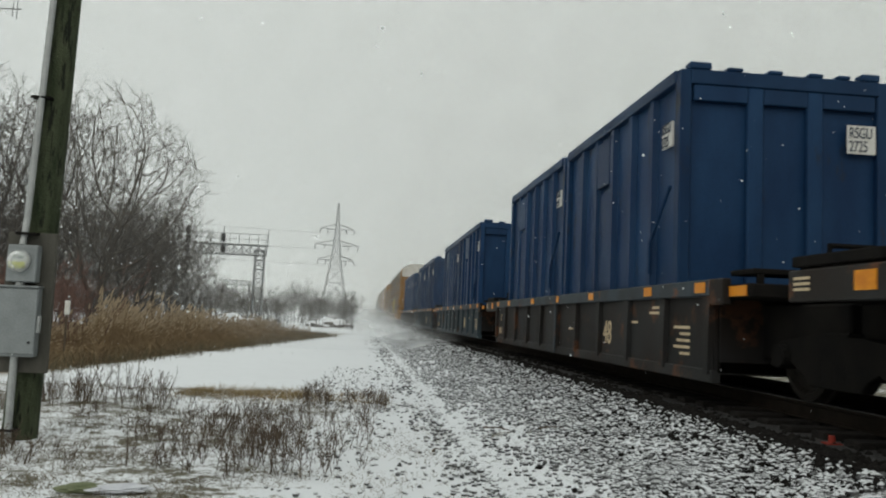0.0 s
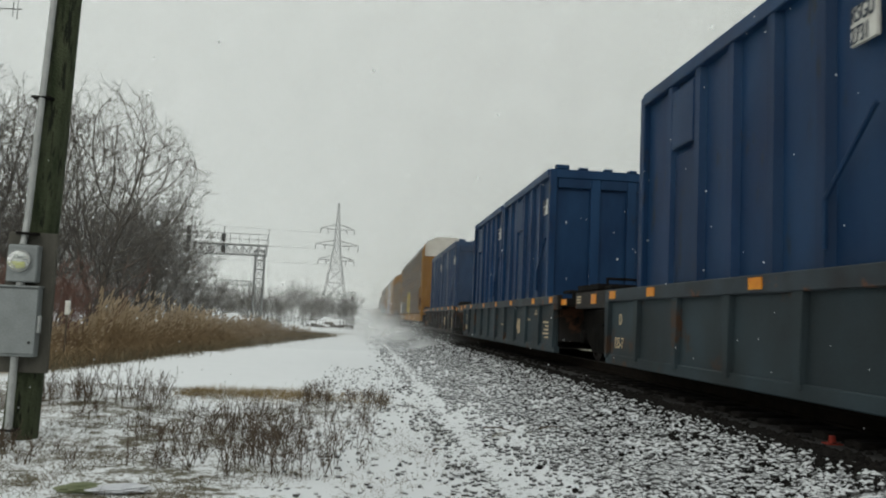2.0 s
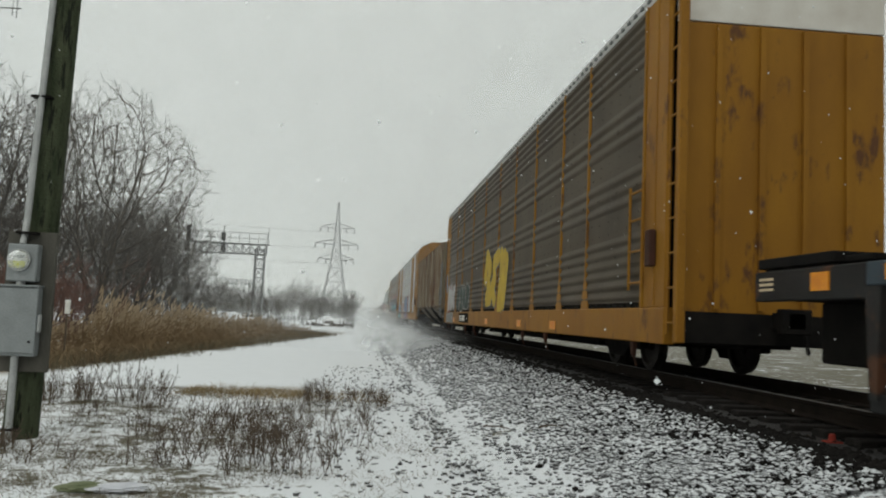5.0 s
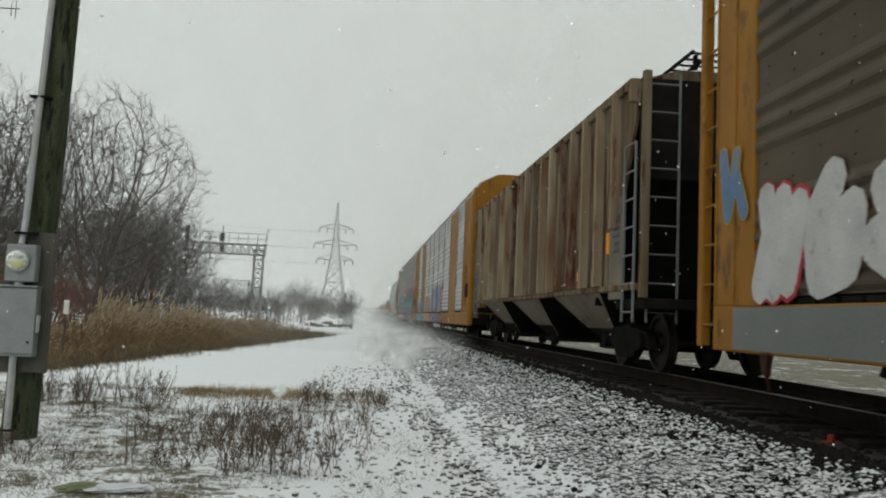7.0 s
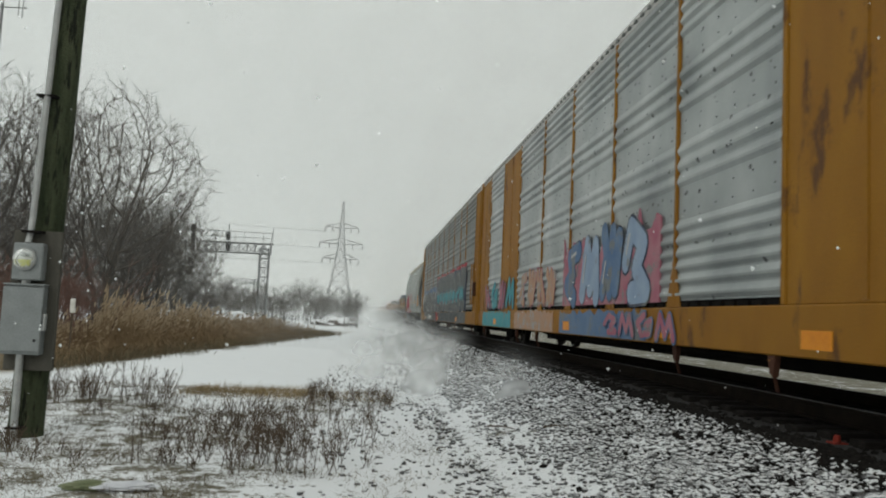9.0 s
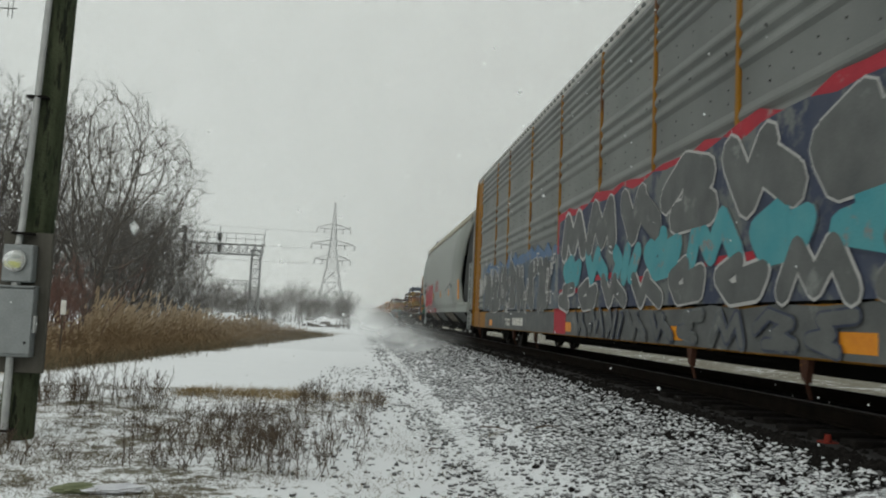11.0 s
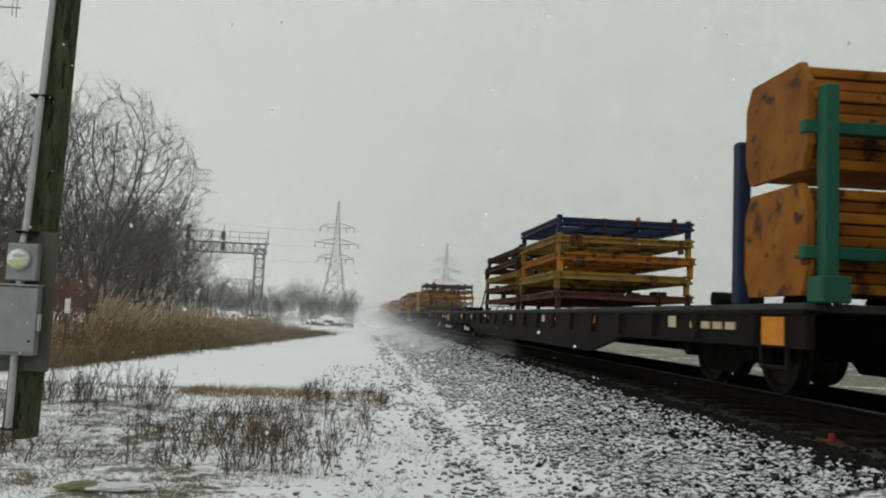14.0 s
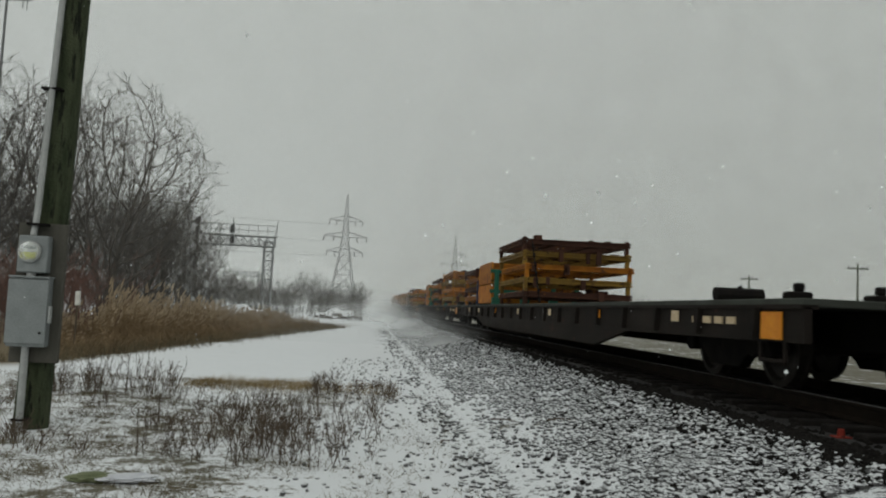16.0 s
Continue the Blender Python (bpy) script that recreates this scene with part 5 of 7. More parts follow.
    part("edge_reflector", bm, M_ORANGE, h, "yellow reflective strip")
    graffiti(h, -1.615, L - 7.0, L - 2.95, 1.22, 2.45, M_RED, M_SPRAY_WHITE, 4, 44, None, 0.17, M_SPRAY_WHITE)
    spray_field(h, -1.545, L - 8.2, L - 2.6, 0.99, 1.2, M_RED, 42, 0.1, 0.006)
    graffiti(h, -1.552, L - 8.0, L - 2.8, 0.98, 1.26, M_SPRAY_WHITE, M_RED, 7, 45)
    for k in range(6):
        boxes("stencil_bar", M_RED, h, [(-1.628, -1.61, 10.4, 11.6 - 0.1 * (k % 2), 2.0 + k * 0.09, 2.04 + k * 0.09)])
    for yy, zz in ((4.7, 2.0), (5.3, 2.1), (6.0, 2.0), (6.7, 1.9)):
        boxes("stencil_bar", M_LETTER_DARK, h, [(-1.632, -1.61, yy, yy + 0.2, zz, zz + 0.07)])
    for k in range(4):
        boxes("stencil_bar", M_SPRAY_SHADE_GREY, h, [(-1.634, -1.61, L - 1.75 - 0.24 * k, L - 1.6 - 0.24 * k, 2.42, 2.62)])
    for k in range(6):
        boxes("stencil_bar", M_SPRAY_SHADE_GREY, h, [(-1.634, -1.61, L - 1.75 - 0.21 * k, L - 1.62 - 0.21 * k, 2.02, 2.24)])
    for yy in (5.6, 9.0, 12.5):
        boxes("reflector", M_ORANGE, h, [(-1.63, -1.61, yy, yy + 0.12, 1.65, 1.95)], "yellow reflective sheet")
    bogie(h, 2.1)
    bogie(h, L - 2.1)
    return h


hopper_grey(188.2)


def flatcar(y):
    f = rolling("flatcar", "long dark steel flatcar with deep side sills", "railcar", y, "flatcars")
    L, W, D = 27.9, 1.5, 0.96
    boxes("deck", M_DUSTY, f, [(-W, W, 0, L, D - 0.08, D)], "snow-dusted deck", bevel=0.01)
    for s in (-1, 1):
        bm = bmesh.new()
        prism(bm, [(0.0, D - 0.08), (0.0, D - 0.42), (5.2, D - 0.45), (7.0, D - 0.74), (L - 7.0, D - 0.74), (L - 5.2, D - 0.45), (L, D - 0.42), (L, D - 0.08)], *sorted((s * (W - 0.02), s * (W - 0.1))), axis="x")
        part("side_sill", bm, M_DECK, f)
        boxes("sill_flange", M_DECK, f, [(*sorted((s * (W + 0.015), s * (W - 0.16))), 0.0, L, D - 0.1, D - 0.06)])
    for i in range(19):
        yy = 0.9 + i * (L - 1.8) / 18
        bm = bmesh.new()
        prism(bm, [(yy - 0.08, D - 0.1), (yy + 0.08, D - 0.1), (yy + 0.03, D - 0.4), (yy - 0.03, D - 0.4)], -W - 0.05, -W + 0.02, axis="x")
        part("stake_pocket", bm, M_DECK, f)
    for yy in (0.35, 3.0, 6.6, 10.4, 14.2, 18.2, 22.0, 24.8):
        boxes("reflector", M_ORANGE if yy in (0.35, 6.6, 18.2) else M_LETTER_TAN, f, [(-W - 0.012, -W + 0.0, yy, yy + (0.42 if yy < 1 else 0.24), D - 0.4 if yy < 1 else D - 0.27, D - 0.13)], "small reflective sheet")
    bm = bmesh.new()
    box(bm, -0.35, 0.35, 0.2, L - 0.2, 0.48, D - 0.1)
    for i in range(9):
        yy = 3 + i * 2.7
        box(bm, -1.4, 1.4, yy, yy + 0.12, D - 0.36, D - 0.1)
    box(bm, -1.0, -0.5, 11.0, 12.2, 0.4, 0.75)
    rod(bm, (0.5, 14.0, 0.58), (0.5, 15.2, 0.58), 0.2, seg=12)
    part("underframe", bm, M_BLACK, f)
    for yy, way in ((0.0, 1), (L, -1)):
        bm = bmesh.new()
        a = yy + way * 0.35
        for x in (0.35, 0.95):
            rod(bm, (x, a, D), (x, a, D + 0.3), 0.022, seg=6)
        rod(bm, (0.35, a, D + 0.3), (0.95, a, D + 0.3), 0.022, seg=6)
        part("hand_rail", bm, M_BLACK, f)
        bm = bmesh.new()
        rod(bm, (-W + 0.03, a, 0.35), (-W + 0.03, a + way * 0.5, 0.35), 0.025, seg=6)
        rod(bm, (-W + 0.03, a, 0.35), (-W + 0.03, a, D - 0.2), 0.025, seg=6)
        rod(bm, (-W + 0.03, a + way * 0.5, 0.35), (-W + 0.03, a + way * 0.5, D - 0.2), 0.025, seg=6)
        part("sill_step", bm, M_DECK, f)
        for x in (-1.1, -0.2, 0.6):
            boxes("deck_bracket", M_BLACK, f, [(x, x + 0.22, *sorted((yy + way * 0.9, yy + way * 1.15)), D, D + 0.1), (x + 0.06, x + 0.16, *sorted((yy + way * 0.95, yy + way * 1.05)), D + 0.1, D + 0.19)], bevel=0.02)
        bm = bmesh.new()
        rod(bm, (-1.2, yy + way * 2.6, D + 0.09), (-0.6, yy + way * 2.6, D + 0.09), 0.09, seg=10)
        rod(bm, (-0.75, yy + way * 2.6, D + 0.05), (-0.75, yy + way * 2.9, D + 0.2), 0.03, seg=6)
        part("winch", bm, M_BLACK, f, "grimy deck winch", bevel=0.0)
        coupler(f, yy, -way)
    for k in range(4):
        boxes("stencil_bar", M_LETTER_TAN, f, [(-W - 0.004, -W + 0.02, 1.4 + k * 0.32, 1.6 + k * 0.32, D - 0.27, D - 0.19)])
    bogie(f, 2.6)
    bogie(f, L - 2.6)
    return f


def frame_stack(y, length, layers, colours, top, seed, label):
    """A stack of flat steel frames, each of two long beams, cross-members and short corner posts, bearing the next."""
    rng = random.Random(seed)
    st = rolling("frame_stack", label, "steel frames", y, "stacked frames")
    z = 0.96
    gap = (top - z) / layers
    for k in range(layers):
        mat = colours[k % len(colours)]
        dx, dy = rng.uniform(-0.05, 0.05), rng.uniform(-0.07, 0.07)
        zc = z + gap * (k + 0.62)
        hgt = gap * 0.34
        bm = bmesh.new()
        W = 1.46
        lip = 0.035
        for x in (-W, W - 0.14):
            box(bm, x + dx + lip, x + 0.14 + dx - lip, dy, length + dy, zc, zc + hgt)
            for zz in (zc - 0.01, zc + hgt - 0.03):
                box(bm, x + dx, x + 0.14 + dx, dy - 0.02, length + dy + 0.02, zz, zz + 0.04)
        for x in (-0.6, 0.45):
            box(bm, x + dx, x + 0.1 + dx, dy + 0.1, length + dy - 0.1, zc + 0.02, zc + hgt - 0.02)
        for q, yy in enumerate((length - 0.14) * i / 5 for i in range(6)):
            cut = 0.0 if q in (0, 5) else 0.03
            box(bm, -W + 0.14 + dx, W - 0.14 + dx, yy + dy + lip, yy + 0.1 + dy, zc + cut, zc + hgt - cut)
            if not cut:
                for zz in (zc - 0.01, zc + hgt - 0.03):
                    box(bm, -W + 0.14 + dx, W - 0.14 + dx, yy + dy, yy + 0.14 + dy, zz, zz + 0.035)
        for v in bm.verts:
            v.co.z += rng.uniform(-0.014, 0.014) + 0.02 * math.sin(v.co.y * 1.3 + k)
        fr = part("frame", bm, mat, st)
        for x in (-W + 0.02, W - 0.14):
            for yy in (0.05, length - 0.19):
                boxes("leg", mat, fr, [(x + dx, x + 0.1 + dx, yy + dy, yy + 0.12 + dy, zc - gap * 0.62, zc + hgt + 0.05)], bevel=0.01)
        for _ in range(4):
            x, yy = rng.uniform(-1.3, 1.1), rng.choice((-0.05, length - 0.08))
            boxes("lug", M_RUSTY, fr, [(x, x + rng.uniform(0.05, 0.16), yy, yy + 0.12, zc - rng.uniform(0.02, 0.16), zc + hgt + rng.uniform(0.0, 0.07))], bevel=0.008)
        for _ in range(9):
            x, yy = rng.uniform(-1.3, 1.15), rng.uniform(0.3, length - 0.6)
            boxes("bracket", M_RUSTY if k % 2 else mat, fr, [(x, x + rng.uniform(0.08, 0.3), yy, yy + rng.uniform(0.1, 0.5), zc + 0.02, zc + hgt + rng.uniform(0.03, 0.16))], bevel=0.01)
    return st


def strap(y0, y1, x, z, flat):
    c = part("tie_down_chain", bmesh.new(), M_BLACK, flat)
    bm = bmesh.new()
    for i in range(14):
        t0, t1 = i / 14, (i + 0.8) / 14
        rod(bm, (x, y0 + (y1 - y0) * t0, z + (0.98 - z) * t0), (x, y0 + (y1 - y0) * t1, z + (0.98 - z) * t1), 0.03 if i % 2 else 0.018, seg=6)
    me = finish(bm, "tie_down_chain", M_BLACK)
    c.data = me


def bundle_rack(y, label, width=1.25, tiers=((1.06, 2.05), (2.22, 3.2))):
    """Green stakes holding two tiers of strapped yellow slatted bundles."""
    r = rolling("bundle_rack", label, "cargo rack", y, "cargo racks")
    high = tiers[-1][1]
    for z0, z1 in tiers:
        for i in range(9):
            za = z0 + (z1 - z0) * i / 9
            boxes("slat", M_AMBER, r, [(-1.38, 1.38, 0.16 + 0.02 * (i % 2), width - 0.16, za, za + (z1 - z0) / 9 - 0.012)], bevel=0.01)
        bm = bmesh.new()
        prism(bm, [(0.12, z0 - 0.03), (width - 0.12, z0 - 0.03), (width - 0.02, z0 + 0.2), (width - 0.02, z1 - 0.2), (width - 0.15, z1 + 0.02), (0.15, z1 + 0.02), (0.02, z1 - 0.2), (0.02, z0 + 0.2)], -1.46, -1.39, axis="x")
        part("end_cap", bm, M_AMBER, r, "rounded yellow end plate")
        boxes("cross_bar", M_GREEN, r, [(-1.5, 1.5, 0.0, 0.1, z0 + 0.3, z0 + 0.42)], bevel=0.01)
    for x in (-1.3, -0.35, 0.6, 1.38):
        boxes("stake", M_GREEN, r, [(x - 0.07, x + 0.07, -0.12, 0.02, 0.96, high - (0.25 if x < 0.5 else 0.5))], bevel=0.012)
        boxes("stake_foot", M_GREEN, r, [(x - 0.14, x + 0.14, -0.2, 0.06, 0.96, 1.2)], bevel=0.012)
    boxes("stake", M_BLUE_DARK, r, [(-1.5, -1.36, width + 0.05, width + 0.2, 0.96, high - 0.5)], "dark blue stake", bevel=0.012)
    return r


FLAT_Y, FLAT_PITCH = 209.6, 29.15
LOW = ((1.04, 1.6), (1.7, 2.35))
TIERS = [M_OCHRE, M_AMBER, M_OCHRE, M_AMBER]
for k in range(6):
    y0 = FLAT_Y + k * FLAT_PITCH
    car = flatcar(y0)
    if k == 0:
        bundle_rack(y0 + 0.02, "green rack of strapped yellow slatted bundles on the flatcar")
        frame_stack(y0 + 9.5, 3.9, 5, [M_RUSTY, M_OCHRE, M_AMBER, M_OCHRE, M_BLUE_DARK], 2.88, 3, "stack of ochre and orange steel frames under a dark blue one")
        frame_stack(y0 + 13.9, 5.4, 5, [M_RUSTY, M_RUSTY, M_OCHRE, M_RUSTY, M_RUSTY], 2.62, 4, "stack of rusty brown steel frames chained to the flatcar")
        strap(19.4, 21.2, -1.3, 2.3, car)
    elif k == 1:
        frame_stack(y0 + 14.0, 4.0, 5, [M_RUSTY, M_OCHRE, M_AMBER, M_OCHRE, M_RUSTY], 2.7, 5, "stack of amber and rusty steel frames on the flatcar")
        bundle_rack(y0 + 19.6, "green rack of strapped yellow slatted bundles on the flatcar", 3.2, LOW)
        frame_stack(y0 + 23.4, 3.8, 4, [M_AMBER, M_RUSTY], 2.3, 6, "stack of amber and rusty steel frames on the flatcar")
        strap(13.8, 12.6, -1.3, 2.6, car)
    else:
        frame_stack(y0 + 3.0, 5.6, 4, TIERS, 2.3 + 0.15 * (k % 3), 10 + k, "stack of amber and ochre steel frames on the flatcar")
        frame_stack(y0 + 10.5, 5.6, 5, [M_RUSTY, M_AMBER], 2.5, 20 + k, "stack of amber and rusty steel frames on the flatcar")
        bundle_rack(y0 + 18.5, "green rack of strapped yellow slatted bundles on the flatcar", 3.0, LOW)


# ---- pole with the electricity meter ----
def meter_pole():
    p = thing("utility_pole", "weathered wooden utility pole carrying a meter and conduit", "pole", pose(-3.53, 9.3, GROUND))
    bm = bmesh.new()
    n, seg = 16, 18
    rings = []
    rng = random.Random(2)
    for k in range(n + 1):
        z = -0.2 + 9.2 * k / n
        r = 0.178 - 0.0065 * z
        rings.append([bm.verts.new((0.0115 * z * 2 + math.cos(6.2832 * i / seg) * r * (1 + rng.uniform(-0.012, 0.012)), math.sin(6.2832 * i / seg) * r, z)) for i in range(seg)])
    for a, b in zip(rings, rings[1:]):
        for i in range(seg):
            bm.faces.new((a[i], a[(i + 1) % seg], b[(i + 1) % seg], b[i]))
    bm.faces.new(rings[-1])
    part("trunk", bm, M_POLE, p, smooth=True)
    boxes("backboard", M_BOARD, p, [(-0.2, 0.3, -0.23, -0.175, 0.7, 2.17)], "dark weathered backboard", bevel=0.008)
    m = part("meter_socket", bmesh.new(), M_BOX, p, "grey steel meter socket")
    bm = bmesh.new()
    box(bm, -0.14, 0.16, -0.36, -0.23, 1.64, 2.03)
    m.data = finish(bm, "meter_socket", M_BOX, 0.012)
    bm = bmesh.new()
    rod(bm, (-0.01, -0.36, 1.86), (-0.01, -0.4, 1.86), 0.115, seg=24)
    part("meter_ring", bm, M_PIPE, m)
    bm = bmesh.new()
    rod(bm, (-0.01, -0.4, 1.86), (-0.01, -0.415, 1.86), 0.095, seg=24)
    part("meter_face", bm, M_LETTER, m, "pale meter face")
    boxes("meter_label", M_DIAL, m, [(-0.09, 0.06, -0.421, -0.416, 1.79, 1.85)], "yellow label", bevel=0.001)
    boxes("display", M_SIGNAL, m, [(-0.07, 0.05, -0.421, -0.416, 1.88, 1.91)])
    bm = bmesh.new()
    bmesh.ops.create_uvsphere(bm, u_segments=24, v_segments=10, radius=0.105)
    for v in bm.verts:
        v.co = (v.co.x - 0.01, -0.4 - abs(v.co.y) * 0.9, v.co.z + 1.86)
    part("glass_cover", bm, M_GLASS, m, "clear glass dome", smooth=True).visible_shadow = False
    d = part("disconnect_box", bmesh.new(), M_BOX, p, "grey steel disconnect box")
    bm = bmesh.new()
    box(bm, -0.19, 0.2, -0.36, -0.23, 0.87, 1.59)
    d.data = finish(bm, "disconnect_box", M_BOX, 0.01)
    boxes("cover", M_BOX, d, [(-0.198, 0.208, -0.385, -0.362, 0.9, 1.57)], bevel=0.008)
    boxes("hasp", M_PIPE, d, [(0.205, 0.235, -0.36, -0.3, 1.12, 1.3)], bevel=0.006)
    boxes("lip", M_BOX, d, [(-0.2, 0.21, -0.39, -0.23, 1.585, 1.605)], bevel=0.004)
    bm = bmesh.new()
    rod(bm, (0.155, -0.393, 1.02), (0.155, -0.385, 1.02), 0.015, seg=10)
    part("catch", bm, M_SIGNAL, d)
    bm = bmesh.new()
    pts = [(-0.02, -0.3, 2.03), (-0.02, -0.27, 2.12), (-0.02, -0.235, 2.3), (0.05, -0.2, 5.0), (0.1, -0.18, 9.0)]
    for a, b in zip(pts, pts[1:]):
        rod(bm, a, b, 0.034, seg=10)
    part("conduit", bm, M_PIPE, p, "pale grey riser conduit")
    bm = bmesh.new()
    rod(bm, (-0.01, -0.29, -0.05), (-0.01, -0.29, 0.87), 0.038, seg=10)
    part("conduit", bm, M_PIPE, p, "pale grey riser conduit")
    for z in (0.1, 2.14, 3.62, 5.2):
        boxes("conduit_strap", M_BLACK, p, [(-0.09, 0.12 if z > 1 else 0.06, -0.335 if z < 3 else -0.25, -0.15, z, z + 0.025)], bevel=0.003)
    bm = bmesh.new()
    rod(bm, (-0.01, -0.3, 1.59), (-0.01, -0.3, 1.66), 0.045, seg=10)
    part("nipple", bm, M_PIPE, p)


meter_pole()


# ---- bare trees ----
def bare_tree_mesh(name, seed, height, spread, material, counts, lengths, trunks=1, thick=0.016, clear=0.3, fine=0.0065):
    """Trunk, limbs, branches and twigs as tapered sticks; returns the trunk's mesh and the crown's."""
    rng = random.Random(seed)
    meshes = [([], []), ([], [])]

    def stick(p, q, r0, r1, seg, which):
        verts, faces = meshes[which]
        turn = (q - p).to_track_quat("Z", "Y").to_matrix()
        k = len(verts)
        for c, r in ((p, r0), (q, r1)):
            for i in range(seg):
                a = 6.2832 * i / seg
                verts.append(tuple(c + turn @ Vector((math.cos(a) * r, math.sin(a) * r, 0))))
        for i in range(seg):
            j = (i + 1) % seg
            faces.append((k + i, k + j, k + seg + j, k + seg + i))

    def grow(p, d, length, r, level):
        seg = (7, 5, 4, 3, 3)[min(level, 4)]
        pieces = (7, 4, 3, 2, 1)[min(level, 4)]
        spots = []
        for k in range(pieces):
            d = (d + Vector((rng.uniform(-1, 1), rng.uniform(-1, 1), rng.uniform(-0.2, 0.55))) * (0.07 if level == 0 else 0.17)).normalized()
            q = p + d * (length / pieces)
            r1 = r * (0.87 if level == 0 else 0.8)
            stick(p, q, r, r1, seg, 0 if level == 0 else 1)
            spots.append((q, d, r1))
            p, r = q, r1
        if level >= len(counts):
            return
        use = spots[int(clear * pieces):] if level == 0 else spots
        for i in range(counts[level]):
            q, dd, rr = use[-1] if i < 2 else use[i % len(use)]
            side = Vector((rng.uniform(-1, 1), rng.uniform(-1, 1), rng.uniform(-0.1, 0.5)))
            side = (side - dd * side.dot(dd)).normalized()
            nd = (dd * rng.uniform(0.5, 0.95) + side * rng.uniform(0.45, 1.0) * spread).normalized()
            grow(q, nd, height * lengths[level + 1] * rng.uniform(0.65, 1.15), max(rr * rng.uniform(0.42, 0.68), fine), level + 1)

    for k in range(trunks):
        a = rng.uniform(0, 6.28)
        o = Vector((math.cos(a), math.sin(a), 0)) * (0.0 if trunks == 1 else rng.uniform(0.1, 0.8))
        grow(o, Vector((0.3 * o.x, 0.3 * o.y, 1)).normalized(), height * lengths[0] * rng.uniform(0.85, 1.1), height * thick, 0)
    s = height / max(v[2] for v in meshes[1][0])
    return [mesh_of(nm, [(x * s, y * s, z * s) for x, y, z in v], f, material) for nm, (v, f) in zip(("trunk", name), meshes)]


def grown_tree_mesh(seed, height, radius, fork, stems, points, material):
    """A crown grown branch by branch towards points spread through a rounded hull; limbs thicken by what they carry."""
    rng = np.random.default_rng(seed)
    q = rng.normal(size=(points, 3))
    q *= (rng.random(points) ** 0.36 / np.linalg.norm(q, axis=1))[:, None]
    lump = 1 + 0.09 * np.sin(3 * np.arctan2(q[:, 1], q[:, 0]) + seed) + 0.05 * np.sin(5 * q[:, 2] + seed)
    goals = q * np.array([radius, radius, height * 0.41]) * lump[:, None] + np.array([0, 0, height * 0.585])
    nodes, parent = [np.zeros(3)], [-1]
    for k in range(stems):
        a = 6.28 * k / stems + seed
        out = np.array([math.cos(a), math.sin(a), 0]) * (0.0 if stems == 1 else 0.22)
        last, p = 0, np.zeros(3)
        for i in range(int(fork * (1 if k % 2 else 0.8) / 0.35)):
            p = p + (np.array([0, 0, 1.0]) + out + rng.normal(0, 0.06, 3)) * 0.35
            nodes.append(p)
            parent.append(last)
            last = len(nodes) - 1
    near = np.full(len(goals), 1e9)
    which = np.zeros(len(goals), int)
    done = 0
    for _ in range(130):
        fresh = np.array(nodes[done:])
        d = np.linalg.norm(goals[:, None] - fresh[None], axis=2)
        k = d.argmin(axis=1)
        better = d[np.arange(len(goals)), k] < near
        near = np.where(better, d[np.arange(len(goals)), k], near)
        which = np.where(better, k + done, which)
        done = len(nodes)
        live = near > 0.42
        goals, near, which = goals[live], near[live], which[live]
        if len(goals) == 0:
            break
        pull = near < 3.0
        grew = False
        for i in np.unique(which[pull]):
            v = goals[pull & (which == i)] - nodes[i]
            v = (v / np.linalg.norm(v, axis=1)[:, None]).sum(axis=0) + rng.normal(0, 0.16, 3) + np.array([0, 0, 0.08])
            v = v / (np.linalg.norm(v) + 1e-9)
            if parent[i] >= 0:
                u = nodes[i] - nodes[parent[i]]
                v = v + 0.65 * u / np.linalg.norm(u)
                v = v / np.linalg.norm(v)
            nodes.append(nodes[i] + v * 0.34)
            parent.append(int(i))
            grew = True
        if not grew or len(nodes) > 5200:
            break
    # ease the kinks along each unforked stretch
    nodes, child = np.array(nodes), np.zeros(len(nodes), int)
    for i, q in enumerate(parent):
        if q >= 0:
            child[q] = i
    count = np.bincount([q for q in parent if q >= 0], minlength=len(nodes))
    free = (count == 1) & (np.array(parent) >= 0)
    back = np.maximum(np.array(parent), 0)
    for _ in range(6):
        nodes = np.where(free[:, None], 0.4 * nodes + 0.3 * nodes[back] + 0.3 * nodes[child], nodes)
    load = np.zeros(len(nodes))
    kids = np.bincount([p for p in parent if p >= 0], minlength=len(nodes))
    for i in range(len(nodes) - 1, 0, -1):
        load[i] = max(load[i], 0.0105 ** 2.05)
        load[parent[i]] += load[i]
    r = load ** (1 / 2.05)
    meshes = [([], []), ([], [])]

    def stick(p, e, r0, r1, seg, k):
        verts, faces = meshes[k]
        turn = Vector(e - p).to_track_quat("Z", "Y").to_matrix()
        o = len(verts)
        for c, rr in ((p, r0), (e, r1)):
            for j in range(seg):
                verts.append(tuple(Vector(c) + turn @ Vector((math.cos(6.2832 * j / seg) * rr, math.sin(6.2832 * j / seg) * rr, 0))))
        for j in range(seg):
            faces.append((o + j, o + (j + 1) % seg, o + seg + (j + 1) % seg, o + seg + j))

    for i in range(1, len(nodes)):
        thick = min(r[parent[i]], r[i] * 1.5)
        stick(nodes[parent[i]], nodes[i], thick, r[i], 7 if r[i] > 0.08 else 4 if r[i] > 0.025 else 3, 0 if r[i] > 0.1 else 1)
        if r[i] < 0.02:
            along = (nodes[i] - nodes[parent[i]]) / 0.34
            for _ in range(3 if kids[i] == 0 else 1):
                v = along * rng.uniform(0.3, 1.0) + rng.normal(0, 0.55, 3) + np.array([0, 0, 0.25])
                e = nodes[i] + v / np.linalg.norm(v) * rng.uniform(0.25, 0.75)
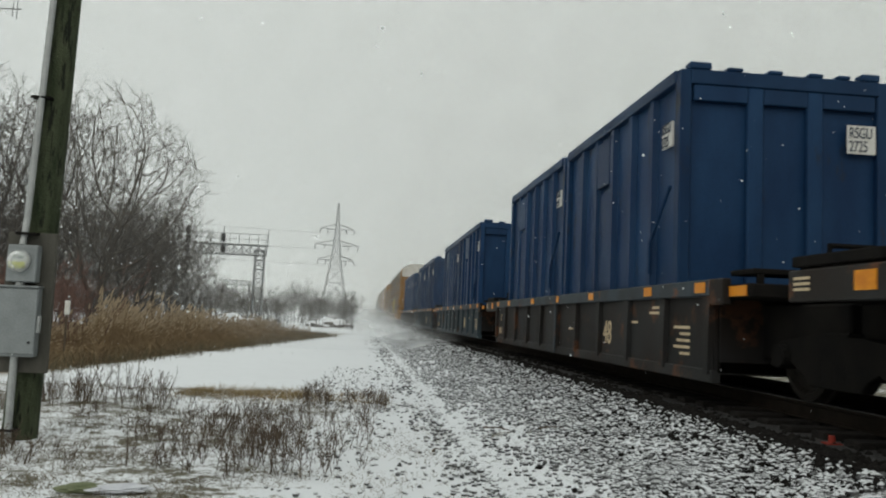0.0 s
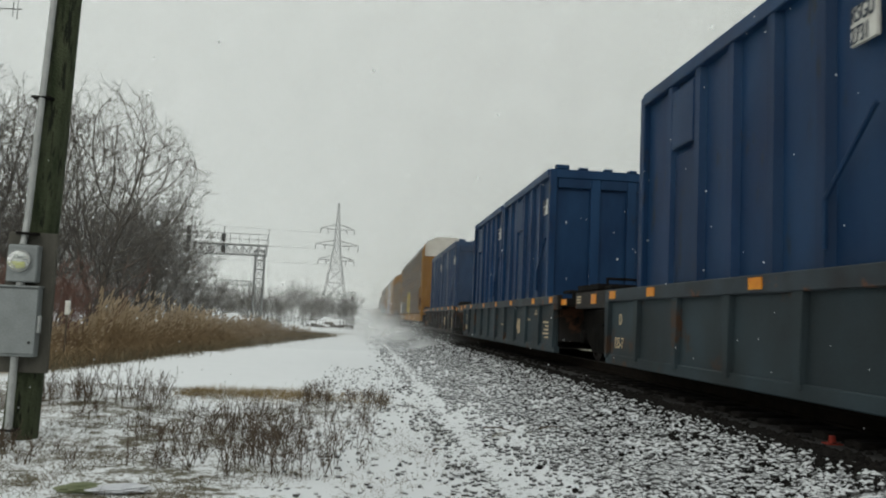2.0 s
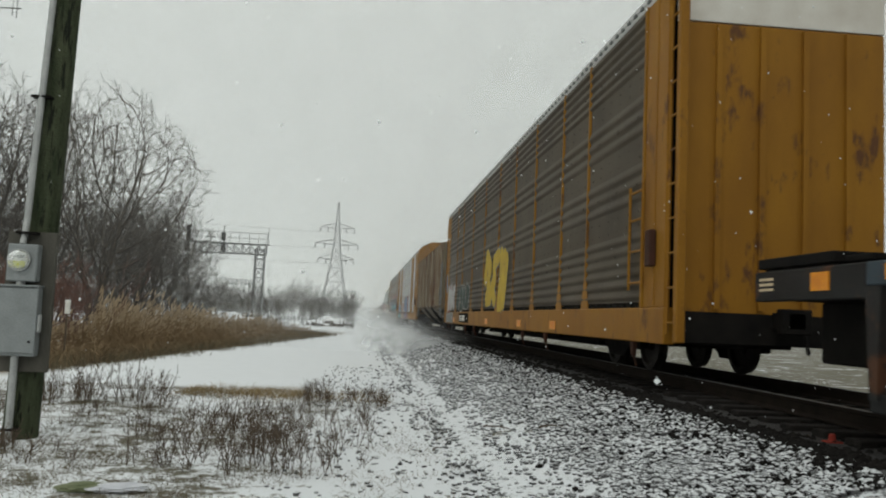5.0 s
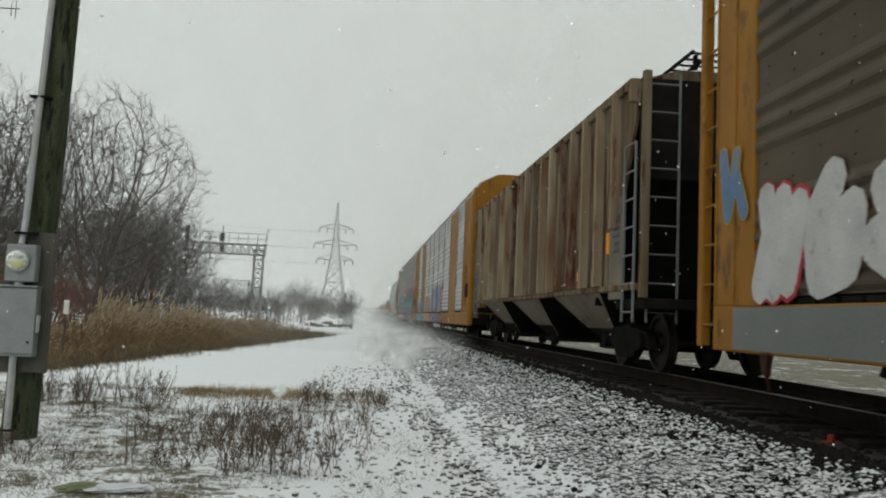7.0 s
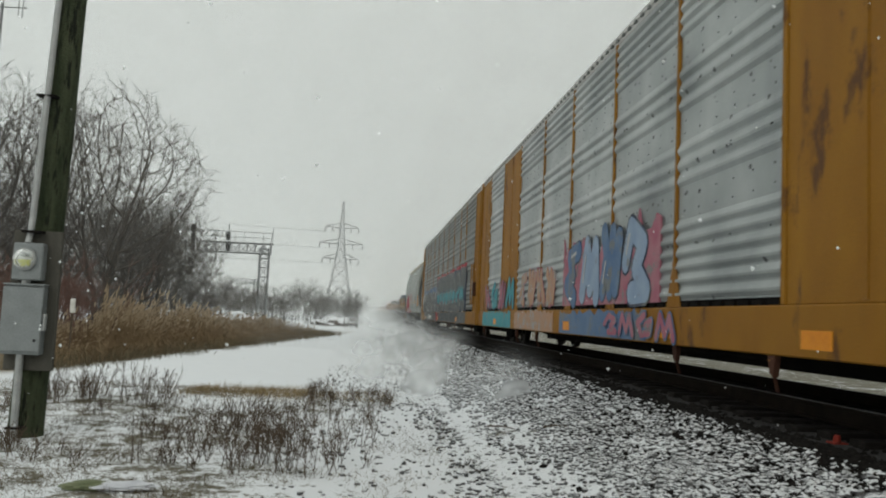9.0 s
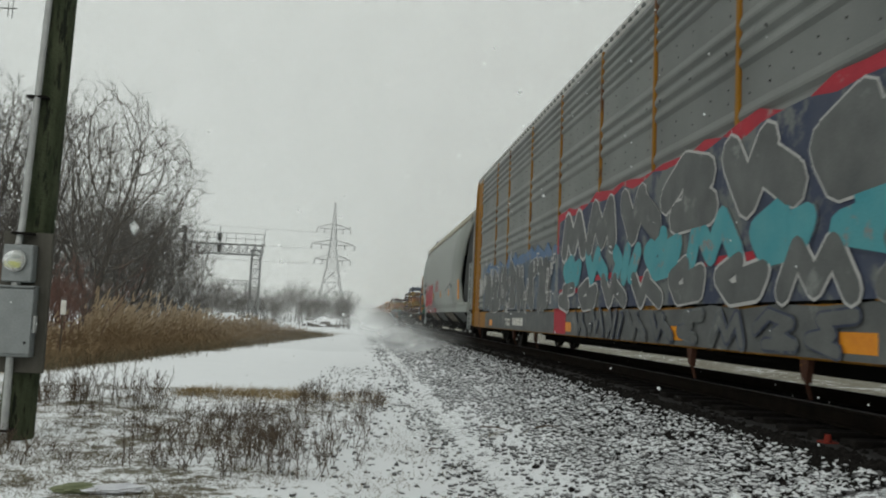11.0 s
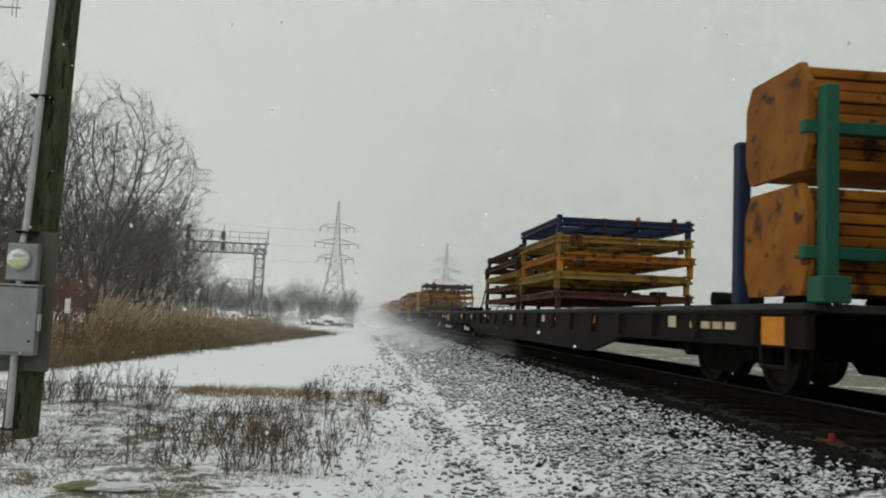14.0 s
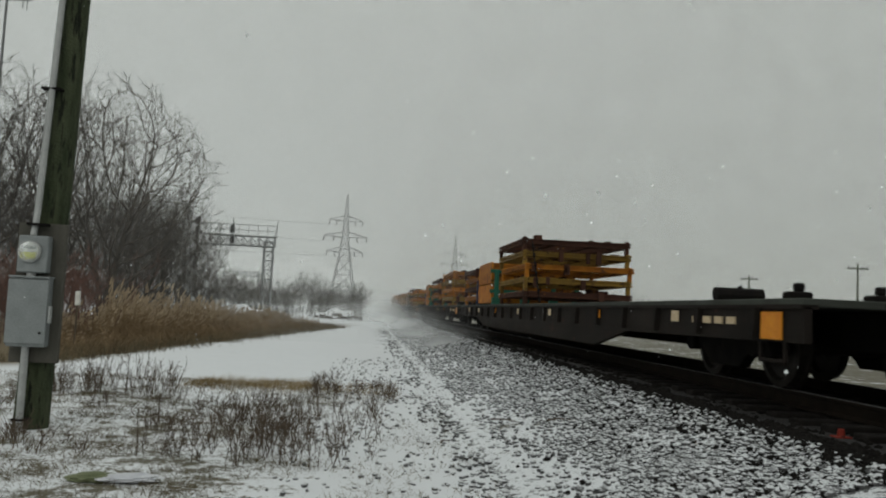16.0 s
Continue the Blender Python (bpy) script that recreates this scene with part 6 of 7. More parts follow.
                stick(nodes[i], e, 0.0095, 0.006, 3, 1)
    return [mesh_of(nm, v, f, material) for nm, (v, f) in zip(("trunk", "crown"), meshes)]


BIG, SMALL = (10, 7, 6, 3), (8, 6, 4)
REACH = (0.6, 0.34, 0.19, 0.1, 0.055)
TREES = [grown_tree_mesh(1, 13.0, 5.4, 2.6, 4, 2600, M_BARK), grown_tree_mesh(5, 13.0, 4.7, 3.4, 3, 2100, M_BARK),
         bare_tree_mesh("crown", 3, 8.0, 0.9, M_FAR_BARK, SMALL, (0.6, 0.36, 0.2, 0.11), 3, 0.009, 0.1, 0.013), bare_tree_mesh("crown", 7, 12.5, 0.7, M_BARK, BIG, REACH)]
SHRUBS = [bare_tree_mesh("twigs", 4, 2.6, 0.7, M_TWIG, (4, 3), (0.8, 0.4, 0.2), 7, 0.006, 0.2, 0.009)[k] for k in (0, 1)]
rng_tree = random.Random(12)


def tree(x, y, height, which, label):
    t = thing("bare_tree", label, "tree", pose(x, y, ground_height(x, y) - 0.1, 0, 0, rng_tree.uniform(0, 360)), "bare trees")
    trunk, crown = TREES[which]
    k = height / max(v.co.z for v in crown.vertices)
    for nm, me in (("trunk", trunk), ("crown", crown)):
        part(nm, me, M_BARK, t).scale = (k, k, k)


for ratio, y, h, which in ((-0.31, 40, 12.9, 0), (-0.435, 39, 12.6, 1), (-0.375, 50, 14.6, 1), (-0.245, 52, 8.8, 1), (-0.27, 47, 8.4, 0), (-0.5, 40, 12.0, 0)):
    tree(ratio * y, y, h, which, "tall bare deciduous tree at the edge of the reed bed")
for ratio, y, h, which in ((-0.222, 52, 7.6, 2), (-0.205, 56, 7.0, 2), (-0.24, 58, 9.6, 3), (-0.27, 62, 11.5, 2), (-0.3, 60, 10.0, 2), (-0.345, 56, 9.5, 2), (-0.39, 55, 9.0, 2), (-0.44, 52, 9.5, 2), (-0.48, 44, 9.0, 2), (-0.19, 66, 6.0, 2), (-0.255, 50, 6.5, 2), (-0.31, 50, 6.0, 2), (-0.375, 44, 7.0, 2), (-0.225, 60, 8.5, 2), (-0.285, 56, 9.0, 2), (-0.33, 64, 12.0, 2), (-0.36, 62, 11.0, 2), (-0.41, 60, 11.0, 2), (-0.46, 58, 11.0, 2), (-0.26, 70, 11.0, 2), (-0.175, 75, 5.0, 2)):
    tree(ratio * y, y, h, which, "bare grey-brown thicket tree behind the reeds")
for ratio, y, h, which in ((-0.068, 140, 8.0, 2), (-0.058, 150, 7.0, 2), (-0.073, 138, 7.0, 2), (0.33, 130, 6.5, 2), (0.37, 135, 6.0, 2), (0.53, 105, 5.5, 3), (0.28, 140, 6.5, 2), (0.42, 140, 5.0, 2)):
    tree(ratio * y, y, h, which, "distant round-crowned bare tree in the snowfall")


def shrubs(name, label, spots, material, category="brush"):
    """A thicket of many-stemmed bushes, one mesh."""
    verts, faces = [], []
    for x, y, k in spots:
        a = rng_tree.uniform(0, 6.28)
        c, s = math.cos(a) * k, math.sin(a) * k
        g = ground_height(x, y) - 0.05
        for me in SHRUBS:
            o = len(verts)
            verts += [(x + v.co.x * c - v.co.y * s, y + v.co.x * s + v.co.y * c, g + v.co.z * k) for v in me.vertices]
            faces += [tuple(o + i for i in f.vertices) for f in me.polygons]
    ob = new(name, mesh_of(name, verts, faces, material))
    tagged(ob, label, category, kind="stuff")


shrubs("red_brush", "reddish leafless brush beside the reeds", [(r * y, y, rng_tree.uniform(0.8, 1.25)) for r, y in ((rng_tree.uniform(-0.46, -0.315), rng_tree.uniform(24, 34)) for _ in range(26))], M_TWIG)
shrubs("thicket", "dense leafless undergrowth below the trees", [(r * y, y, rng_tree.uniform(0.8, 1.5)) for r, y in ((rng_tree.uniform(-0.5, -0.15), rng_tree.uniform(44, 64)) for _ in range(62))], M_FAR_BARK)
shrubs("far_scrub", "low leafless scrub along the line", [(r * y, y, rng_tree.uniform(1.0, 1.8)) for r, y in ((rng_tree.uniform(-0.17, -0.006), rng_tree.uniform(80, 170)) for _ in range(130))], M_BARK)
shrubs("far_hedge", "low leafless scrub beyond the track", [(r * y, y, rng_tree.uniform(0.5, 1.0)) for r, y in ((rng_tree.uniform(0.12, 0.75), rng_tree.uniform(90, 170)) for _ in range(36))], M_FAR_BARK)


# ---- reeds, grass and weeds ----
def stems(name, label, category, roots, tips, radii, material, kind="stuff", extra=None):
    """Thin three-sided tapering stalks from root to tip."""
    roots, tips, radii = np.asarray(roots, float), np.asarray(tips, float), np.asarray(radii, float)
    n = len(roots)
    verts = np.zeros((n, 4, 3))
    for i in range(3):
        a = 2.0944 * i
        verts[:, i] = roots + np.stack([np.cos(a) * radii, np.sin(a) * radii, np.zeros(n)], axis=1)
    verts[:, 3] = tips
    base = (np.arange(n) * 4)[:, None]
    faces = np.concatenate([base + np.array(f) for f in ((0, 1, 3), (1, 2, 3), (2, 0, 3))]).tolist()
    ob = new(name, mesh_of(name, verts.reshape(-1, 3).tolist(), faces, material))
    return tagged(ob, label, category, kind=kind)


def build_reeds():
    rng = np.random.default_rng(3)
    roots, tips, radii, proots, ptips, prad = [], [], [], [], [], []
    while len(roots) < 26000:
        y = rng.uniform(18, 54)
        lim = 0.125 * y - 8.6
        x = lim - 0.25 - rng.random() ** 1.5 * 13
        if x / y < -0.40:
            continue
        clump = noise.noise(Vector((x * 0.5, y * 0.35, 1)))
        depth = min(1.0, (lim - x) / 2.2)
        h = (0.35 + 1.3 * depth) * (0.74 + 0.85 * clump) * rng.uniform(0.6, 1.1)
        if h < 0.15:
            continue
        if y > 38:
            h *= max(0.45, 1 - (y - 38) * 0.035)
        if x / y < -0.31:
            h *= 0.6
        g = ground_height(x, y) - 0.03
        dx, dy = rng.normal(0.06, 0.09) * h * 1.2, rng.normal(0, 0.1) * h
        roots.append((x, y, g))
        tips.append((x + dx, y + dy, g + h))
        radii.append(0.011)
        for _ in range(1):
            t = rng.uniform(0.3, 0.8)
            roots.append((x + dx * t, y + dy * t, g + h * t))
            a = rng.uniform(0, 6.28)
            tips.append((x + dx * t + math.cos(a) * 0.28, y + dy * t + math.sin(a) * 0.2, g + h * t + rng.uniform(-0.05, 0.25)))
            radii.append(0.012)
        if depth > 0.6 and rng.random() < 0.6:
            proots.append((x + dx * 0.93, y + dy * 0.93, g + h * 0.9))
            ptips.append((x + dx * 1.2 + 0.06, y + dy * 1.15, g + h * 1.04))
            prad.append(0.04)
    stems("reed_bed", "tall dry tan reeds with a snow-free edge", "reeds", roots, tips, radii, M_REED)
    stems("reed_plumes", "pale feathery plumes on the dry reeds", "reeds", proots, ptips, prad, M_PLUME)


build_reeds()


def build_grass():
    rng = np.random.default_rng(5)
    roots, tips, radii = [], [], []
    while len(roots) < 16000:
        y = 5.5 + 10 * rng.random()
        x = -0.47 * y + rng.random() * (0.47 * y + 1.2)
        dens = noise.noise(Vector((x * 0.9, y * 0.9, 7))) + 0.5 * noise.noise(Vector((x * 2.7, y * 2.7, 2)))
        if dens < rng.uniform(-0.25, 0.4) or (x > -0.4 and rng.random() < 0.75):
            continue
        h = rng.uniform(0.02, 0.075)
        g = ground_height(x, y) - 0.005
        roots.append((x, y, g))
        tips.append((x + rng.normal(0, 0.06), y + rng.normal(0, 0.06), g + h))
        radii.append(0.0035)
    stems("dead_grass", "short dead grass poking through thin snow", "grass", roots, tips, radii, M_GRASS)
    # the flattened tan strip where verge and track road meet
    roots, tips, radii = [], [], []
    for _ in range(3000):
        y = rng.normal(14.6, 0.5)
        x = rng.uniform(-2.9, -0.9) + 0.1 * (y - 14.6) if rng.random() < 0.8 else rng.uniform(-1.0, 0.6)
        g = ground_height(x, y) - 0.005
        roots.append((x, y, g))
        tips.append((x + rng.normal(0, 0.09), y + rng.normal(0, 0.08), g + rng.uniform(0.03, 0.13)))
        radii.append(0.005)
    stems("matted_grass", "matted tan grass beside the snowy track road", "grass", roots, tips, radii, M_STRAW)
    # brown grass fringe before the reeds
    roots, tips, radii = [], [], []
    for _ in range(7000):
        y = rng.uniform(17.5, 55)
        lim = 0.125 * y - 8.6
        x = lim + rng.normal(-0.5, 0.45)
        g = ground_height(x, y) - 0.01
        roots.append((x, y, g))
        tips.append((x + rng.normal(0, 0.12), y + rng.normal(0, 0.12), g + rng.uniform(0.1, 0.42)))
        radii.append(0.009)
    stems("grass_fringe", "olive-brown dead grass fringing the reed bed", "grass", roots, tips, radii, M_GRASS)


build_grass()


def weed_plant(name, rng, x, y, h, label):
    """One dead weed: upright stalks with short side twigs and seed heads."""
    verts, faces = [], []

    def stick(p, q, r0, r1):
        k = len(verts)
        for c, r in ((p, r0), (q, r1)):
            for i in range(3):
                verts.append((c[0] + math.cos(2.0944 * i) * r, c[1] + math.sin(2.0944 * i) * r, c[2]))
        for i in range(3):
            j = (i + 1) % 3
            faces.append((k + i, k + j, k + 3 + j, k + 3 + i))

    def head(p, r):
        k = len(verts)
        verts.extend([(p[0] + r, p[1], p[2]), (p[0] - r, p[1], p[2]), (p[0], p[1] + r, p[2]), (p[0], p[1] - r, p[2]), (p[0], p[1], p[2] + 2.2 * r), (p[0], p[1], p[2] - 1.6 * r)])
        for a, b in ((0, 2), (2, 1), (1, 3), (3, 0)):
            faces.append((k + a, k + b, k + 4))
            faces.append((k + b, k + a, k + 5))

    for _ in range(rng.randint(2, 5)):
        a = rng.uniform(0, 6.28)
        base = (rng.uniform(-0.07, 0.07), rng.uniform(-0.07, 0.07), -0.02)
        hh = h * rng.uniform(0.6, 1.05)
        lean = rng.uniform(0.05, 0.5)
        tip = (base[0] + math.cos(a) * hh * lean, base[1] + math.sin(a) * hh * lean, hh)
        mid = tuple((p + q) / 2 + rng.uniform(-0.015, 0.015) for p, q in zip(base, tip))
        stick(base, mid, 0.005, 0.004)
        stick(mid, tip, 0.004, 0.0025)
        head(tip, 0.006)
        for _ in range(rng.randint(4, 8)):
            t = rng.uniform(0.25, 0.98)
            p = tuple(b + (c - b) * t for b, c in zip(base, tip))
            b2 = rng.uniform(0, 6.28)
            ln = rng.uniform(0.04, 0.15) * (1.2 - t * 0.6)
            q = (p[0] + math.cos(b2) * ln, p[1] + math.sin(b2) * ln, p[2] + rng.uniform(0.01, 0.12))
            stick(p, q, 0.0035, 0.002)
            head(q, 0.005)
    me = mesh_of(name, verts, faces, M_WEED)
    ob = new(name, me)
    ob.matrix_basis = pose(x, y, ground_height(x, y), 0, 0, 0)
    return tagged(ob, label, "weed", "dead weeds")


def build_weeds():
    rng = random.Random(9)
    for _ in range(34):
        y = 12.6 + rng.gauss(0, 0.3)
        x = rng.uniform(-4.5, -2.75)
        weed_plant("dead_weed", rng, x, y, rng.uniform(0.35, 0.62), "tall dark dead weed standing in the snow")
    for _ in range(105):
        y = 7.3 + 4.4 * rng.random()
        x = min(rng.gauss(-0.115, 0.06), 0.02) * y
        weed_plant("dead_weed", rng, x, y, rng.uniform(0.1, 0.36), "brown branching dead weed in thin snow")
    for _ in range(34):
        y = rng.uniform(12.5, 16)
        weed_plant("dead_weed", rng, rng.uniform(-0.9, 0.5), y, rng.uniform(0.1, 0.28), "low brown dead weed beside the gravel")
    for _ in range(26):
        y = rng.uniform(7.3, 12)
        weed_plant("dead_weed", rng, rng.uniform(-0.42, -0.2) * y, y, rng.uniform(0.1, 0.25), "low brown dead weed in thin snow")


build_weeds()


# ---- signal bridge, pylons, poles ----
def lattice_beam(parent, name, p, q, w, bays, r, material):
    """A box truss between two points: four chords with zigzag bracing on every face."""
    bm = bmesh.new()
    p, q = Vector(p), Vector(q)
    d = (q - p).normalized()
    u = d.cross(Vector((0, 1, 0))) if abs(d.y) < 0.9 else d.cross(Vector((1, 0, 0)))
    u.normalize()
    v = d.cross(u).normalized()
    c = [(u * a + v * b) * w / 2 for a, b in ((-1, -1), (1, -1), (1, 1), (-1, 1))]
    for k in c:
        rod(bm, p + k, q + k, r, seg=5)
    for i in range(bays):
        a, b = p + (q - p) * (i / bays), p + (q - p) * ((i + 1) / bays)
        for k in range(4):
            e, f = c[k], c[(k + 1) % 4]
            rod(bm, a + e, b + f, r * 0.7, seg=4)
            rod(bm, b + e, b + f, r * 0.7, seg=4)
    return part(name, bm, material, parent)


def signal_bridge():
    s = thing("signal_bridge", "galvanised lattice signal bridge with dark signal heads", "signal", pose(0, 85, GROUND))
    xr, xl, z = -10.4, -17.0, 7.55
    lattice_beam(s, "mast", (xr, 0, 0), (xr, 0, z), 0.9, 8, 0.06, M_LATTICE)
    lattice_beam(s, "truss", (xl, 0, z), (xr + 0.6, 0, z), 1.0, 9, 0.06, M_LATTICE)
    boxes("walkway", M_LATTICE, s, [(xl - 0.3, xr + 0.9, -0.5, 0.5, z + 0.5, z + 0.56)])
    bm = bmesh.new()
    for i in range(9):
        x = xl - 0.2 + i * (xr + 1.0 - xl) / 8
        rod(bm, (x, -0.5, z + 0.5), (x, -0.5, z + 1.6), 0.03, seg=5)
    for zz in (1.05, 1.6):
        rod(bm, (xl - 0.2, -0.5, z + zz), (xr + 0.8, -0.5, z + zz), 0.03, seg=5)
    part("railing", bm, M_LATTICE, s)
    bm = bmesh.new()
    rod(bm, (xr + 0.5, 0, z + 0.4), (xr + 0.8, 0, z + 2.2), 0.035, seg=5)
    part("antenna_rod", bm, M_LATTICE, s)
    for x in (xl - 0.45, xl + 3.0):
        for dz in ((-0.35, 0.6, 1.5) if x < xl else (-0.2, 0.9)):
            bm = bmesh.new()
            rod(bm, (x, -0.75, z - 0.1 + dz - 0.1), (x, -0.75, z + 0.55 + dz), 0.2, seg=14)
            box(bm, x - 0.2, x + 0.2, -0.95, -0.6, z - 0.2 + dz, z + 0.6 + dz)
            head = part("signal_head", bm, M_SIGNAL, s, "black signal head")
            for k in range(2):
                bm = bmesh.new()
                rod(bm, (x, -0.95, z + 0.0 + 0.36 * k + dz), (x, -1.2, z + 0.01 + 0.36 * k + dz), 0.12, seg=12)
                part("hood", bm, M_SIGNAL, head)
        bm = bmesh.new()
        rod(bm, (x, -0.6, z - 0.3), (x, -0.6, z + 2.2), 0.06, seg=6)
        part("signal_post", bm, M_LATTICE, s)
    # the lower signal bridge further on
    t = thing("signal_bridge", "distant grey lattice signal bridge", "signal", pose(0, 150, GROUND))
    lattice_beam(t, "mast", (-19.5, 0, 0), (-19.5, 0, 6.3), 0.8, 7, 0.05, M_LATTICE)
    lattice_beam(t, "truss", (-24.5, 0, 6.3), (-19.0, 0, 6.3), 0.8, 7, 0.05, M_LATTICE)


signal_bridge()


def pylon(x, y, height, label):
    """Lattice power pylon: four tapering legs, cross-bracing, three pairs of arms with insulators."""
    p = thing("power_pylon", label, "pylon", pose(x, y, GROUND, 0, 0, 8), "power pylons")
    h = height

    def half(z):
        return 0.095 * h * (1 - z / (0.62 * h)) + 0.024 * h if z < 0.62 * h else 0.024 * h * (1 - (z - 0.62 * h) / (0.38 * h)) + 0.004 * h

    zs = [0, 0.17 * h, 0.31 * h, 0.43 * h, 0.53 * h, 0.62 * h] + [0.62 * h + 0.38 * h * k / 6 for k in range(1, 7)]
    bm = bmesh.new()
    for a, b in zip(zs, zs[1:]):
        wa, wb = half(a), half(b)
        for sx, sy in ((-1, -1), (1, -1), (1, 1), (-1, 1)):
            rod(bm, (sx * wa, sy * wa, a), (sx * wb, sy * wb, b), 0.0034 * h, seg=4)
        for k in range(4):
            c = ((-1, -1), (1, -1), (1, 1), (-1, 1))
            (ax, ay), (bx, by) = c[k], c[(k + 1) % 4]
            rod(bm, (ax * wa, ay * wa, a), (bx * wb, by * wb, b), 0.002 * h, seg=4)
            rod(bm, (bx * wa, by * wa, a), (ax * wb, ay * wb, b), 0.002 * h, seg=4)
            rod(bm, (ax * wb, ay * wb, b), (bx * wb, by * wb, b), 0.002 * h, seg=4)
    part("tower", bm, M_LATTICE, p)
    for z, w in ((0.50 * h, 0.155 * h), (0.63 * h, 0.185 * h), (0.77 * h, 0.145 * h)):
        for s in (-1, 1):
            bm = bmesh.new()
            for d in (-1, 1):
                rod(bm, (s * half(z), d * half(z), z), (s * w, 0, z + 0.01 * h), 0.0035 * h, seg=4)
                rod(bm, (s * half(z), d * half(z), z + 0.045 * h), (s * w, 0, z + 0.01 * h), 0.003 * h, seg=4)
            part("arm", bm, M_LATTICE, p)
            for f in (0.55, 1.0):
                bm = bmesh.new()
                rod(bm, (s * w * f, 0, z), (s * w * f, 0, z - 0.035 * h), 0.0055 * h, seg=6)
                part("insulator", bm, M_SIGNAL, p)
    return [(x + s * w, y, GROUND + z - 0.035 * h) for z, w in ((0.50 * h, 0.155 * h), (0.63 * h, 0.185 * h), (0.77 * h, 0.145 * h)) for s in (-1, 1)]


ends = pylon(-8.0, 250, 35.0, "tall grey lattice power pylon in the snowfall")
far_ends = pylon(48.0, 470, 44.0, "faint distant lattice power pylon")


def cables():
    c = thing("power_lines", "thin sagging power lines between pylons", "cable")
    for k, (x, y, z) in enumerate(ends):
        bm = bmesh.new()
        rings = []
        for i in range(15):
            t = i / 14
            q = Vector((x - 150 * t, y - 70 * t, z + 2 * t - 8 * t * (1 - t)))
            rings.append([bm.verts.new(q + Vector((0, math.cos(2.0944 * j), math.sin(2.0944 * j))) * 0.025) for j in range(3)])
        for p, q in zip(rings, rings[1:]):
            for j in range(3):
                bm.faces.new((p[j], p[(j + 1) % 3], q[(j + 1) % 3], q[j]))
        part("cable", bm, M_CABLE, c)


cables()


def line_pole(x, y, h, label):
    p = thing("telegraph_pole", label, "pole", pose(x, y, GROUND), "telegraph poles")
    bm = bmesh.new()
    rod(bm, (0, 0, 0), (0, 0, h), 0.14, 0.1, seg=8)
    part("trunk", bm, M_POLE, p)
    boxes("cross_arm", M_POLE, p, [(-1.2, 1.2, -0.06, 0.06, h - 0.6, h - 0.45)])
    for x in (-1.05, -0.5, 0.5, 1.05):
        bm = bmesh.new()
        rod(bm, (x, 0, h - 0.45), (x, 0, h - 0.25), 0.05, seg=6)
        part("insulator", bm, M_SIGNAL, p)


line_pole(0.62 * 85, 85, 8.6, "dark wooden telegraph pole beyond the track")
line_pole(0.476 * 105, 105, 8.0, "dark wooden telegraph pole beyond the track")
line_pole(-0.011 * 260, 260, 9.0, "distant wooden telegraph pole beside the line")


def antenna_mast():
    a = thing("antenna_mast", "slim grey mast with a small yagi antenna", "antenna", pose(-17.9, 40, GROUND))
    bm = bmesh.new()
    rod(bm, (0, 0, 0), (0, 0, 15.4), 0.09, 0.06, seg=8)
    part("mast", bm, M_LATTICE, a)
    bm = bmesh.new()
    rod(bm, (-0.5, 0, 15.2), (1.15, 0, 15.25), 0.03, seg=6)
    part("boom", bm, M_LATTICE, a)
    for x, h in ((-0.3, 0.4), (0.05, 0.5), (0.75, 0.35), (0.95, 0.45)):
        bm = bmesh.new()
        rod(bm, (x, 0, 15.2 - h), (x, 0, 15.2 + h), 0.022, seg=5)
        part("element", bm, M_LATTICE, a)


antenna_mast()


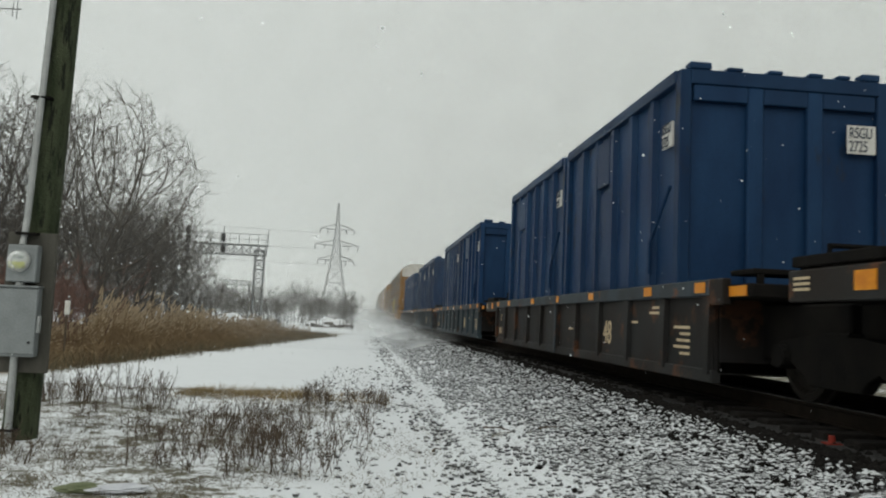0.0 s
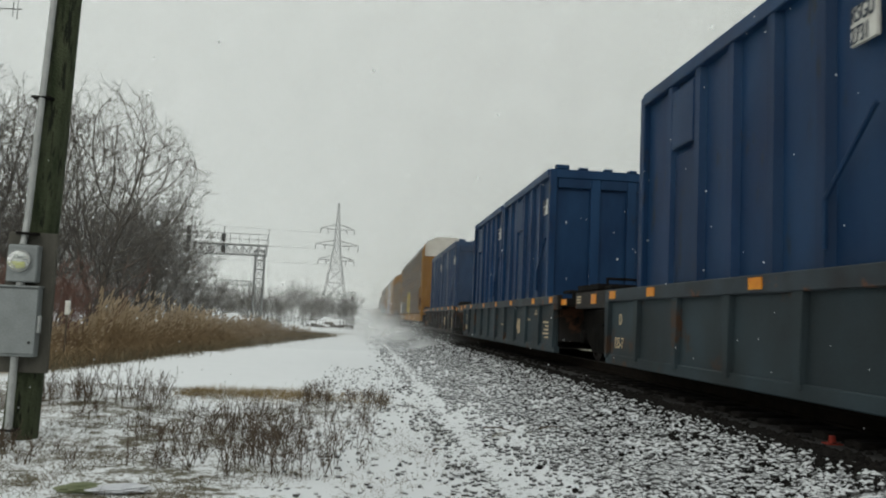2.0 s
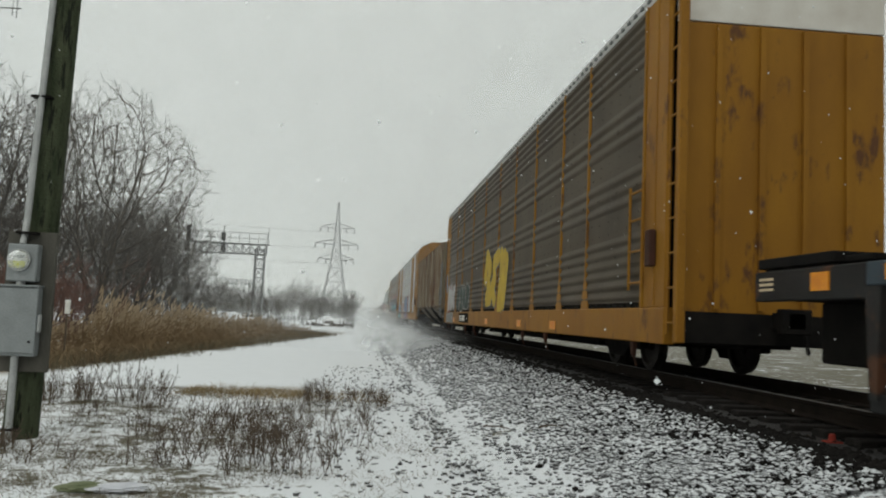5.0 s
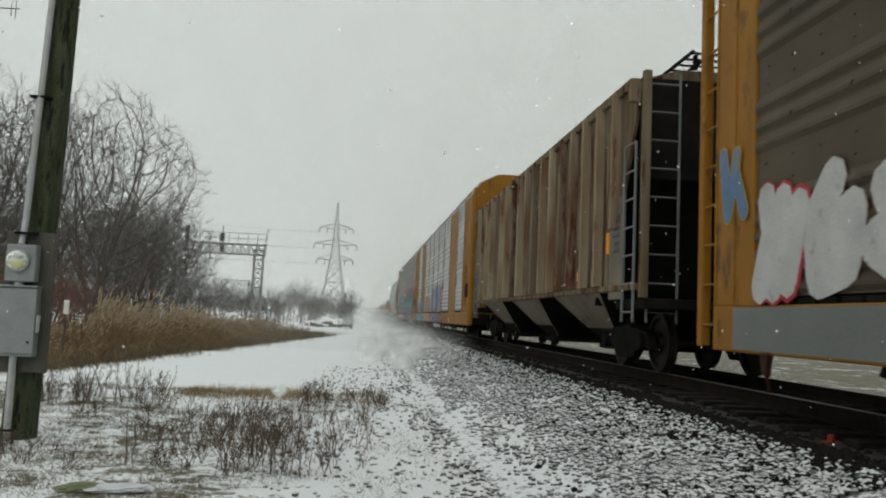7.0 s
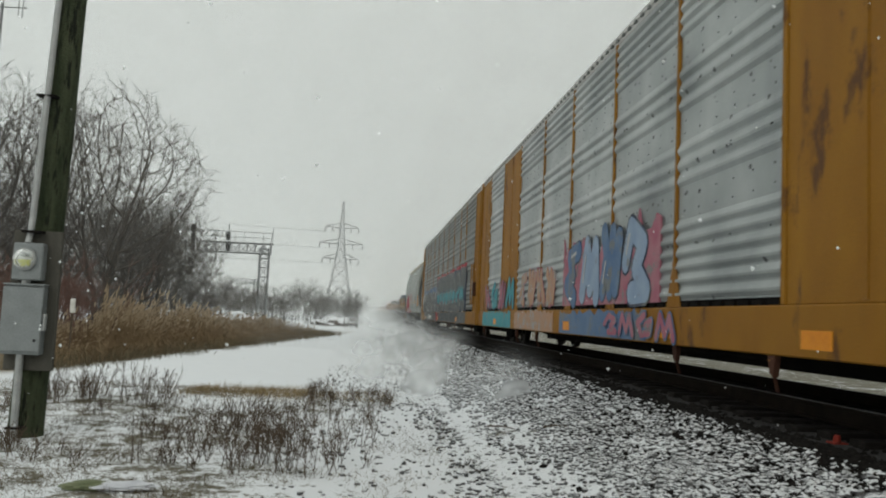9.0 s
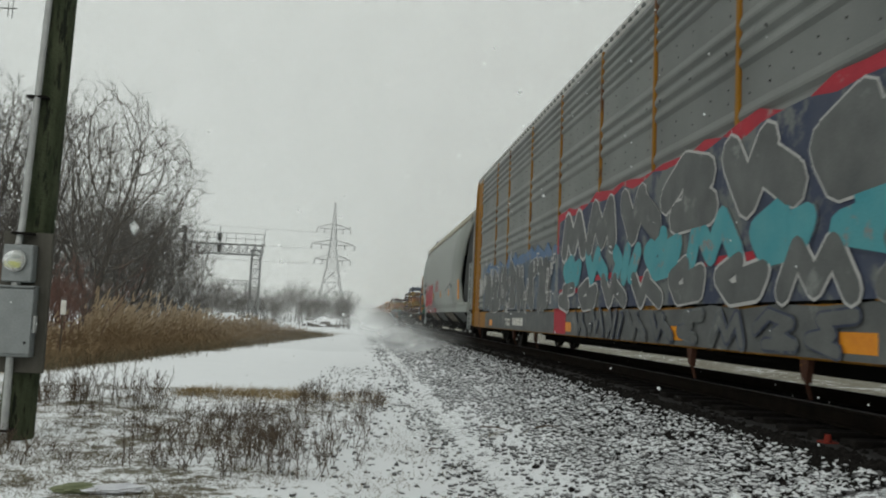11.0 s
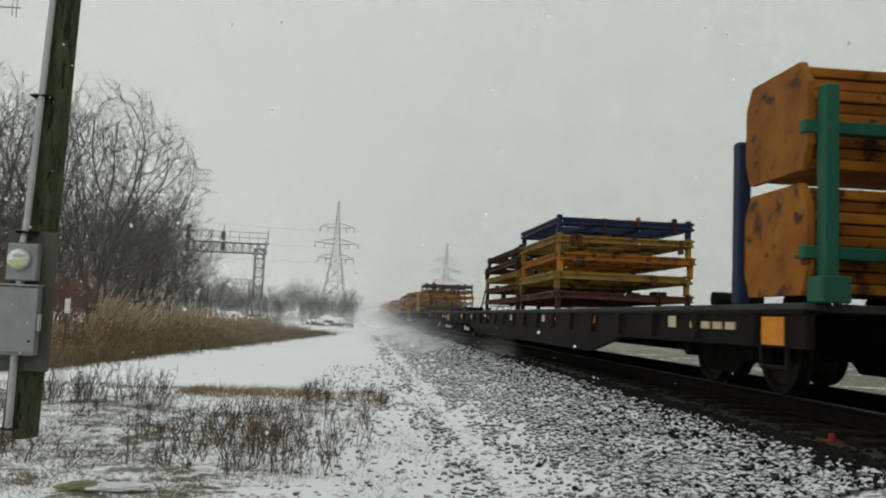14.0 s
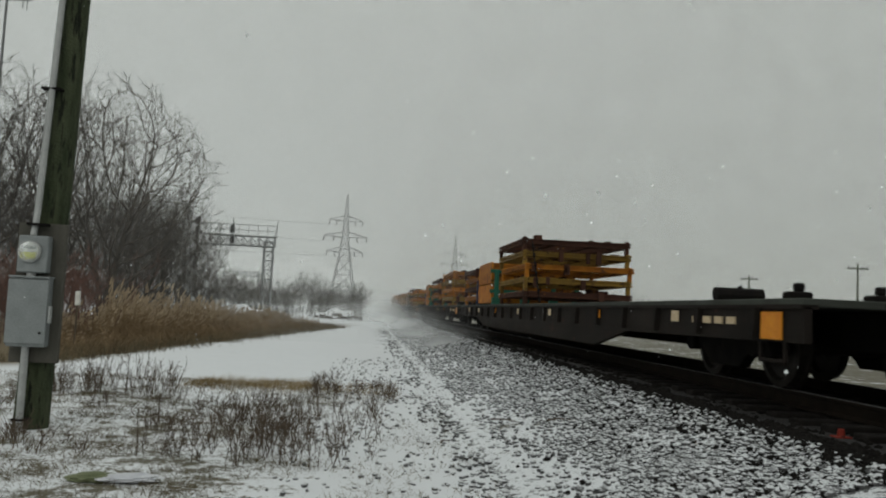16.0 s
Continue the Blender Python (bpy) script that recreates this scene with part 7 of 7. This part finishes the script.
def small_things():
    p = thing("marker_post", "slim white marker post at the reed edge", "post", pose(-7.45, 22.0, GROUND))
    boxes("stake", M_WEED, p, [(-0.02, 0.02, -0.02, 0.02, -0.1, 1.18)])
    boxes("cap", M_LETTER, p, [(-0.055, 0.055, -0.045, 0.045, 1.14, 1.5)], "white reflective cap", bevel=0.01)
    # snow-covered heap beside the line
    bm = bmesh.new()
    bmesh.ops.create_icosphere(bm, subdivisions=4, radius=1.0)
    for v in bm.verts:
        k = 1 + 0.3 * noise.noise(v.co * 2.2) + 0.12 * noise.noise(v.co * 6)
        v.co = (v.co.x * 2.4 * k, v.co.y * 2.2 * k, v.co.z * 0.95 * k)
    ob = new("snowy_heap", finish(bm, "snowy_heap", snowed("snow_on_rubble", (0.08, 0.07, 0.06), (0.16, 0.14, 0.12), up=0.22, edge=0.08, scale=2.0), smooth=True))
    ob.matrix_basis = pose(-3.3, 92, GROUND)
    tagged(ob, "low rubble heap capped with snow beside the line", "heap")
    ob2 = new("snowy_heap", ob.data)
    ob2.matrix_basis = pose(-9.5, 62, GROUND + 0.1, 0, 0, 70)
    tagged(ob2, "low rubble heap capped with snow among the reeds", "heap")
    # litter at the verge
    b = thing("plastic_bag", "crumpled white and green plastic bag lying in the snow", "litter", pose(-1.93, 6.72, GROUND + 0.03, 0, 0, 8))
    for nm, mat, sx, sy, sz, ox in (("wrap", M_BAG, 0.26, 0.1, 0.035, 0.12), ("green_end", M_BAG_GREEN, 0.2, 0.07, 0.045, -0.12)):
        bm = bmesh.new()
        bmesh.ops.create_icosphere(bm, subdivisions=3, radius=1.0)
        for v in bm.verts:
            k = 1 + 0.35 * noise.noise(v.co * 2.5 + Vector((ox * 9, 0, 0)))
            v.co = (v.co.x * sx * k + ox, v.co.y * sy * k, v.co.z * sz * k)
        part(nm, bm, mat, b)
    # red marker at the tie ends
    r = thing("track_marker", "small red plastic marker standing at the tie ends", "marker", pose(4.08, 6.8, -0.24))
    bm = bmesh.new()
    rod(bm, (0, 0, 0), (0, 0, 0.08), 0.036, 0.026, seg=12)
    part("cone", bm, M_REDPLASTIC, r)
    boxes("foot", M_REDPLASTIC, r, [(-0.065, 0.065, -0.065, 0.065, 0.0, 0.02)], bevel=0.005)
    # sticks
    rng = random.Random(3)
    for x, y, ln, a in ((2.25, 9.4, 0.32, 20), (1.75, 10.1, 0.4, -35), (0.9, 9.0, 0.2, 60)):
        bm = bmesh.new()
        rod(bm, (-ln / 2, 0, 0), (0, 0.02, 0.015), 0.011, 0.009, seg=6)
        rod(bm, (0, 0.02, 0.015), (ln / 2, -0.01, 0.0), 0.009, 0.005, seg=6)
        st = new("fallen_stick", finish(bm, "fallen_stick", M_WEED))
        st.matrix_basis = pose(x, y, ground_height(x, y) + 0.035, 0, 0, a)
        tagged(st, "short dark fallen stick on the gravel", "stick", "sticks")


small_things()

# ---- falling snow and blown powder ----
DRIFTING = []


def snowfall():
    rng = np.random.default_rng(17)
    v = np.array([(1, 0, 0), (-1, 0, 0), (0, 1, 0), (0, -1, 0), (0, 0, 1), (0, 0, -1)], float)
    f = np.array([(0, 2, 4), (2, 1, 4), (1, 3, 4), (3, 0, 4), (2, 0, 5), (1, 2, 5), (3, 1, 5), (0, 3, 5)])
    for k, (near, far, n, r0, r1) in enumerate(((2.5, 8, 1600, 0.003, 0.008), (6, 16, 4600, 0.005, 0.013), (14, 50, 9500, 0.006, 0.014))):
        y = rng.uniform(near, far, n)
        x = rng.uniform(-0.75, 0.85, n) * far
        fall, drift = 1.25 + 0.15 * k, 0.5
        z = rng.uniform(-0.7, 0.45 * far + 2 + fall * SECONDS, n)
        r = rng.uniform(r0, r1, n)
        p = v[None] * r[:, None, None] * rng.uniform(0.5, 1.3, (n, 6, 1)) + np.stack([x - drift * 8, y, z], axis=1)[:, None, :]
        faces = (f[None] + (np.arange(n) * 6)[:, None, None]).reshape(-1, 3)
        ob = new("falling_snow", mesh_of("falling_snow", p.reshape(-1, 3).tolist(), faces.tolist(), M_FLAKE))
        tagged(ob, "loose white snowflakes drifting down through the air", "snow", kind="stuff")
        DRIFTING.append((ob, Matrix(), (drift, -0.3, -fall)))


snowfall()


def haze_sheet():
    """Flat translucent sheets added across the view, one behind another, standing in for distance haze."""
    m_thin = [veil("haze_sheet_veil", a, 0.05, 0.25, colour=(0.97, 0.98, 0.97)) for a in (0.045, 0.06, 0.11, 0.2)]
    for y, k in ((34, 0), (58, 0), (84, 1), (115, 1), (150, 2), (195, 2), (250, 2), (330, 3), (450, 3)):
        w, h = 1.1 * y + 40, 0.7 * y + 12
        ob = new("haze_sheet", mesh_of("haze_sheet", [(-w, 0, -1.2), (w, 0, -1.2), (w, 0, h), (-w, 0, h)], [(0, 1, 2, 3)], m_thin[k]))
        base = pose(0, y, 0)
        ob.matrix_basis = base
        tagged(ob, "flat translucent sheet added to stand in for snow haze", "snow", "snow haze", kind="stuff")
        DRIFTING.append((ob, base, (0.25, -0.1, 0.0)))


haze_sheet()
SINKING = []


def powder():
    """Soft flat discs fitted to the camera's view as powder snow along the train; gusts sink underground."""
    rng = random.Random(6)
    m = veil("blown_powder_snow", 0.62, 1.1, 0.4, soft_disc=True)
    n = 28
    verts = [(0, 0, 0)] + [(math.cos(6.2832 * i / n), 0, math.sin(6.2832 * i / n)) for i in range(n)]
    me = mesh_of("powder_puff", verts, [(0, 1 + i, 1 + (i + 1) % n) for i in range(n)], m)

    def puff(w, h):
        ob = new("powder_puff", me)
        tagged(ob, "soft flat disc of powder snow beside the train", "powder snow", "blown powder", kind="stuff")
        return ob, Matrix.Diagonal((w, 1, h, 1))

    resting = [(2.6, 33, 2.2, 0.9), (2.2, 43, 3.0, 1.1), (2.8, 54, 3.6, 1.4), (2.4, 70, 4.6, 1.8), (3.2, 92, 6.0, 2.6), (2.8, 125, 8.0, 3.2), (3.0, 170, 12.0, 4.5)]
    for k, (x, y, w, h) in enumerate(resting):
        ob, size = puff(w, h)
        base = Matrix.Translation((x, y, GROUND + h * 0.33)) @ size
        ob.matrix_basis = base
        DRIFTING.append((ob, base, (rng.uniform(-0.08, 0.02), -0.35 - 0.1 * k, 0.0)))
    # gusts: time and place of the fullest moment, fitted to the camera's view; speed along the line
    for t, x, y, w, h, v in ((9.0, 1.4, 19, 4.2, 1.2, 5.0), (9.1, 1.0, 14, 3.0, 0.7, 4.0), (6.6, 2.4, 34, 3.4, 1.3, 6.0), (6.8, 1.8, 27, 2.6, 0.9, 5.0), (8.0, 2.4, 26, 3.2, 1.4, 6.0), (8.2, 2.6, 19, 2.2, 0.8, 6.0), (8.9, 0.7, 21, 2.6, 1.3, 5.0), (9.0, 1.3, 15.5, 2.2, 1.0, 5.0),
                             (9.0, 2.6, 25, 2.6, 1.5, 6.0), (8.9, 0.2, 17.5, 2.4, 0.9, 4.0), (9.0, 2.4, 12.8, 1.9, 0.7, 5.0), (8.8, 0.9, 27, 3.2, 1.6, 5.0), (9.1, 0.0, 24, 2.6, 1.2, 4.0), (9.1, 2.2, 31, 3.6, 1.7, 6.0), (9.3, 1.2, 38, 4.0, 1.6, 6.0), (11.4, 2.2, 30, 3.0, 1.2, 5.0), (11.6, 2.0, 40, 3.6, 1.4, 6.0), (13.5, 3.6, 24, 2.2, 1.0, 7.0), (13.4, 2.2, 36, 3.2, 1.2, 6.0)):
        ob, size = puff(w, h)
        rows = []
        for i in range(33):
            q = 0.5 * i
            late = max(0.0, q - t - 0.4)
            along = y - v * (q - t) if q < t else y - v * 1.2 * (1 - math.exp(-(q - t) / 1.2))
            low = 0.3 * h - max(0.0, (t - q) * 0.06 * h) - late * 0.5 * h
            rows.append((q, Matrix.Translation((x + 0.12 * max(0.0, t - q), along, GROUND + max(low, -1.15 * h))) @ size))
        SINKING.append((ob, rows))


powder()


# ---- what moves ----
def motions():
    times = [0, 1 / FPS] + [0.5 * i for i in range(1, 32)] + [SECONDS - 1 / FPS, SECONDS]
    for ob, m in MOVING:
        walk(ob, [(t, Matrix.Translation((0, -SPEED * t, 0)) @ m) for t in times])
    for ob, m, velocity in DRIFTING:
        walk(ob, [(t, Matrix.Translation(Vector(velocity) * t) @ m) for t in times])
    for ob, rows in SINKING:
        walk(ob, rows)
    turn = math.degrees(SPEED / 0.46) / FPS
    steps = frame(SECONDS)
    for w, dy in WHEELSETS:
        walk(w, [(i / FPS, pose(0, dy, 0.46, turn * i)) for i in range(steps)])


motions()
